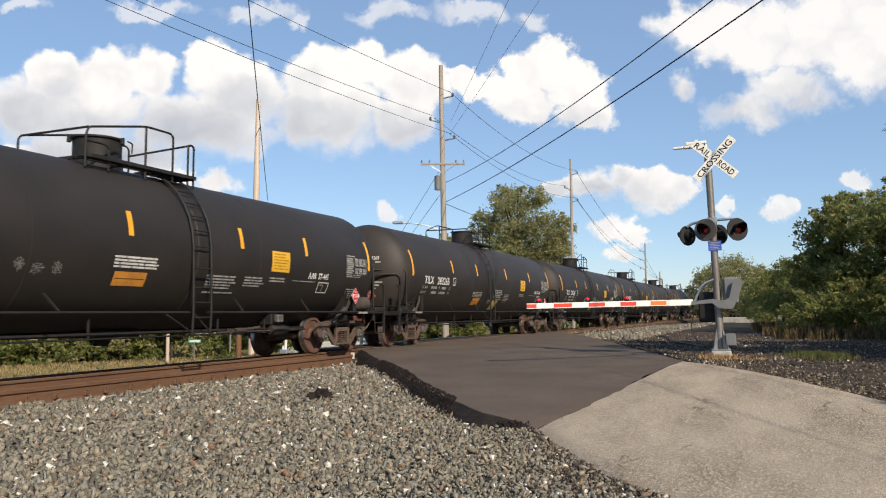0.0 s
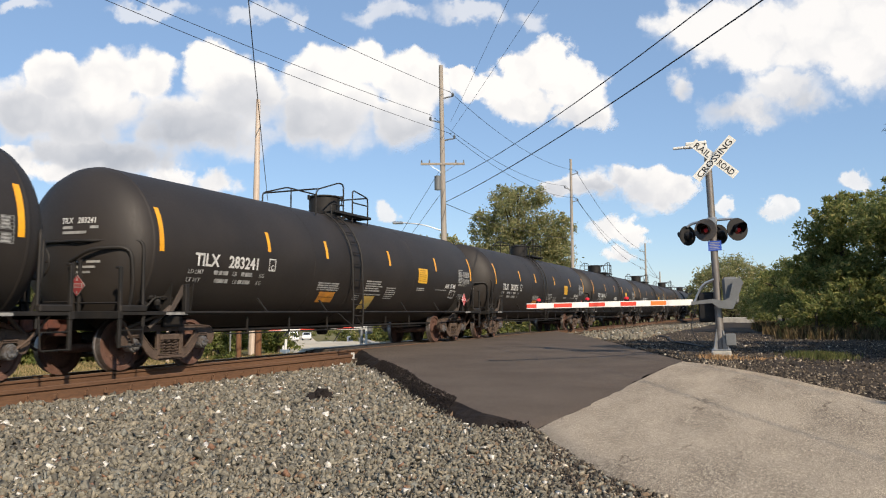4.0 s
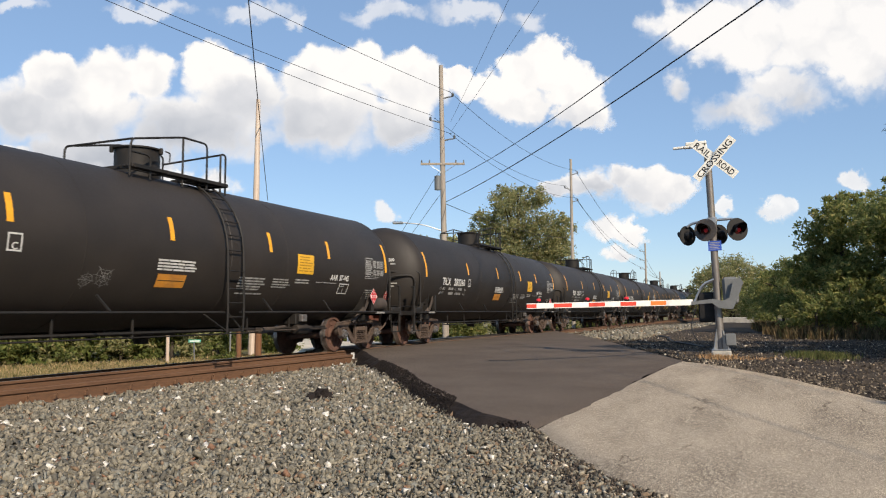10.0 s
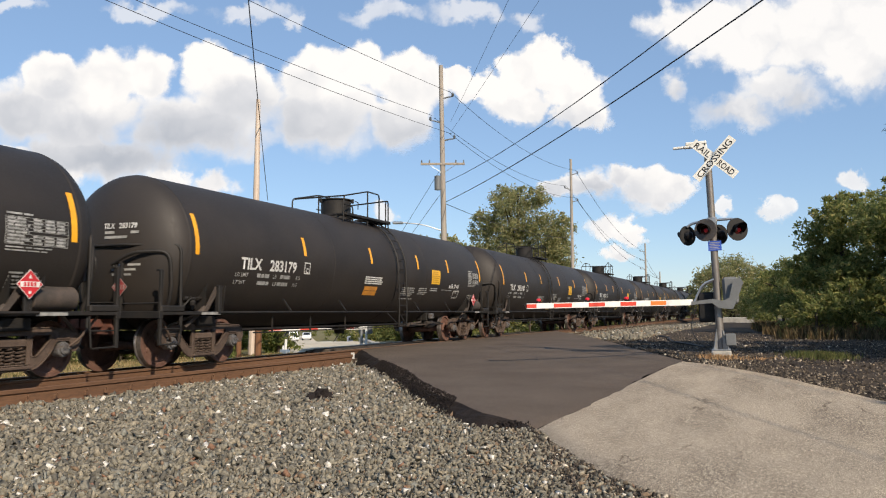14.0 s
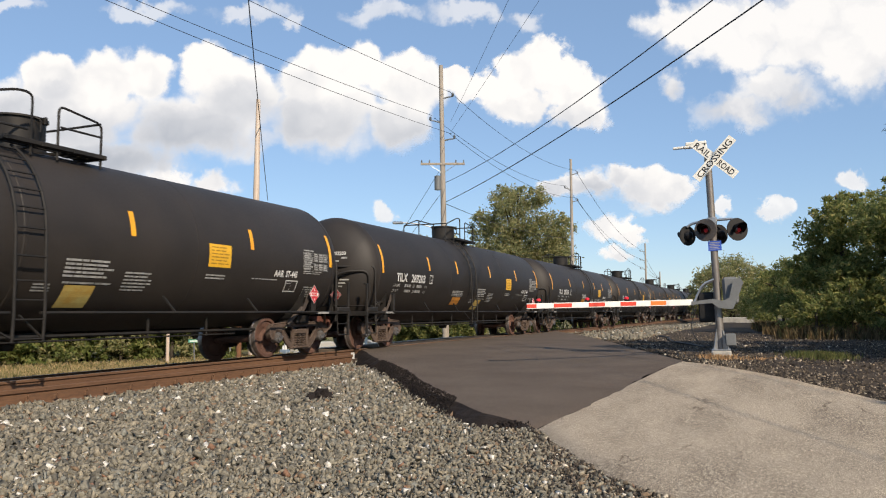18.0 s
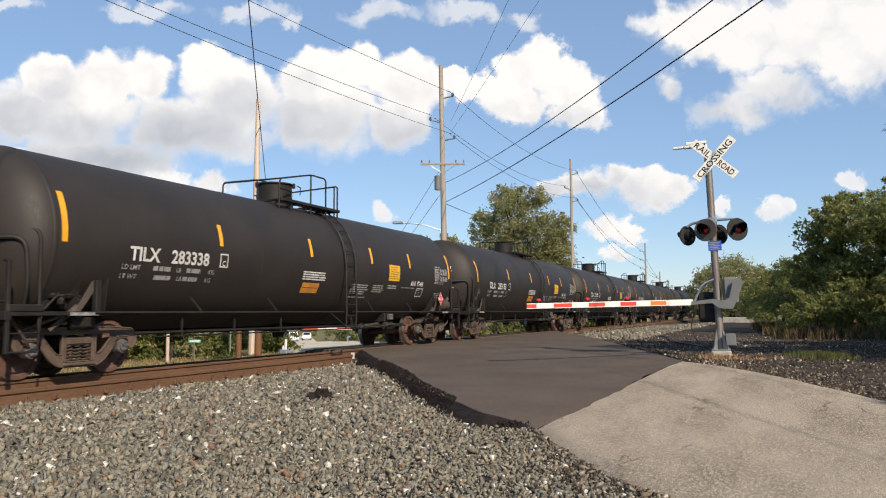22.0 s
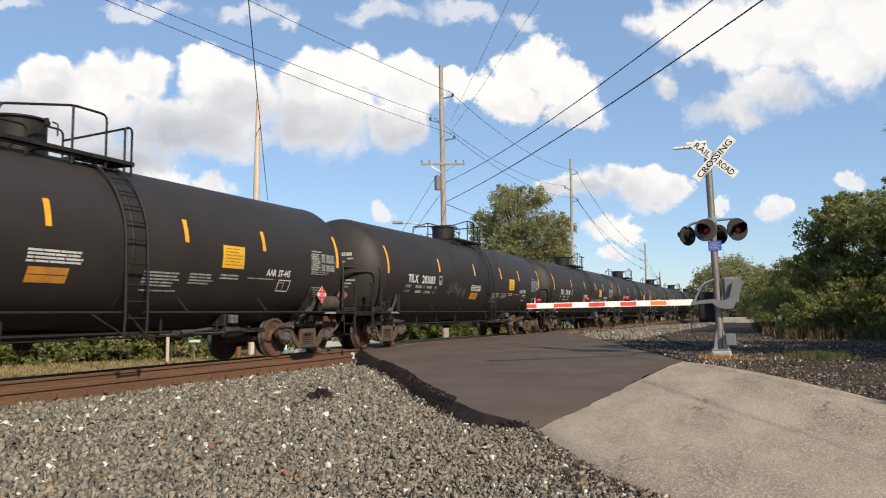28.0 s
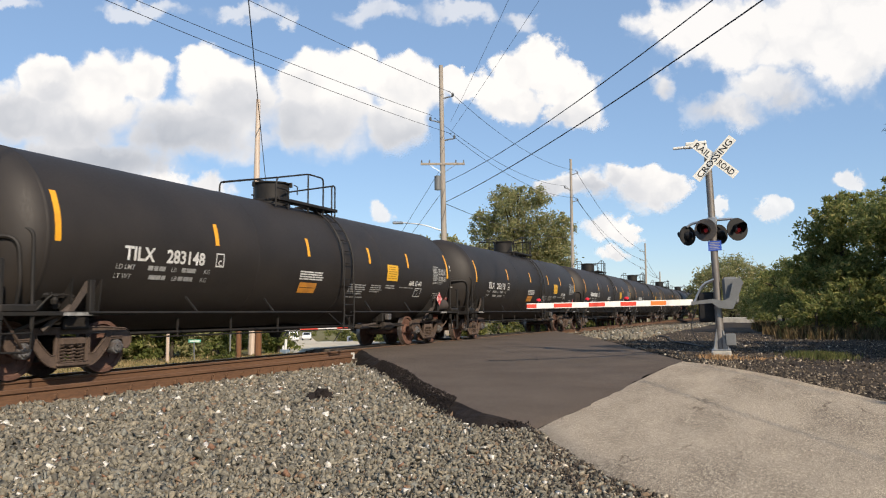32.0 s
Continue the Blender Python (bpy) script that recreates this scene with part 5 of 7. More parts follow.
    for x, y, z, yaw, back, lit in ((-0.15, -0.16, 2.83, -18, False, True), (0.51, -0.12, 2.80, 26, False, True), (-0.55, 0.16, 2.76, 215, True, False), (0.14, 0.18, 2.74, 215, True, False)):
        m = pose(x, y, z, 0, 0, yaw)
        bm = bmesh.new()
        lathe(bm, [(-0.012, 0.0), (-0.012, 0.245), (0.0, 0.255), (0.012, 0.245), (0.012, 0.12), (0.10, 0.10), (0.13, 0.06), (0.13, 0.0)], "y", 28)
        if back:
            bmesh.ops.scale(bm, vec=(0.84, 1, 0.9), verts=bm.verts)
        elif x > 0:
            bmesh.ops.scale(bm, vec=(0.97, 1, 1), verts=bm.verts)
        bmesh.ops.transform(bm, matrix=m, verts=bm.verts)
        disc = P("signal_disc", bm, M_DISC if not back and x < 0 else M_HOOD, label="round dark signal background disc", smooth=True)
        bm = bmesh.new()
        lathe(bm, [(-0.04, 0.0), (-0.032, 0.06), (-0.014, 0.105)], "y", 20)
        bmesh.ops.transform(bm, matrix=m, verts=bm.verts)
        part("lens", bm, M_LENS, disc, "dark red lens", smooth=True)
        if lit:
            bm = bmesh.new()
            lathe(bm, [(-0.065, 0.0), (-0.06, 0.03), (-0.045, 0.045)], "y", 14)
            bmesh.ops.transform(bm, matrix=m @ pose(0.02, 0, -0.02), verts=bm.verts)
            part("lamp_spot", bm, M_DIMRED, disc, "dim red lamp", smooth=True)
        # hood: the upper part of a short tube
        bm = bmesh.new()
        rows = []
        for yy, r in ((-0.012, 0.118), (-0.30, 0.128)):
            rows.append([bm.verts.new((r * math.cos(a), yy * (0.35 + 0.65 * max(0, math.sin(a * 0.75 + 0.35))), r * math.sin(a))) for a in [math.radians(-40 + k * 260 / 18) for k in range(19)]])
        for k in range(18):
            bm.faces.new((rows[0][k], rows[0][k + 1], rows[1][k + 1], rows[1][k]))
        bmesh.ops.solidify(bm, geom=bm.faces[:], thickness=0.006)
        bmesh.ops.transform(bm, matrix=m, verts=bm.verts)
        part("hood", bm, M_HOOD, disc, "black lamp hood")
    # blue notice
    bm = bmesh.new()
    box(bm, -0.12, 0.16, -0.085, -0.075, 2.36, 2.58)
    note = P("blue_notice", bm, M_BLUE, label="blue notice plate with faint white print")
    bm = bmesh.new()
    for k in range(5):
        box(bm, -0.09, 0.13 - 0.03 * (k % 2), -0.088, -0.0855, 2.39 + k * 0.036, 2.405 + k * 0.036)
    part("notice_print", bm, M_FAINT, note, kind="stuff")
    # gate mechanism: case, side arms, counterweights
    bm = bmesh.new()
    box(bm, 0.12, 0.44, -0.16, 0.22, 1.16, 1.76, bevel=0.05)
    P("gate_machine", bm, M_GREYBOX, label="grey gate machine case")
    for y in (-0.24, 0.28):
        bm = bmesh.new()
        plate(bm, [(-0.55, 1.18), (-0.12, 1.20), (0.02, 1.08), (0.3, 1.05), (0.40, 1.25), (0.55, 1.62), (0.48, 1.74), (0.34, 1.66), (0.24, 1.30), (0.1, 1.24), (-0.1, 1.29), (-0.55, 1.25)], 0.03, Matrix.Translation((0, y, 0)) @ Matrix.Rotation(math.pi / 2, 4, "X"))
        P("gate_side_arm", bm, M_GREYBOX, label="grey bent gate side arm")
        bm = bmesh.new()
        tube(bm, arc([(-0.5, y, 1.22), (-0.3, y, 1.62), (-0.05, y, 1.72)], 0.15), 0.025, 6)
        P("gate_brace", bm, M_GALV, smooth=True)
    bm = bmesh.new()
    box(bm, -0.42, -0.05, 0.16, 0.34, 0.78, 1.45, bevel=0.03)
    P("counterweight", bm, M_HOOD, label="dark counterweight plates")
    bm = bmesh.new()
    tube(bm, arc([(-0.45, 0.1, 1.15), (-0.62, 0.1, 0.7), (-0.5, 0.1, 0.35), (-0.1, 0.05, 0.2)], 0.2), 0.012, 5)
    P("lamp_cable", bm, M_WIRE, smooth=True)
    return sig


build_signal()


def striped_gate(start, end, z0, z1, stripes, group, lamps, name="gate_arm"):
    """A tapered plank in red and white bands; stripes: shares of its length and whether red."""
    a, b = Vector((*start, z0)), Vector((*end, z1))
    d = b - a
    arm = thing(name, "lowered crossing gate arm in red and white bands", "crossing gate", at=Matrix.Translation(a) @ d.to_track_quat("X", "Z").to_matrix().to_4x4())
    n = d.length
    for s0, s1, kind in stripes:
        bm = bmesh.new()
        h = 0.066 - 0.010 * s0
        box(bm, s0 * n, s1 * n, -0.02, 0.02, -h, h, bevel=0.004)
        if kind != "w":
            part("plank", bm, M_WHITE, arm)
            bm = bmesh.new()
            box(bm, s0 * n, s1 * n, -0.024, 0.024, -h * 0.7, h * 0.7, bevel=0.002)
        part("band", bm, {"w": M_WHITE, "r": M_ORANGE, "o": M_ORANGE2}[kind], arm, {"w": "white reflective band", "r": "red reflective band", "o": "orange-red reflective band"}[kind])
    for s in lamps:
        bm = bmesh.new()
        lathe(bm, [(-0.05, 0.0), (-0.045, 0.03), (0.045, 0.03), (0.05, 0.0)], "y", 12, (s * n, 0, 0.125))
        lamp = part("gate_lamp", bm, M_GLOWRED, arm, "small lit red gate lamp", smooth=True)
        bm = bmesh.new()
        box(bm, s * n - 0.05, s * n + 0.05, -0.03, 0.03, 0.06, 0.105, bevel=0.008)
        part("lamp_bracket", bm, M_HOOD, lamp)
    return arm


striped_gate((-1.62, 17.75), (-4.72, 15.36), 1.215, 1.135, [(0.0, 0.17, "w"), (0.17, 0.265, "o"), (0.265, 0.355, "w"), (0.355, 0.45, "r"), (0.45, 0.545, "w"), (0.545, 0.64, "r"), (0.64, 0.74, "w"), (0.74, 0.845, "r"), (0.845, 0.945, "w"), (0.945, 1.0, "r")], "", (0.41, 0.645, 0.93))

# ---- poles and wires ----


def build_pole(name, x, y, top, r0, r1, material, label, lean=(0, 0), arms=()):
    base = ground_z(x, y) - 0.1
    p = thing(name, label, "utility pole", "utility poles", at=pose(x, y, base))
    bm = bmesh.new()
    h = top - base
    tube(bm, [(lean[0] * t, lean[1] * t, h * t) for t in (0, 0.25, 0.5, 0.75, 1.0)], [r0 + (r1 - r0) * t for t in (0, 0.25, 0.5, 0.75, 1.0)], 12)
    part("shaft", bm, material, p, smooth=True)
    for kind, z, half, turn in arms:
        bm = bmesh.new()
        m = pose(lean[0] * z / top, lean[1] * z / top, z - base, 0, 0, turn)
        if kind == "cross":
            box(bm, -half, half, -0.17, -0.06, -0.06, 0.06, bevel=0.01)
            bmesh.ops.transform(bm, matrix=m, verts=bm.verts)
            arm = part("cross_arm", bm, M_POLE, p, "grey wooden cross arm")
            for q in (-0.95, -0.6, 0.6, 0.95):
                b2 = bmesh.new()
                lathe(b2, [(0.05, 0.03), (0.12, 0.05), (0.16, 0.03), (0.2, 0.045), (0.24, 0.0)], "z", 8, (q * half, -0.11, 0.0))
                bmesh.ops.transform(b2, matrix=m, verts=b2.verts)
                part("insulator", b2, M_GREYBOX, arm, smooth=True)
            for q in (-1, 1):
                b2 = tube(bmesh.new(), [(q * half * 0.6, -0.12, -0.05), (0, -0.1, -0.55)], 0.015, 5)
                bmesh.ops.transform(b2, matrix=m, verts=b2.verts)
                part("arm_brace", b2, M_GALV, arm)
        elif kind == "stub":
            tube(bm, [(0, 0, -0.12), (half * 0.6, 0, 0.0), (half, 0, 0.03)], [0.05, 0.04, 0.03], 6)
            lathe(bm, [(0.0, 0.04), (0.05, 0.09), (0.1, 0.05), (0.15, 0.09), (0.2, 0.04), (0.26, 0.0)], "z", 8, (half, 0, 0.03))
            bmesh.ops.transform(bm, matrix=m, verts=bm.verts)
            part("post_insulator", bm, M_GREYBOX, p, "grey post insulator on a short arm", smooth=True)
        elif kind == "lamp":
            tube(bm, arc([(0, 0, 0), (half * 0.5, 0, 0.42), (half, 0, 0.52)], 0.6, 6), 0.035, 6)
            box(bm, half - 0.05, half + 0.55, -0.13, 0.13, 0.44, 0.58, bevel=0.04)
            bmesh.ops.transform(bm, matrix=m, verts=bm.verts)
            part("street_light_arm", bm, M_GALV, p, "galvanised street light on a curved arm", smooth=True)
        elif kind == "can":
            lathe(bm, [(0.0, 0.0), (0.02, 0.19), (0.8, 0.19), (0.84, 0.1), (0.86, 0.0)], "z", 14, (half, 0, -0.4))
            bmesh.ops.transform(bm, matrix=m, verts=bm.verts)
            part("transformer", bm, M_GREYBOX, p, smooth=True)
    return p


build_pole("utility_pole", -19.13, 25.14, 9.75, 0.2, 0.085, M_PALEPOLE, "bare pale wooden utility pole with no arms", lean=(0.07, 0.0))
build_pole("utility_pole", -16.78, 39.3, 15.15, 0.19, 0.12, M_POLE, "tall grey wooden pole with a cross arm and street light", lean=(-0.2, -0.1), arms=(("stub", 13.3, 0.65, 25), ("stub", 11.9, 0.65, 205), ("stub", 10.85, 0.7, 25), ("cross", 9.4, 1.25, 23), ("lamp", 5.55, 2.35, 203), ("can", 8.3, -0.3, 30)))
build_pole("utility_pole", -17.0, 70.1, 15.4, 0.18, 0.11, M_POLE, "tall grey wooden pole carrying wires", arms=(("stub", 14.0, 0.6, 25), ("stub", 12.6, 0.6, 205), ("stub", 11.4, 0.6, 25)))
build_pole("utility_pole", -17.0, 115.5, 11.1, 0.18, 0.11, M_POLE, "distant wooden pole carrying wires", arms=(("stub", 9.9, 0.8, 205), ("stub", 8.6, 0.8, 205), ("stub", 7.3, 0.8, 205)))
build_pole("utility_pole", -17.0, 131.0, 7.6, 0.16, 0.10, M_POLE, "short distant wooden pole", arms=(("stub", 6.5, 0.6, 205),))


def wire(a, b, sag, r=0.012, label="thin dark overhead wire", n=24):
    a, b = Vector(a), Vector(b)
    pts = [a.lerp(b, t) - Vector((0, 0, sag * 4 * t * (1 - t))) for t in [k / n for k in range(n + 1)]]
    single("overhead_wire", tube(bmesh.new(), pts, r, 5), M_WIRE, label, "wire", "overhead wires", smooth=True)



build_pole("utility_pole", 13.55, -2.75, 10.1, 0.18, 0.12, M_POLE, "grey wooden pole where the road wires end")
build_pole("utility_pole", 13.6, 1.6, 10.6, 0.18, 0.12, M_POLE, "grey wooden pole where the heavy cable ends")
build_pole("utility_pole", -21.8, -3.0, 15.2, 0.19, 0.12, M_POLE, "tall grey wooden pole of the trackside line", arms=(("stub", 13.7, 0.6, 25), ("stub", 12.2, 0.6, 205), ("stub", 11.5, 0.6, 25)))
wire((-16.85, 39.55, 7.28), (13.4, 1.6, 10.3), 0.9, 0.02, "heavy dark overhead cable")
wire((-16.85, 39.55, 8.4), (13.4, -2.7, 9.77), 1.25, 0.016)
wire((-16.6, 39.5, 13.65), (-21.3, -3.0, 14.0), 0.6)
wire((-17.4, 38.9, 12.2), (-22.2, -3.0, 12.5), 0.6)
wire((-16.5, 39.6, 11.2), (-21.3, -3.0, 11.8), 0.6)
for dz0, dz1, dx in ((13.65, 14.3, 0.45), (12.2, 12.9, -0.5), (11.2, 11.7, 0.45)):
    wire((-17.0 + dx, 39.4, dz0), (-17.0 + dx, 70.1, dz1), 0.9, 0.014)
    wire((-17.0 + dx, 70.1, dz1), (-17.4, 115.5, dz1 - 4.2), 1.3, 0.018)
    wire((-17.4, 115.5, dz1 - 4.2), (-17.3, 131.0, 6.7), 0.5, 0.018)
wire((-16.9, 39.4, 7.2), (-16.9, 70.1, 7.9), 0.5, 0.018)
wire((-16.5, 39.5, 11.3), (8.0, 4.0, 15.5), 0.4, 0.008)
wire((-16.5, 39.5, 11.9), (5.0, 4.0, 15.5), 0.4, 0.008)
wire((4.0, -7.64, 13.0), (-27.0, 36.66, 7.6), 0.5, 0.017)
# guy wires of the tall pole
for z in (9.0, 7.6):
    wire((-17.05, 39.1, z), (-20.6, 33.6, -0.5), 0.02, 0.012, "taut steel guy wire", 4)


# ---- plants ----


def leaf_cloud(blobs, n, size, seed, shell=0.3, clump=0.24):
    """Corners and faces of n small folded leaves, in clumps over ellipsoids (x, y, z, rx, ry, rz)."""
    rng = np.random.default_rng(seed)
    b = np.array(blobs, float)
    w = (b[:, 3] * b[:, 4] + b[:, 4] * b[:, 5] + b[:, 3] * b[:, 5])
    # clumps first: uneven outline and gaps
    nc = max(6, n // 45)
    which = rng.choice(len(b), nc, p=w / w.sum())
    d = rng.normal(size=(nc, 3))
    d /= np.linalg.norm(d, axis=1)[:, None]
    rad = shell + (1.06 - shell) * rng.random(nc) ** 0.6
    c = b[which, :3] + d * b[which, 3:] * rad[:, None]
    cs = rng.uniform(0.5, 1.25, nc) * b[which, 3:].mean(axis=1) * clump
    k = rng.integers(0, nc, n)
    p = c[k] + rng.normal(size=(n, 3)) * cs[k][:, None] * (0.75, 0.75, 0.55)
    u = rng.normal(size=(n, 3))
    u /= np.linalg.norm(u, axis=1)[:, None]
    v = np.cross(u, rng.normal(size=(n, 3)))
    v /= np.linalg.norm(v, axis=1)[:, None]
    s = size * rng.uniform(0.6, 1.4, n)[:, None]
    nn = np.cross(u, v)
    q = np.stack([p - u * s, p + v * s * 0.42 + nn * s * 0.12, p + u * s, p - v * s * 0.42 + nn * s * 0.12], 1)
    f = np.arange(n * 4).reshape(-1, 4)
    return q.reshape(-1, 3), f


def build_tree(name, x, y, blobs, n, size, leaf, label, seed, trunk_r=0.25, limbs=6, category="tree", group="trees beside the railway", clump=0.24):
    """blobs are relative to the foot."""
    z = ground_z(x, y)
    t = thing(name, label, category, group, at=pose(x, y, z - 0.05))
    r = random.Random(seed)
    top = max(b[2] + 0.3 * b[5] for b in blobs)
    bm = bmesh.new()
    mid = sum(b[0] for b in blobs) / len(blobs), sum(b[1] for b in blobs) / len(blobs)
    spine = [(mid[0] * k * 0.6 + r.uniform(-0.1, 0.1) * k, mid[1] * k * 0.6, top * k) for k in (0, 0.25, 0.5, 0.75, 1.0)]
    spine[0] = (0, 0, -0.1)
    tube(bm, spine, [trunk_r * (1.25 - k) for k in (0, 0.25, 0.5, 0.75, 1.0)], 8)
    trunk = part("trunk", bm, M_BARK, t, smooth=True)
    for b in blobs[:limbs]:
        a = Vector(spine[1 if b[2] < top * 0.55 else 2])
        e = Vector(b[:3]) + Vector((r.uniform(-0.3, 0.3) * b[3], r.uniform(-0.3, 0.3) * b[4], 0.3 * b[5]))
        m = a.lerp(e, 0.5) + Vector((0, 0, 0.08 * (e - a).length))
        part("limb", tube(bmesh.new(), [a, m, e], [trunk_r * 0.5, trunk_r * 0.32, trunk_r * 0.1], 6), M_BARK, trunk, smooth=True)
    v, f = leaf_cloud(blobs, n, size, seed, clump=clump)
    part("crown", fast_mesh("crown", v, f, leaf), None, t)
    return t


def blobs_in(seed, n, rx, ry, z0, z1, r0, r1, fx=0.0):
    r = random.Random(seed)
    out = []
    for k in range(n):
        z = z0 + (z1 - z0) * (k + 0.5) / n
        w = math.sin(math.pi * min(0.94, 0.22 + 0.68 * (z - z0) / (z1 - z0)))
        q = r.uniform(r0, r1) * (0.6 + 0.5 * w)
        a = r.uniform(0, 2 * math.pi)
        d = r.uniform(0.35, 1.0) * w
        out.append((math.cos(a) * rx * d + fx, math.sin(a) * ry * d, z, q, q, q * 0.8))
    return out



def bush(x, y, rx, ry, h, n, size, leaf, seed, label="dense green trackside shrub", name="shrub"):
    bl = blobs_in(seed, 7, rx, ry, 0.15 * h, h * 0.86, 0.55 * min(rx, ry, h), 0.8 * min(rx, ry, h))
    return build_tree(name, x, y, bl, n, size, leaf, label, seed, 0.06, 4, "shrub", "shrubs beside the railway")


# tall tree and lower trees beyond the track
build_tree("tree", -24.7, 77.0, [(0, 0, 11.8, 3.2, 3.2, 3.0), (-2.7, 0.5, 9.2, 2.7, 2.6, 2.4), (2.9, 0, 9.6, 2.5, 2.5, 2.5), (-4.2, 0, 6.6, 2.3, 2.4, 2.2), (4.3, 0, 8.0, 2.0, 2.4, 2.2), (3.2, 0.5, 6.0, 2.5, 2.5, 2.3), (0, -0.5, 7.2, 3.0, 3.0, 3.0), (-1.4, 0, 13.9, 1.8, 1.7, 1.5), (1.8, 0, 14.0, 1.9, 1.7, 1.4), (4.6, 0, 10.6, 1.6, 1.8, 1.8), (-3.6, 0, 11.4, 1.7, 1.7, 1.6), (0.4, 0, 3.6, 2.6, 2.6, 1.5)], 52000, 0.14, LEAF_OLIVE, "broad leafy tree with an olive green crown", 3, 0.4, 9, clump=0.19)
for k, (x, y, h, w) in enumerate(((-33, 74, 10.6, 3.2), (-38, 80, 11.4, 3.6), (-29, 71, 10.2, 2.7), (-26.5, 96, 9.5, 3.4))):
    build_tree("tree", x, y, blobs_in(60 + k, 8, w, w, 2.2, h - 1.2, 1.3, 2.0), 11000, 0.2, LEAF_OLIVE, "olive green tree behind the railway", 60 + k, 0.25)
# far woods round the end of the track
for k in range(16):
    x, y = -34 + k * 4.6 + random.uniform(-1, 1), 235 + 18 * math.sin(k * 1.7) - (30 if k > 6 else 0)
    h = random.uniform(6.5, 9.5)
    build_tree("tree", x, y, blobs_in(90 + k, 6, 4.0, 3.5, 1.5, h - 1.5, 2.2, 3.0), 1500, 0.42, LEAF_OLIVE, "distant tree in the hazy wood line", 90 + k, 0.3, 3)
build_tree("tree", -4.3, 96.0, [(0, 0, 5.5, 2.9, 2.9, 2.1), (-2.6, 0, 4.4, 2.1, 2.1, 1.8), (2.8, 0, 4.4, 2.2, 2.2, 1.9), (-1.0, 0, 2.2, 2.8, 2.4, 1.6), (2.0, 0, 2.0, 2.8, 2.4, 1.6), (-3.4, 0, 2.0, 1.6, 1.6, 1.4)], 22000, 0.15, LEAF_OLIVE, "round olive green tree behind the signal", 5, 0.3)
# thicket on the camera's side
for k, (x, y, h, w, n) in enumerate(((2.9, 37.0, 6.9, 1.8, 6500), (4.6, 36.0, 7.3, 2.0, 6500), (7.4, 34.5, 7.6, 2.2, 5500), (10.6, 34.0, 8.0, 2.6, 4000), (1.3, 43.0, 4.2, 1.6, 3200), (0.6, 50.0, 4.0, 1.7, 3000), (5.0, 45.0, 7.6, 2.8, 3500), (0.2, 62.0, 4.3, 2.2, 2500), (14.5, 30.0, 8.5, 3.0, 3000), (-0.6, 75.0, 4.0, 2.2, 2000))):
    build_tree("tree", x, y, blobs_in(20 + k, 10, w, w, 0.9, h - 0.7, 0.8, 1.35), int(n * 3.8), 0.088, LEAF_THICKET, "dark green dense young tree in the thicket", 20 + k, 0.12, 7, clump=0.2)
for k in range(9):
    x, y = 1.6 + k * 1.25, 33.2 + 0.6 * math.sin(k * 2.1) - 0.15 * k
    bush(x, y, 1.1, 0.9, 1.9 + 0.5 * (k % 3), 2600, 0.08, LEAF_THICKET, 140 + k, "dark green undergrowth at the edge of the thicket")
# added trees outside the view that throw shade on thicket, weeds and cinders
for k, (x, y, h) in enumerate(((11.0, 24.5, 9.5), (14.5, 27.0, 10.5), (9.2, 21.5, 7.5), (18.0, 22.0, 11.0), (8.0, 26.5, 6.5))):
    build_tree("tree", x, y, blobs_in(300 + k, 9, 2.4, 2.4, 1.6, h - 1.0, 1.3, 1.9), 9000, 0.15, LEAF_DARK, "unseen tall leafy tree added to shade the thicket", 300 + k, 0.2)
# tall tree by the road whose twigs reach into view
build_tree("tree", 6.9, 16.6, blobs_in(8, 12, 3.6, 3.4, 3.6, 8.8, 1.1, 1.7) + [(-3.9, -0.2, 4.75, 1.0, 0.9, 0.5)], 17000, 0.12, LEAF_DARK, "tall leafy roadside tree, mostly out of view, shading the ground", 8, 0.25, 9)
# two more trees, wholly out of view, added for their shade on the cinders
build_tree("tree", 11.5, 12.0, blobs_in(9, 10, 3.0, 3.0, 2.5, 8.0, 1.1, 1.7), 6000, 0.12, LEAF_DARK, "tall leafy roadside tree, mostly out of view, shading the ground", 9, 0.25)
build_tree("tree", 10.0, 19.0, blobs_in(12, 12, 2.8, 2.8, 2.2, 8.5, 1.1, 1.7), 12000, 0.13, LEAF_DARK, "tall leafy roadside tree, mostly out of view, shading the ground", 12, 0.25)
# hedge beyond the track
r = random.Random(77)
for k, (x, y, h) in enumerate(((-23.6, 30.2, 3.0), (-25.6, 33.0, 3.4), (-27.8, 36.5, 3.6), (-30.2, 40.0, 4.0), (-33.5, 44.5, 4.0), (-26.5, 29.0, 4.0))):
    bush(x, y, 1.5, 1.4, h, 3600, 0.12, LEAF_MID, 270 + k, "leafy shrub beside the far road")
for row, (back, low, high) in enumerate(((0.0, 1.5, 2.4), (1.6, 2.6, 3.6), (3.4, 3.4, 5.0))):
    for k in range(15):
        t = k / 14
        x, y = -25.6 + 5.2 * t - back + r.uniform(-0.3, 0.3), 14.6 + 10.6 * t + r.uniform(-0.3, 0.3)
        bush(x, y, 1.1, 0.95, r.uniform(low, high), 3000, 0.085, LEAF_OLIVE if (k + row) % 3 == 0 else LEAF_MID, 160 + k + 20 * row, "leafy shrub in the hedge beyond the track")
for k in range(7):
    bush(-31 - 1.5 * k, 20.0 + 4.0 * k, 2.2, 2.0, r.uniform(4.0, 5.5), 2200, 0.17, LEAF_OLIVE, 230 + k, "tall shrub behind the hedge")
bush(-17.9, 21.6, 0.55, 0.5, 0.8, 900, 0.06, LEAF_MID, 250, "low bright weedy bush in the dry grass")
bush(-19.6, 27.6, 1.0, 1.0, 1.5, 2200, 0.09, LEAF_MID, 251, "leafy shrub beside the far road")
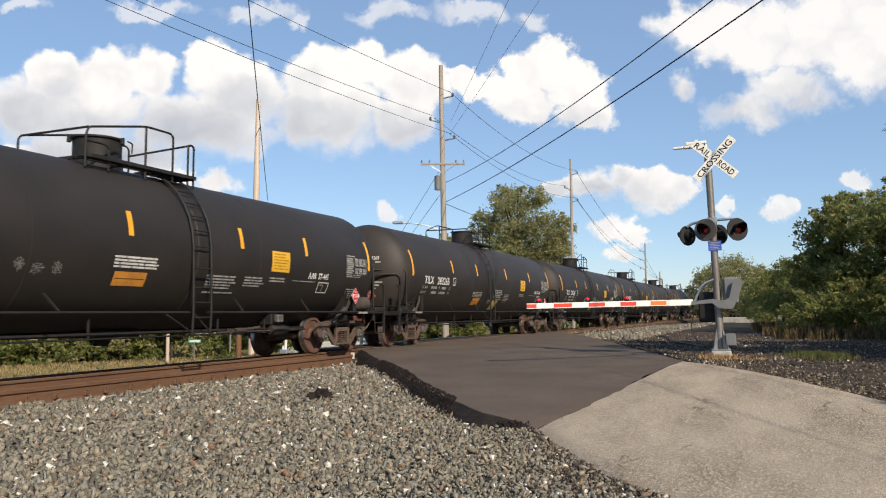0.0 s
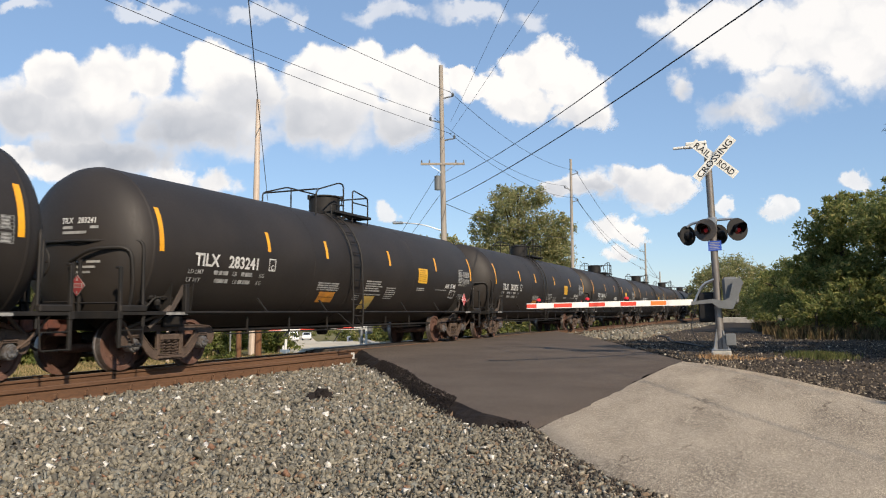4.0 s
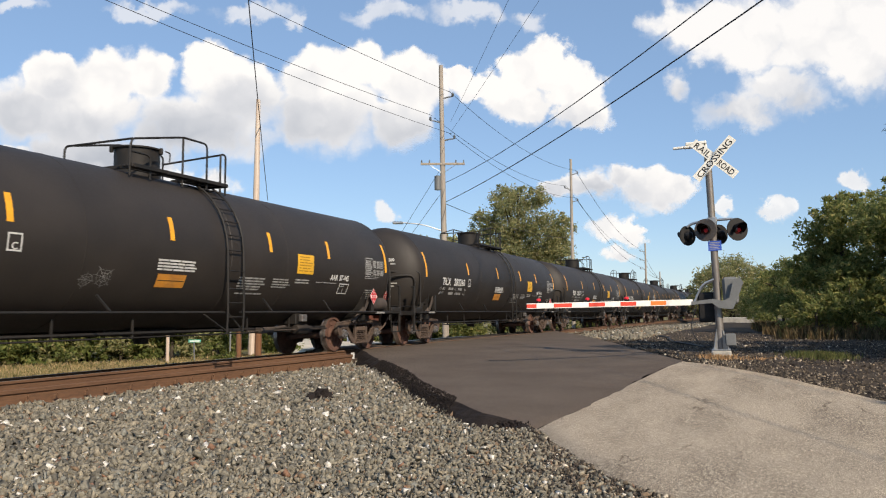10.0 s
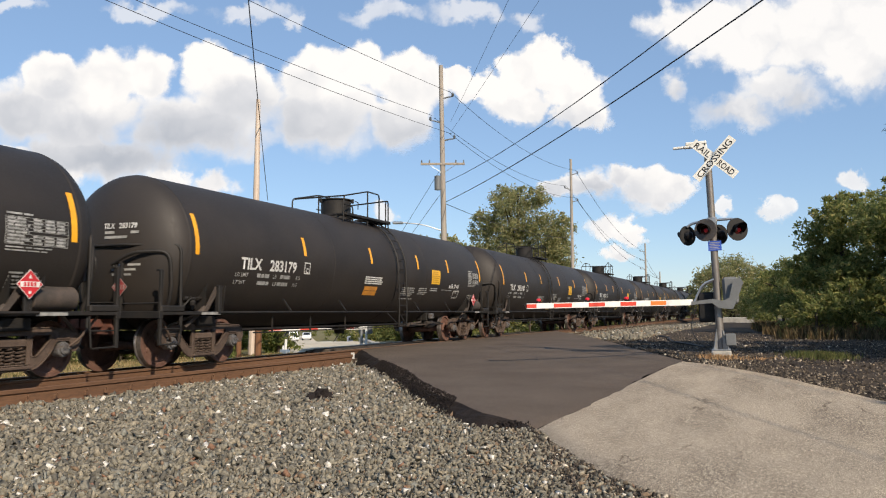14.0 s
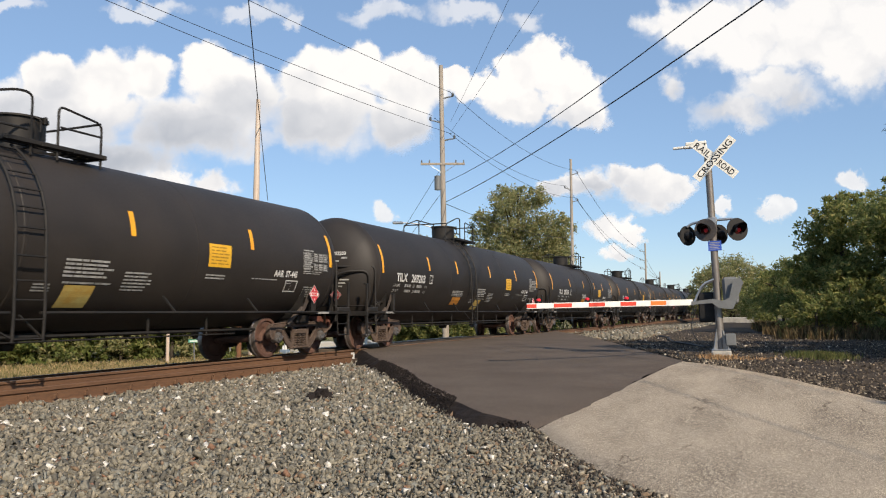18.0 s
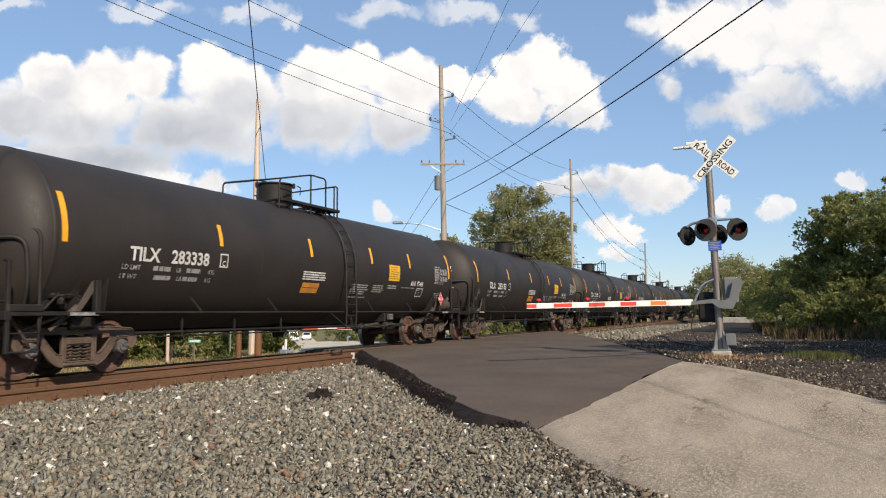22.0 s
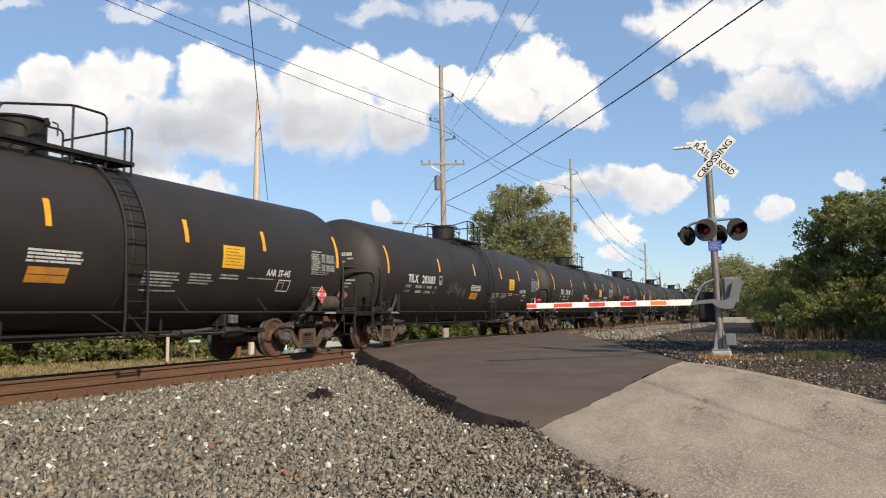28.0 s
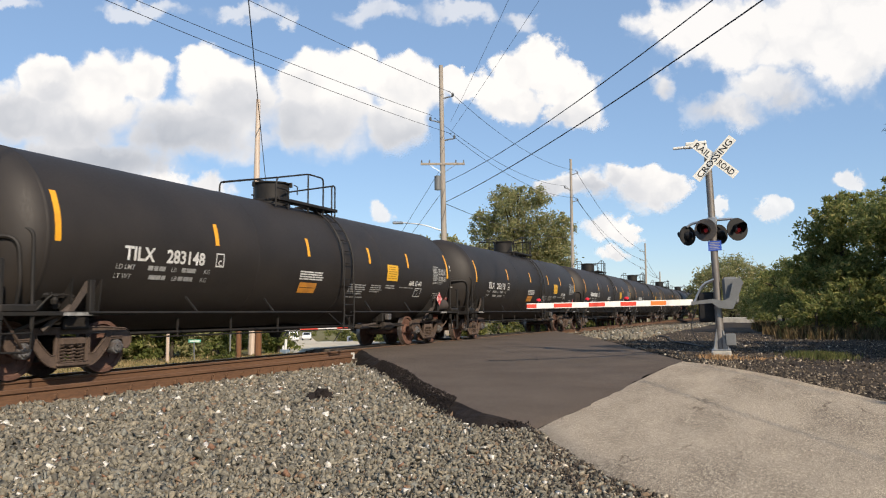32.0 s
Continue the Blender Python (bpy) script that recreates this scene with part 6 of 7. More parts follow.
for k in range(18):
    t = k / 17
    bush(-18.2 - 1.6 * math.sin(k), 42.0 + 58 * t + r.uniform(-1, 1), 1.7, 1.7, r.uniform(2.0, 3.2), 1500, 0.14, LEAF_DARK, 330 + k, "dark shrub along the far side of the track")


WEED = island_mat("faded_weed", [(0.0, (0.085, 0.065, 0.03)), (0.3, (0.14, 0.095, 0.045)), (0.6, (0.20, 0.14, 0.07)), (0.85, (0.065, 0.065, 0.025))], 0.85, 0.2, 3, 0.3)


def grass_patch(name, n, place, height, material, label, seed, width=0.012):
    rng = np.random.default_rng(seed)
    pts = []
    while len(pts) < n:
        q = place(rng)
        if q is not None:
            pts.append((q[0], q[1], ground_z(q[0], q[1]) - 0.02))
    p = np.array(pts)
    a = rng.uniform(0, 2 * np.pi, n)
    h = height * rng.uniform(0.45, 1.3, n)
    lean = rng.normal(0, 0.28, (n, 2)) * h[:, None]
    side = np.stack([np.cos(a), np.sin(a), np.zeros(n)], 1) * width
    mid = p + np.c_[lean * 0.35, h * 0.6]
    tip = p + np.c_[lean, h]
    v = np.stack([p - side, p + side, mid + side * 0.8, tip, mid - side * 0.8], 1).reshape(-1, 3)
    f = np.arange(n * 5).reshape(-1, 5)
    return tagged(new(name, fast_mesh(name, v, f, material)), label, "grass", kind="stuff")


grass_patch("grass", 36000, lambda g: (lambda x, y: (x, y) if x < -14.8 and x > -24.5 + 0.48 * (y - 14.6) and not inside(x, y, FAR_RING) else None)(g.uniform(-26, -14.8), g.uniform(8, 27)), 0.17, GRASS, "dry yellowish grass beyond the track", 1, 0.014)
grass_patch("weeds", 15000, lambda g: (lambda x, y: (x, y) if x > 0.1 + (34 - y) * 0.07 + 0.4 * math.sin(y) else None)(g.uniform(-1.2, 9), g.uniform(29.6, 60)), 0.42, WEED, "tall dry weeds in front of the thicket", 2, 0.022)
grass_patch("grass_tuft", 1500, lambda g: (0.9 + g.normal(0, 0.3), 18.6 + g.normal(0, 0.5)), 0.13, island_mat("green_grass", [(0.0, (0.08, 0.10, 0.03)), (0.4, (0.12, 0.13, 0.04)), (0.75, (0.17, 0.15, 0.06))], 0.8, 0.2, 3, 0.3), "green grass tuft in the cinders", 3, 0.008)
grass_patch("dead_straw", 700, lambda g: (MAST.x + 0.08 + g.normal(0, 0.17), MAST.y - 0.3 + g.normal(0, 0.22)), 0.1, STRAW, "rust-coloured dead straw round the signal base", 4, 0.01)
grass_patch("dead_straw", 160, lambda g: (-0.35 + g.normal(0, 0.3), 17.6 + g.normal(0, 0.25)), 0.06, STRAW, "rust-coloured dead straw in the cinders", 6, 0.01)


# ---- beyond the track: posts, far gate, cars, building, wall block ----


def post(name, x, y, z1, r, material, label, category):
    z = ground_z(x, y) - 0.1
    return single(name, tube(bmesh.new(), [(0, 0, 0), (0, 0, (z1 - z) * 0.5), (0.01, 0, z1 - z)], r, 10), material, label, category, smooth=True, at=pose(x, y, z))


M_BROWNPOST = mat("brown_post", (0.11, 0.06, 0.035), 0.85, 0.0, (0.2, 0.09, 0.04), 3, 40, 0.4, stretch=(4, 4, 0.2))
post("wooden_post", -19.0, 20.3, 1.15, 0.058, M_PALEPOLE, "short pale wooden post in the grass", "post")
post("steel_post", -18.05, 22.4, 1.1, 0.035, M_GALV, "thin grey steel post", "post")
post("wooden_post", -17.75, 22.5, 2.4, 0.1, M_BROWNPOST, "dark brown weathered wooden post", "post")
post("wooden_post", -17.5, 23.3, 2.4, 0.13, M_BROWNPOST, "thick reddish brown wooden post", "post")
sign = thing("street_sign", "small green street name sign on a thin steel post", "street sign", at=pose(-18.35, 20.9, ground_z(-18.35, 20.9) - 0.05, 0, 0, 48))
part("sign_post", tube(bmesh.new(), [(0, 0, 0), (-0.03, 0, 0.82)], 0.024, 8), M_GALV, sign, smooth=True)
part("sign_plate", box(bmesh.new(), -0.22, 0.2, -0.01, 0.01, 0.80, 0.90, bevel=0.004), mat("sign_green", (0.10, 0.42, 0.30), 0.5, bump=0.0), sign, "pale green name plate")
part("name_bar", box(bmesh.new(), -0.17, 0.15, -0.014, -0.011, 0.83, 0.87), M_WHITE, sign, "white bar of print")

far_sig = thing("crossing_signal", "far crossing signal with a pale post and lowered gate", "crossing signal", at=pose(-16.3, 28.9, ground_z(-16.3, 28.9)))
part("mast", tube(bmesh.new(), [(0, 0, -0.1), (0, 0, 4.6)], 0.065, 12), M_GALV, far_sig, smooth=True)
part("mast", box(bmesh.new(), 0.2, 0.28, -0.04, 0.04, -0.05, 1.2, bevel=0.015), M_WHITE, far_sig, "pale square gate stand")
part("gate_machine", box(bmesh.new(), -0.2, 0.35, 0.08, 0.4, 0.75, 1.35, bevel=0.04), M_GREYBOX, far_sig)
for x in (-0.5, 0.5):
    part("signal_disc", lathe(bmesh.new(), [(-0.01, 0.0), (-0.01, 0.24), (0.01, 0.24), (0.12, 0.1), (0.12, 0.0)], "y", 20, (x, 0, 2.9)), M_HOOD, far_sig, smooth=True)
part("light_arm", tube(bmesh.new(), [(-0.5, 0, 3.1), (0.5, 0, 3.1)], 0.03, 6), M_GALV, far_sig)
for a, words in ((-45, ""), (45, "")):
    b = box(bmesh.new(), -0.61, 0.61, -0.004, 0.004, -0.115, 0.115)
    bmesh.ops.transform(b, matrix=pose(0, 0.08 + 0.0002 * a, 4.3, 0, a, 0), verts=b.verts)
    part("crossbuck_blade", b, M_SIGN, far_sig)
striped_gate((-16.12, 28.92), (-19.3, 26.4), 0.36, 0.32, [(0.0, 0.12, "w"), (0.12, 0.3, "r"), (0.3, 0.5, "w"), (0.5, 0.68, "r"), (0.68, 0.88, "w"), (0.88, 1.0, "r")], "", (0.1, 0.5, 0.95))
# blue and white barrel post by the far road
drum = thing("utility_box", "small blue-grey utility box with a white marker tube", "utility box", at=pose(-18.0, 25.7, ground_z(-18.0, 25.7)))
part("pedestal", box(bmesh.new(), -0.17, 0.17, -0.13, 0.13, -0.05, 0.27, bevel=0.03), mat("faded_blue", (0.2, 0.27, 0.36), 0.6), drum)
part("marker", tube(bmesh.new(), [(0.03, 0, 0.25), (0.06, 0, 0.68)], 0.055, 10), M_WHITE, drum, "white marker tube", smooth=True)
part("marker", tube(bmesh.new(), [(-0.08, 0, 0.25), (-0.06, 0, 0.42)], 0.04, 10), M_WHITE, drum, "white marker tube", smooth=True)
# kerb along the far road
bm = bmesh.new()
ks = [along(FAR_RIGHT, t) for t in [0.16 + 0.03 * k for k in range(12)]]
for (ax, ay), (bx, by) in zip(ks, ks[1:]):
    d = Vector((bx - ax, by - ay, 0))
    m = Matrix.Translation((ax, ay, ground_z(ax, ay) + 0.02)) @ d.to_track_quat("X", "Z").to_matrix().to_4x4()
    box(bm, 0, d.length, -0.3, 0.0, -0.1, 0.16, m, bevel=0.02)
tagged(new("kerb", link_mesh("kerb", bm, M_CONCRETE)), "pale concrete kerb along the far road", "kerb", kind="structure")

M_CARWHITE = mat("white_car_paint", (0.78, 0.78, 0.78), 0.25, 0.0, (0.72, 0.72, 0.72), 2, 40, 0.0, grain=0.03)
M_GLASS = mat("dark_car_glass", (0.02, 0.025, 0.03), 0.1, bump=0.0)
M_TYRE = mat("tyre_rubber", (0.02, 0.02, 0.02), 0.85)


def build_vehicle(x, y, turn, material, label, tall=1.0):
    v = thing("parked_car", label, "car", "parked cars", at=pose(x, y, -0.3 + ground_z(x, y) + 0.3, 0, 0, turn))
    bm = bmesh.new()
    prof = [(-2.2, 0.35), (2.2, 0.35), (2.25, 0.7), (2.1, 0.92), (1.1, 1.0), (0.5, 1.45 * tall), (-1.2, 1.5 * tall), (-2.0, 1.05), (-2.25, 0.95)]
    plate(bm, prof, 1.7, Matrix.Translation((0, 0.85, 0)) @ Matrix.Rotation(math.pi / 2, 4, "X"))
    bmesh.ops.bevel(bm, geom=bm.edges[:], offset=0.07, segments=2, affect="EDGES")
    part("body", bm, material, v, smooth=True)
    part("windscreen", plate(bmesh.new(), [(-0.66, 0), (0.66, 0), (0.58, 0.55 * tall), (-0.58, 0.55 * tall)], 0.02, pose(1.12, 0, 1.02, 90, 0, 90) @ pose(0, 0, 0, -50 + 12 * tall, 0, 0)), M_GLASS, v, "dark windscreen")
    for s in (-1, 1):
        part("side_window", box(bmesh.new(), -1.3, 0.4, s * 0.86 - 0.01, s * 0.86 + 0.01, 1.05, 1.36 * tall, bevel=0.01), M_GLASS, v)
        part("headlight", box(bmesh.new(), 2.14, 2.26, s * 0.6 - 0.16, s * 0.6 + 0.16, 0.66, 0.8, bevel=0.02), M_WHITE, v)
        for q in (-1.35, 1.4):
            w = part("wheel", lathe(bmesh.new(), [(-0.1, 0.0), (-0.1, 0.3), (-0.06, 0.33), (0.06, 0.33), (0.1, 0.3), (0.1, 0.0)], "y", 18, (q, s * 0.78, 0.33)), M_TYRE, v, smooth=True)
            part("rim", lathe(bmesh.new(), [(-0.11, 0.0), (-0.11, 0.2), (0.11, 0.2), (0.11, 0.0)], "y", 14, (q, s * 0.785, 0.33)), M_GALV, w, smooth=True)
    return v


FARWAY = Vector((-0.574, 0.819))


def on_far(d, side):
    """A place d metres out along the far road, side metres to its right."""
    c = Vector((-20.0, 30.5)) + FARWAY * d + Vector((0.819, 0.574)) * side
    return c.x, c.y


for d, side, turn, tall, label in ((112, 0.5, -52, 1.25, "white parked van at the end of the far road"), (118, 3.2, -58, 1.0, "white parked car near the trees"), (74, 8.5, -60, 1.05, "silver parked car near the kerb")):
    x, y = on_far(d, side)
    build_vehicle(x, y, turn, M_CARWHITE if side < 4 else mat("silver_car_paint", (0.45, 0.46, 0.48), 0.3, 0.5, bump=0.0), label, tall)


def low_building(d, side, turn, half, deep, high, label):
    x, y = on_far(d, side)
    shop = thing("low_building", label, "building", "low buildings", at=pose(x, y, ground_z(x, y), 0, 0, turn))
    part("wall", box(bmesh.new(), -half, half, -deep, deep, -0.1, high, bevel=0.02), M_SIDING, shop)
    part("roof", box(bmesh.new(), -half - 0.6, half + 0.6, -deep - 1.6, deep + 0.6, high, high + 0.4, bevel=0.05), M_WHITE, shop, "white canopy roof")
    n = max(2, int(half * 0.8))
    for k in range(n):
        q = -half + half * 2 * (k + 0.5) / n
        w = part("window", box(bmesh.new(), q - 0.75, q + 0.75, -deep - 0.03, -deep + 0.05, 0.4, high - 0.5), M_GLASS, shop)
        part("window_frame", box(bmesh.new(), q - 0.85, q + 0.85, -deep - 0.06, -deep - 0.03, high - 0.5, high - 0.38), M_WHITE, w)
    for k in range(4):
        q = -half + half * 2 * k / 3
        part("canopy_post", tube(bmesh.new(), [(q, -deep - 1.3, 0), (q, -deep - 1.3, high)], 0.08, 8), M_WHITE, shop, smooth=True)


M_SIDING = mat("weathered_siding", (0.07, 0.06, 0.05), 0.8, 0.0, (0.045, 0.04, 0.034), 1.0, 20)
low_building(128, -6.0, 35, 7.0, 3.0, 2.3, "long low building with a white canopy roof")
low_building(78, -10.5, 35, 4.5, 3.0, 2.6, "low building with a white flat roof among shrubs")
for d, side, h in ((18, 7.2, 1.6), (26, 7.8, 2.0), (36, 8.4, 2.6), (48, 8.0, 3.0), (60, 9.5, 3.6), (126, 4.0, 7.0), (110, 9.0, 6.5), (130, -2.0, 7.5), (100, 14.0, 6.5), (50, -7.5, 2.6), (34, -6.5, 1.8), (64, -9.0, 3.4), (84, -8.0, 5.0), (98, -6.5, 6.0), (88, 9.5, 5.5), (74, 11.5, 5.5)):
    x, y = on_far(d, side)
    bush(x, y, 1.6 + 0.3 * h, 1.5, h, 3000, 0.15, LEAF_DARK, 400 + d, "dark green shrub along the far road")
for k, (x, y, h) in enumerate(((-22.2, 48.0, 3.6), (-21.2, 44.5, 3.2), (-20.0, 42.5, 2.9), (-19.2, 40.8, 2.6), (-20.4, 49.0, 3.8), (-23.8, 53.0, 4.2), (-18.9, 44.5, 3.0))):
    bush(x, y, 1.5, 1.4, h, 4200, 0.12, LEAF_DARK, 560 + k, "dark green dense shrub between far road and track")
# concrete blocks far along the track
for x, y, w in ((-3.6, 82.0, 1.5), (-2.0, 80.5, 1.3)):
    b = box(bmesh.new(), -w, w, -0.4, 0.4, -0.1, 0.5, bevel=0.05)
    single("concrete_block", b, M_CONCRETE, "pale concrete block at the trackside", "block", "concrete blocks", at=pose(x, y, ground_z(x, y), 0, 0, -8))
# old cable lying on the cinders
pts = [(-4.2 + 0.35 * k + 0.12 * math.sin(k * 1.3), 31.0 - 1.35 * k + 0.3 * math.sin(k), 0) for k in range(8)]
pts = [(x, y, ground_z(x, y) + 0.05) for x, y, _ in pts]
single("old_cable", tube(bmesh.new(), arc(pts, 0.4, 3), 0.03, 6), M_WIRE, "dark old cable lying on the cinders", "cable", smooth=True)

# ---- clouds: far sheets behind everything, drifting slowly ----
CLOUD_AT = 3300.0
UNIT = CLOUD_AT / 1346.2 * 100


def cloud_material(name, puffs, base, top, seed, soft_edge=0.42, thin=1.0, shade=0.55, ruffle=0.75, bright=1.0, full=0.0):
    """Puffs: (x, y, rx, ry) in the sheet's own units; base and top: heights of the grey underside and the white crest."""
    m = bpy.data.materials.new(name)
    m.use_nodes = True
    n, l = m.node_tree.nodes, m.node_tree.links
    n.remove(n["Principled BSDF"])
    tc = n.new("ShaderNodeTexCoord")

    def math_node(op, a, b=None, c=None):
        x = n.new("ShaderNodeMath")
        x.operation = op
        for s, v in zip(x.inputs, (a, b, c)):
            if v is None:
                continue
            if hasattr(v, "links"):
                l.new(v, s)
            else:
                s.default_value = v
        return x.outputs[0]

    def vec(op, a, b):
        x = n.new("ShaderNodeVectorMath")
        x.operation = op
        for s, v in zip(x.inputs, (a, b)):
            if hasattr(v, "links"):
                l.new(v, s)
            else:
                s.default_value = v
        return x.outputs["Value" if op in ("LENGTH", "DOT_PRODUCT") else "Vector"]

    def fbm(scale, detail, rough, off):
        t = n.new("ShaderNodeTexNoise")
        t.inputs["Scale"].default_value, t.inputs["Detail"].default_value, t.inputs["Roughness"].default_value = scale, detail, rough
        l.new(vec("ADD", tc.outputs["Object"], (off, off * 0.7, seed * 3.3)), t.inputs["Vector"])
        return t

    def smooth(v, lo, hi, a=0.0, b=1.0):
        r = n.new("ShaderNodeMapRange")
        r.interpolation_type = "SMOOTHSTEP"
        for k, q in (("From Min", lo), ("From Max", hi), ("To Min", a), ("To Max", b)):
            r.inputs[k].default_value = q
        l.new(v, r.inputs["Value"])
        return r.outputs[0]

    warp = fbm(1.3, 7.0, 0.6, 0.0)
    p = vec("ADD", tc.outputs["Object"], vec("MULTIPLY", vec("SUBTRACT", warp.outputs["Color"], (0.5, 0.5, 0.5)), (ruffle * 1.6, ruffle * 1.3, 0)))
    dens = None
    for x, y, rx, ry in puffs:
        e = math_node("SUBTRACT", 1.0, vec("LENGTH", vec("MULTIPLY", vec("SUBTRACT", p, (x, y, 0)), (1 / rx, 1 / ry, 0)), (0, 0, 0)))
        dens = e if dens is None else math_node("SMOOTH_MAX", dens, e, 0.12)
    rough = fbm(2.2, 9.0, 0.62, 5.0).outputs[0]

    def billow(scale, off):
        """Round swellings, as on a cauliflower."""
        t = n.new("ShaderNodeTexVoronoi")
        t.feature = "SMOOTH_F1"
        t.inputs["Scale"].default_value, t.inputs["Smoothness"].default_value = scale, 0.35
        l.new(vec("ADD", p, (off, -off, seed * 1.7)), t.inputs["Vector"])
        return math_node("SUBTRACT", 0.46, t.outputs["Distance"])
    swell, knob, knobs = billow(1.15, 2.0), billow(2.6, 4.0), billow(6.0, 7.0)
    lumps = math_node("ADD", math_node("MULTIPLY", swell, 0.5), math_node("ADD", math_node("MULTIPLY", knob, 0.3), math_node("MULTIPLY", knobs, 0.12)))
    lumps = math_node("SUBTRACT", lumps, 0.09 - full)
    sep = n.new("ShaderNodeSeparateXYZ")
    l.new(p, sep.inputs[0])
    height = math_node("ADD", sep.outputs[1], math_node("MULTIPLY", math_node("SUBTRACT", fbm(0.6, 3.0, 0.5, 9.0).outputs[0], 0.5), (top - base) * 1.7))
    h = smooth(height, base - 0.3, top)
    dens = math_node("ADD", dens, math_node("ADD", lumps, math_node("MULTIPLY", math_node("SUBTRACT", rough, 0.5), 0.34)))
    # crisp crests, soft undersides
    edge = math_node("MULTIPLY_ADD", h, -0.5 * soft_edge, soft_edge)
    cover = n.new("ShaderNodeMapRange")
    cover.interpolation_type = "SMOOTHSTEP"
    l.new(dens, cover.inputs["Value"])
    l.new(edge, cover.inputs["From Max"])
    alpha = math_node("MULTIPLY", cover.outputs[0], thin)
    core = smooth(dens, 0.15, 0.75)
    low = math_node("SUBTRACT", 1.0, h)
    grey = math_node("ADD", math_node("MULTIPLY", core, math_node("MULTIPLY_ADD", low, 0.62, 0.10)), math_node("MULTIPLY", low, 0.42))
    lit = math_node("MULTIPLY_ADD", grey, -shade, bright)
    # each swelling is brightest on its upper, sunward side
    lit = math_node("ADD", lit, math_node("MULTIPLY", lumps, 0.62))
    rim = smooth(dens, 0.05, 0.4, 1.0, 0.0)
    lit = math_node("MAXIMUM", lit, math_node("MULTIPLY", rim, 0.76))
    cr = n.new("ShaderNodeValToRGB")
    els = cr.color_ramp.elements
    els[0].position, els[0].color = 0.15, (0.46, 0.50, 0.565, 1)
    els[1].position, els[1].color = 0.96, (1.0, 0.985, 0.96, 1)
    mid = els.new(0.66)
    mid.color = (0.74, 0.755, 0.785, 1)
    l.new(lit, cr.inputs[0])
    em, tr, ms = n.new("ShaderNodeEmission"), n.new("ShaderNodeBsdfTransparent"), n.new("ShaderNodeMixShader")
    em.inputs[1].default_value = 0.95
    l.new(cr.outputs[0], em.inputs[0])
    l.new(alpha, ms.inputs[0])
    l.new(tr.outputs[0], ms.inputs[1])
    l.new(em.outputs[0], ms.inputs[2])
    l.new(ms.outputs[0], n["Material Output"].inputs[0])
    return m


CLOUDS = []


def cloud(puffs, base, top, seed, drift, label, **kw):
    """Puffs in sheet units, a hundredth of which is one part in 1346 of the distance; x to the right, y up from the axis of view."""
    x0, x1 = min(p[0] - p[2] for p in puffs) - 0.9, max(p[0] + p[2] for p in puffs) + 0.9
    y0, y1 = min(p[1] - p[3] for p in puffs) - 0.7, max(p[1] + p[3] for p in puffs) + 0.7
    bm = bmesh.new()
    bm.faces.new([bm.verts.new(q) for q in ((x0, y0, 0), (x1, y0, 0), (x1, y1, 0), (x0, y1, 0))])
    me = link_mesh("cloud", bm, cloud_material("cloud_white", puffs, base, top, seed, **kw))
    ob = tagged(new("cloud", me), label, "cloud", "fair-weather clouds", "structure")
    ob.scale = (UNIT, UNIT, UNIT)
    CLOUDS.append((ob, drift, 12.0 * len(CLOUDS)))


def sheet_pose(right, up, back):
    return VIEW @ Matrix.Translation((right * UNIT, up * UNIT, -CLOUD_AT - back))


def px(*p):
    return [((x - 784) / 100, (441 - y) / 100, rx / 100, ry / 100) for x, y, rx, ry in p]


cloud(px((105, 140, 75, 62), (195, 130, 85, 58), (265, 130, 50, 50), (45, 195, 85, 75), (150, 205, 140, 85), (375, 105, 52, 42), (430, 170, 120, 80), (560, 135, 95, 58), (640, 115, 60, 45), (730, 145, 85, 60), (700, 215, 75, 62), (580, 205, 150, 75), (340, 225, 170, 70), (180, 275, 220, 45)), 1.95, 3.5, 1, (-0.12, -0.08), "large white cumulus cloud with a grey underside", shade=0.66, ruffle=0.5, soft_edge=0.55, bright=1.04, full=0.15)
cloud(px((130, 300, 120, 28), (300, 308, 60, 20), (385, 325, 70, 26), (20, 285, 60, 40)), 0.9, 1.7, 8, (-0.12, -0.06), "low white band of cloud", shade=0.25, soft_edge=0.8, full=0.1)
cloud(px((985, 100, 52, 42), (960, 130, 88, 58), (1020, 155, 88, 60), (930, 185, 92, 45), (1030, 200, 75, 35), (860, 150, 50, 34), (820, 130, 30, 22)), 2.1, 3.3, 2, (-0.2, 0.0), "white cumulus cloud", shade=0.45, soft_edge=0.6, bright=1.02, full=0.07)
cloud(px((1330, 60, 150, 80), (1470, 60, 170, 90), (1560, 90, 120, 90), (1250, 40, 100, 60), (1400, 150, 100, 50), (1330, 190, 100, 36), (1440, 175, 70, 40), (1215, 150, 40, 40), (1560, 10, 200, 60)), 2.2, 3.6, 3, (-0.36, 0.02), "broad bright cloud", shade=0.42, soft_edge=0.95, thin=0.95, bright=0.95, full=0.16)
cloud(px((1150, 325, 72, 48), (1190, 345, 55, 38), (1050, 335, 85, 30), (1100, 315, 40, 28), (1000, 335, 40, 22)), 0.6, 1.6, 4, (-0.12, 0.02), "small white cumulus cloud", shade=0.62, soft_edge=0.6, full=0.06)
cloud(px((1090, 405, 55, 26), (1130, 412, 36, 26), (1105, 448, 42, 19)), -0.3, 0.6, 7, (-0.12, 0.02), "small white puff of cloud", shade=0.4, soft_edge=0.7)
cloud(px((690, 15, 90, 24), (830, 10, 100, 27), (950, 25, 50, 24), (440, 15, 90, 24), (250, 5, 90, 22), (30, 5, 60, 16), (520, 30, 25, 14)), 3.8, 4.5, 5, (-0.2, 0.0), "thin torn cloud", shade=0.2, thin=0.6, soft_edge=1.1, full=0.12)
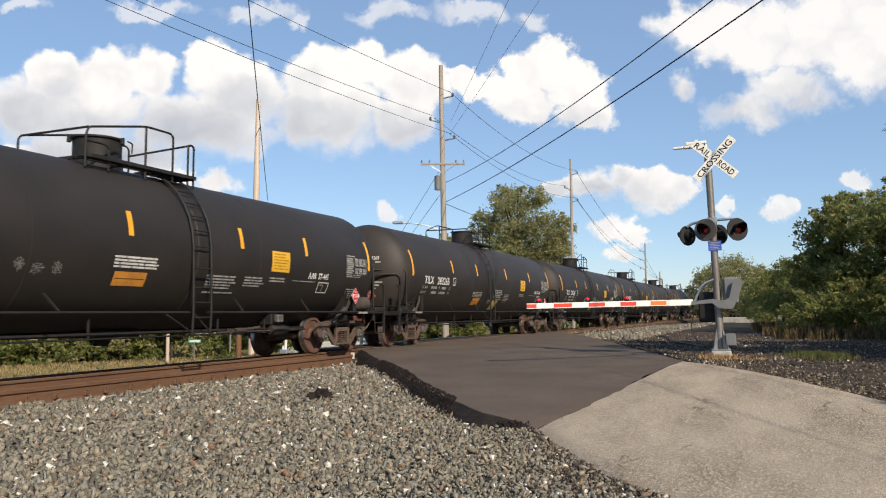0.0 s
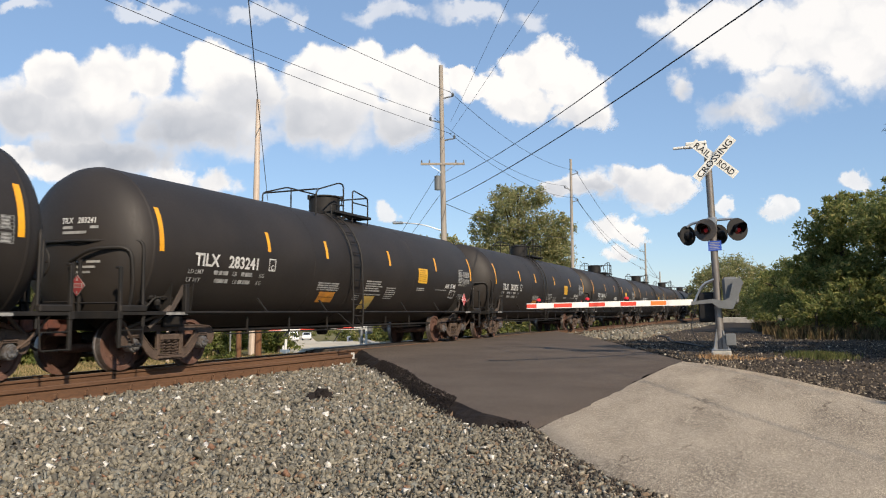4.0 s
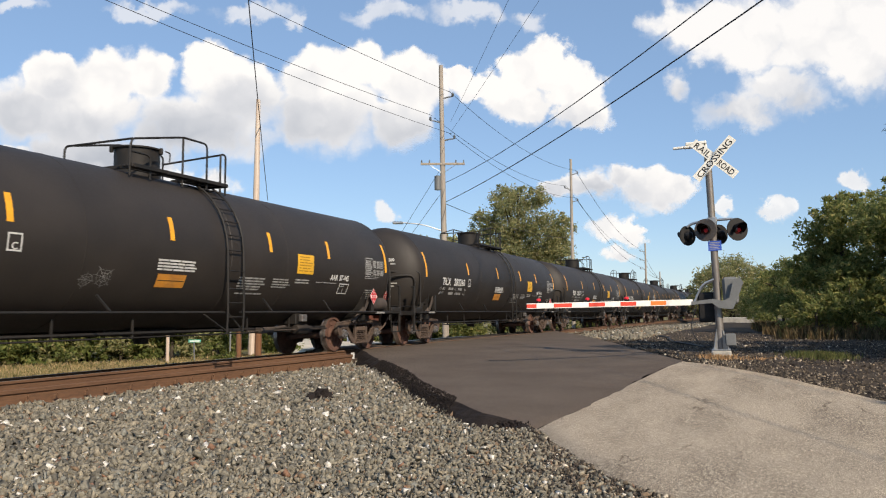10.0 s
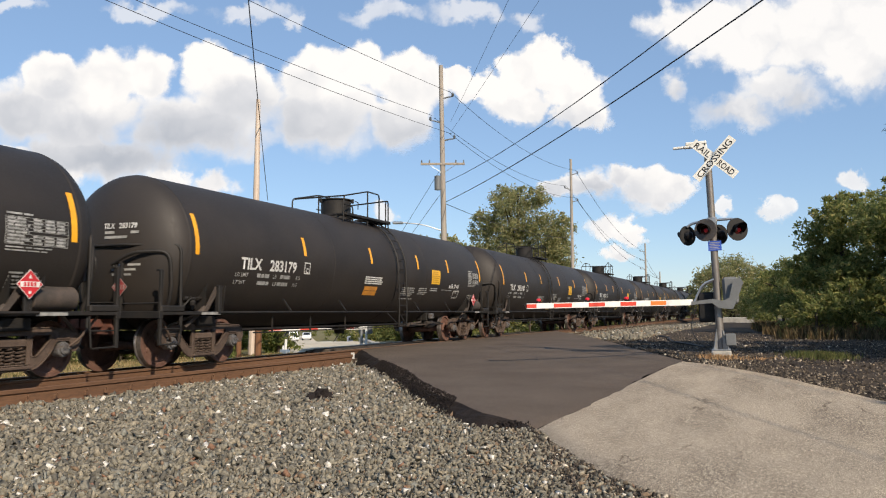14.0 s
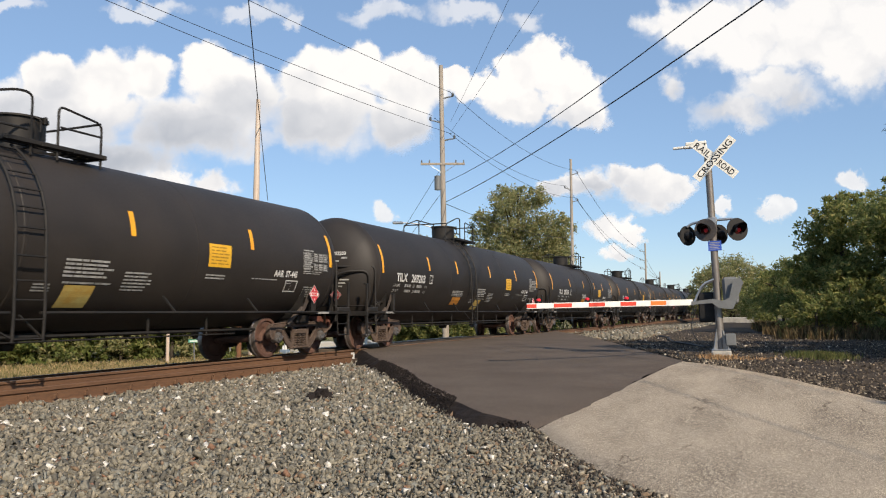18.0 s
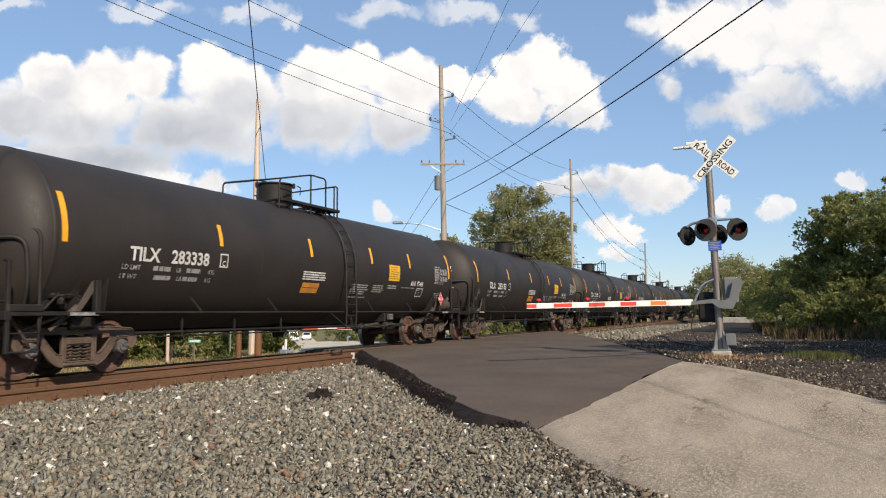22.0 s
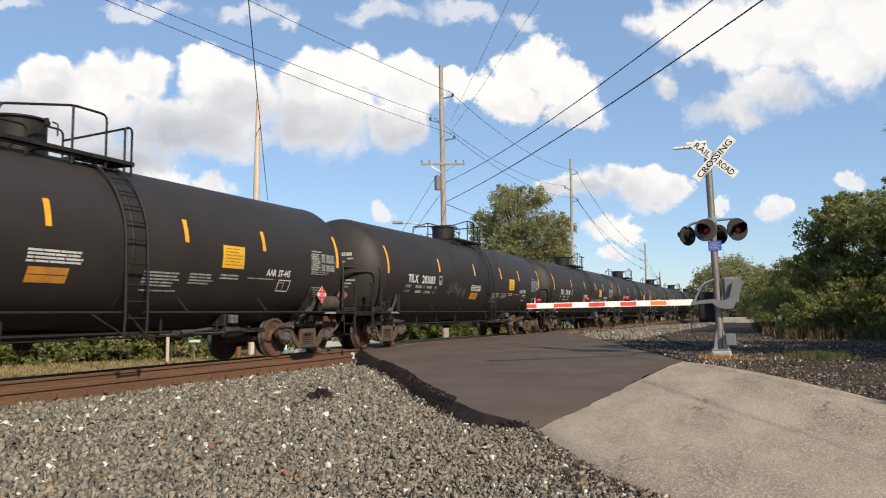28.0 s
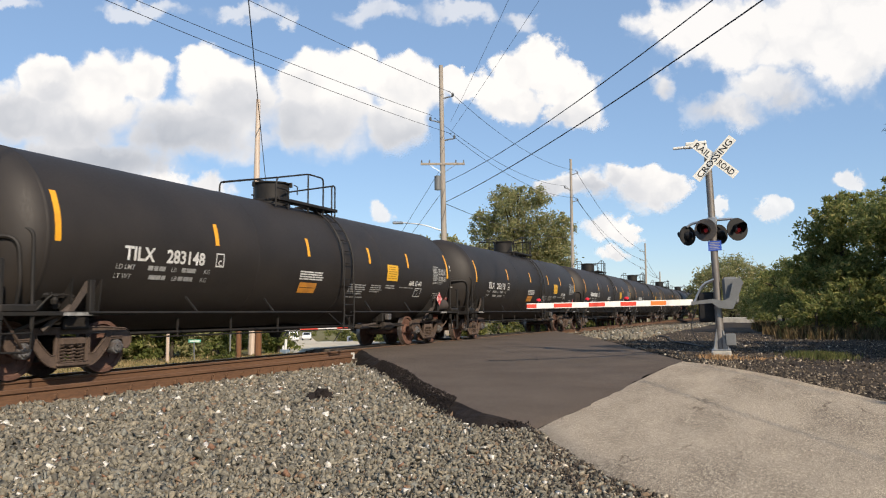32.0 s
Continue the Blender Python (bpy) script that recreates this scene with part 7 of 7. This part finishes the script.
cloud(px((685, 372, 28, 32), (1400, 368, 32, 25), (1535, 312, 48, 19), (1300, 362, 24, 20), (1385, 378, 22, 17)), 0.4, 0.9, 6, (-0.12, 0.0), "small low puff of cloud", shade=0.3, thin=0.85, soft_edge=0.7)
NEAR_BOX = (-4.6, -2.2, 5.2, 7.6)


ballast = thing("ballast_bank", "loose grey and brown crushed stone ballast", "ballast", kind="stuff")
part("loose_stones", stone_field("loose_stones", 72000, (-10.75, -0.3, 2.2, 19.0), bed_ok, 0.0235, 1.25, M_STONE, "", 11), None, ballast)
part("fine_stones", stone_field("fine_stones", 17000, (-8.0, 0.4, 3.5, 12.5), lambda x, y, r: not inside(x, y, PATCH_RING) and not inside(x, y, ROAD_RING), 0.017, 0.7, M_STONE, "", 17), None, ballast)
part("far_stones", stone_field("far_stones", 11000, (-10.6, -4.5, 27.0, 75.0), lambda x, y, r: not inside(x, y, PATCH_RING) and r < 1 - 0.6 * soft((x + 8.5) / 3) and r < 1 - 0.75 * soft((y - 35) / 40), 0.05, 0.7, M_STONE, "", 23), None, ballast)
part("bed_stones", stone_field("bed_stones", 5000, (-13.1, -10.6, 2.0, 18.6), lambda x, y, r: True, 0.035, 0.8, M_STONE, "", 29), None, ballast)
cinders = thing("cinder_stones", "dark cinders and broken stone beside the crossing", "gravel", kind="stuff")
part("dark_stones", stone_field("dark_stones", 22000, (-5.5, 6.5, 8.0, 40.0), lambda x, y, r: not inside(x, y, PATCH_RING) and not inside(x, y, ROAD_RING) and x > -0.28 * y + 2.0 - (1.5 if y > 16 else 0) and r < 1 - 0.8 * soft((y - 17) / 20), 0.0145, 0.7, M_DARKSTONE, "", 31), None, cinders)
def by_road(x, y, r):
    return not inside(x, y, ROAD_RING) and not inside(x, y, PATCH_RING) and inside(x + 0.25 + 1.3 * r * r, y + 0.2, ROAD_RING)


part("edge_stones", stone_field("edge_stones", 8000, (-4.5, 3.5, 2.0, 9.5), by_road, 0.0125, 0.7, M_DARKSTONE, "", 37), None, cinders)


def slope_z(x, y):
    """Height of the broken asphalt slope beside the ramp."""
    d = next((k for k in [0.012 * j for j in range(1, 35)] if inside(x + k * 0.78, y + k * 0.62, PATCH_RING)), 0.42)
    return ground_z(x, y) + (0.24 if x < -4 else 0.1) * max(0.0, 1 - d / 0.4) * (0.9 + 0.12 * noise.noise(Vector((x * 5, y * 5, 4)))) - 0.01


part("asphalt_crumbs", stone_field("asphalt_crumbs", 11000, (-10.6, -2.2, 8.2, 19.0), lambda x, y, r: not inside(x, y, PATCH_RING) and inside(x + 0.42 * r * r, y + 0.34 * r * r, PATCH_RING), 0.0075, 0.6, M_EDGE, "", 41, slope_z), None, cinders)
part("pale_stones", stone_field("pale_stones", 3600, (-1.5, 6.5, 7.0, 17.0), lambda x, y, r: not inside(x, y, ROAD_RING) and inside(x - 0.9 * r, y - 0.7 * r, ROAD_RING) and x > -1.5, 0.014, 0.7, M_DARKSTONE, "", 43), None, cinders)
rng = np.random.default_rng(5)
near_rocks = [fast_mesh("stone", r * 0.024, ROCK_FACES, M_STONE_ONE) for r in ROCKS]
for k in range(300):
    x, y = rng.uniform(NEAR_BOX[0], NEAR_BOX[1]), rng.uniform(NEAR_BOX[2], NEAR_BOX[3])
    s = float(rng.uniform(0.7, 1.25))
    o = part("stone", near_rocks[k % 24], None, ballast, at=pose(x, y, ground_z(x, y) + 0.02, *rng.uniform(0, 360, 3)))
    o.scale = (s, s, s)
# a dropped lump of asphalt on the stones
lump = bmesh.new()
bmesh.ops.create_icosphere(lump, subdivisions=3, radius=1.0)
for v in lump.verts:
    k = 1 + 0.55 * noise.noise(v.co * 1.9) + 0.3 * noise.noise(v.co * 5)
    v.co = Vector((v.co.x * 0.2 * k, v.co.y * 0.15 * k, max(-0.02, v.co.z * 0.17 * k)))
single("asphalt_lump", lump, M_EDGE, "dark crumbled lump of asphalt lying on the ballast", "debris", at=pose(-6.5, 10.25, ground_z(-6.5, 10.25) + 0.015))

# ---- what moves ----


def motions():
    times = [0.0, 3.0, 6.0, 9.0, 11.5, 14.0, 16.5, 19.0, 20.5, 22.0, 23.2, 24.5, 26.2, 28.0, 30.0, 31.0, 32.0]
    for k, car in enumerate(CARS):
        walk(car, [(t, pose(TRACK_X, car_y(k, t), 0)) for t in times])
    lean = math.degrees(math.asin(CANT / 2 / 0.755))
    turn = [(f / FPS, math.degrees(travelled(f / FPS) / WHEEL_R)) for f in range(0, int(SECONDS * FPS) + 1, 2)]
    for car in CARS:
        for bog in car.children:
            for w in bog.children:
                if w.name.split(".")[0] == "wheelset":
                    y = w.location.y
                    walk(w, [(t, pose(0, y, WHEEL_R - CANT / 2, 0, -lean, 0) @ pose(0, 0, 0, a)) for t, a in turn])
    for ob, (dx, dy), back in CLOUDS:
        walk(ob, [(0.0, sheet_pose(0, 0, back)), (SECONDS, sheet_pose(dx, dy, back))])


motions()
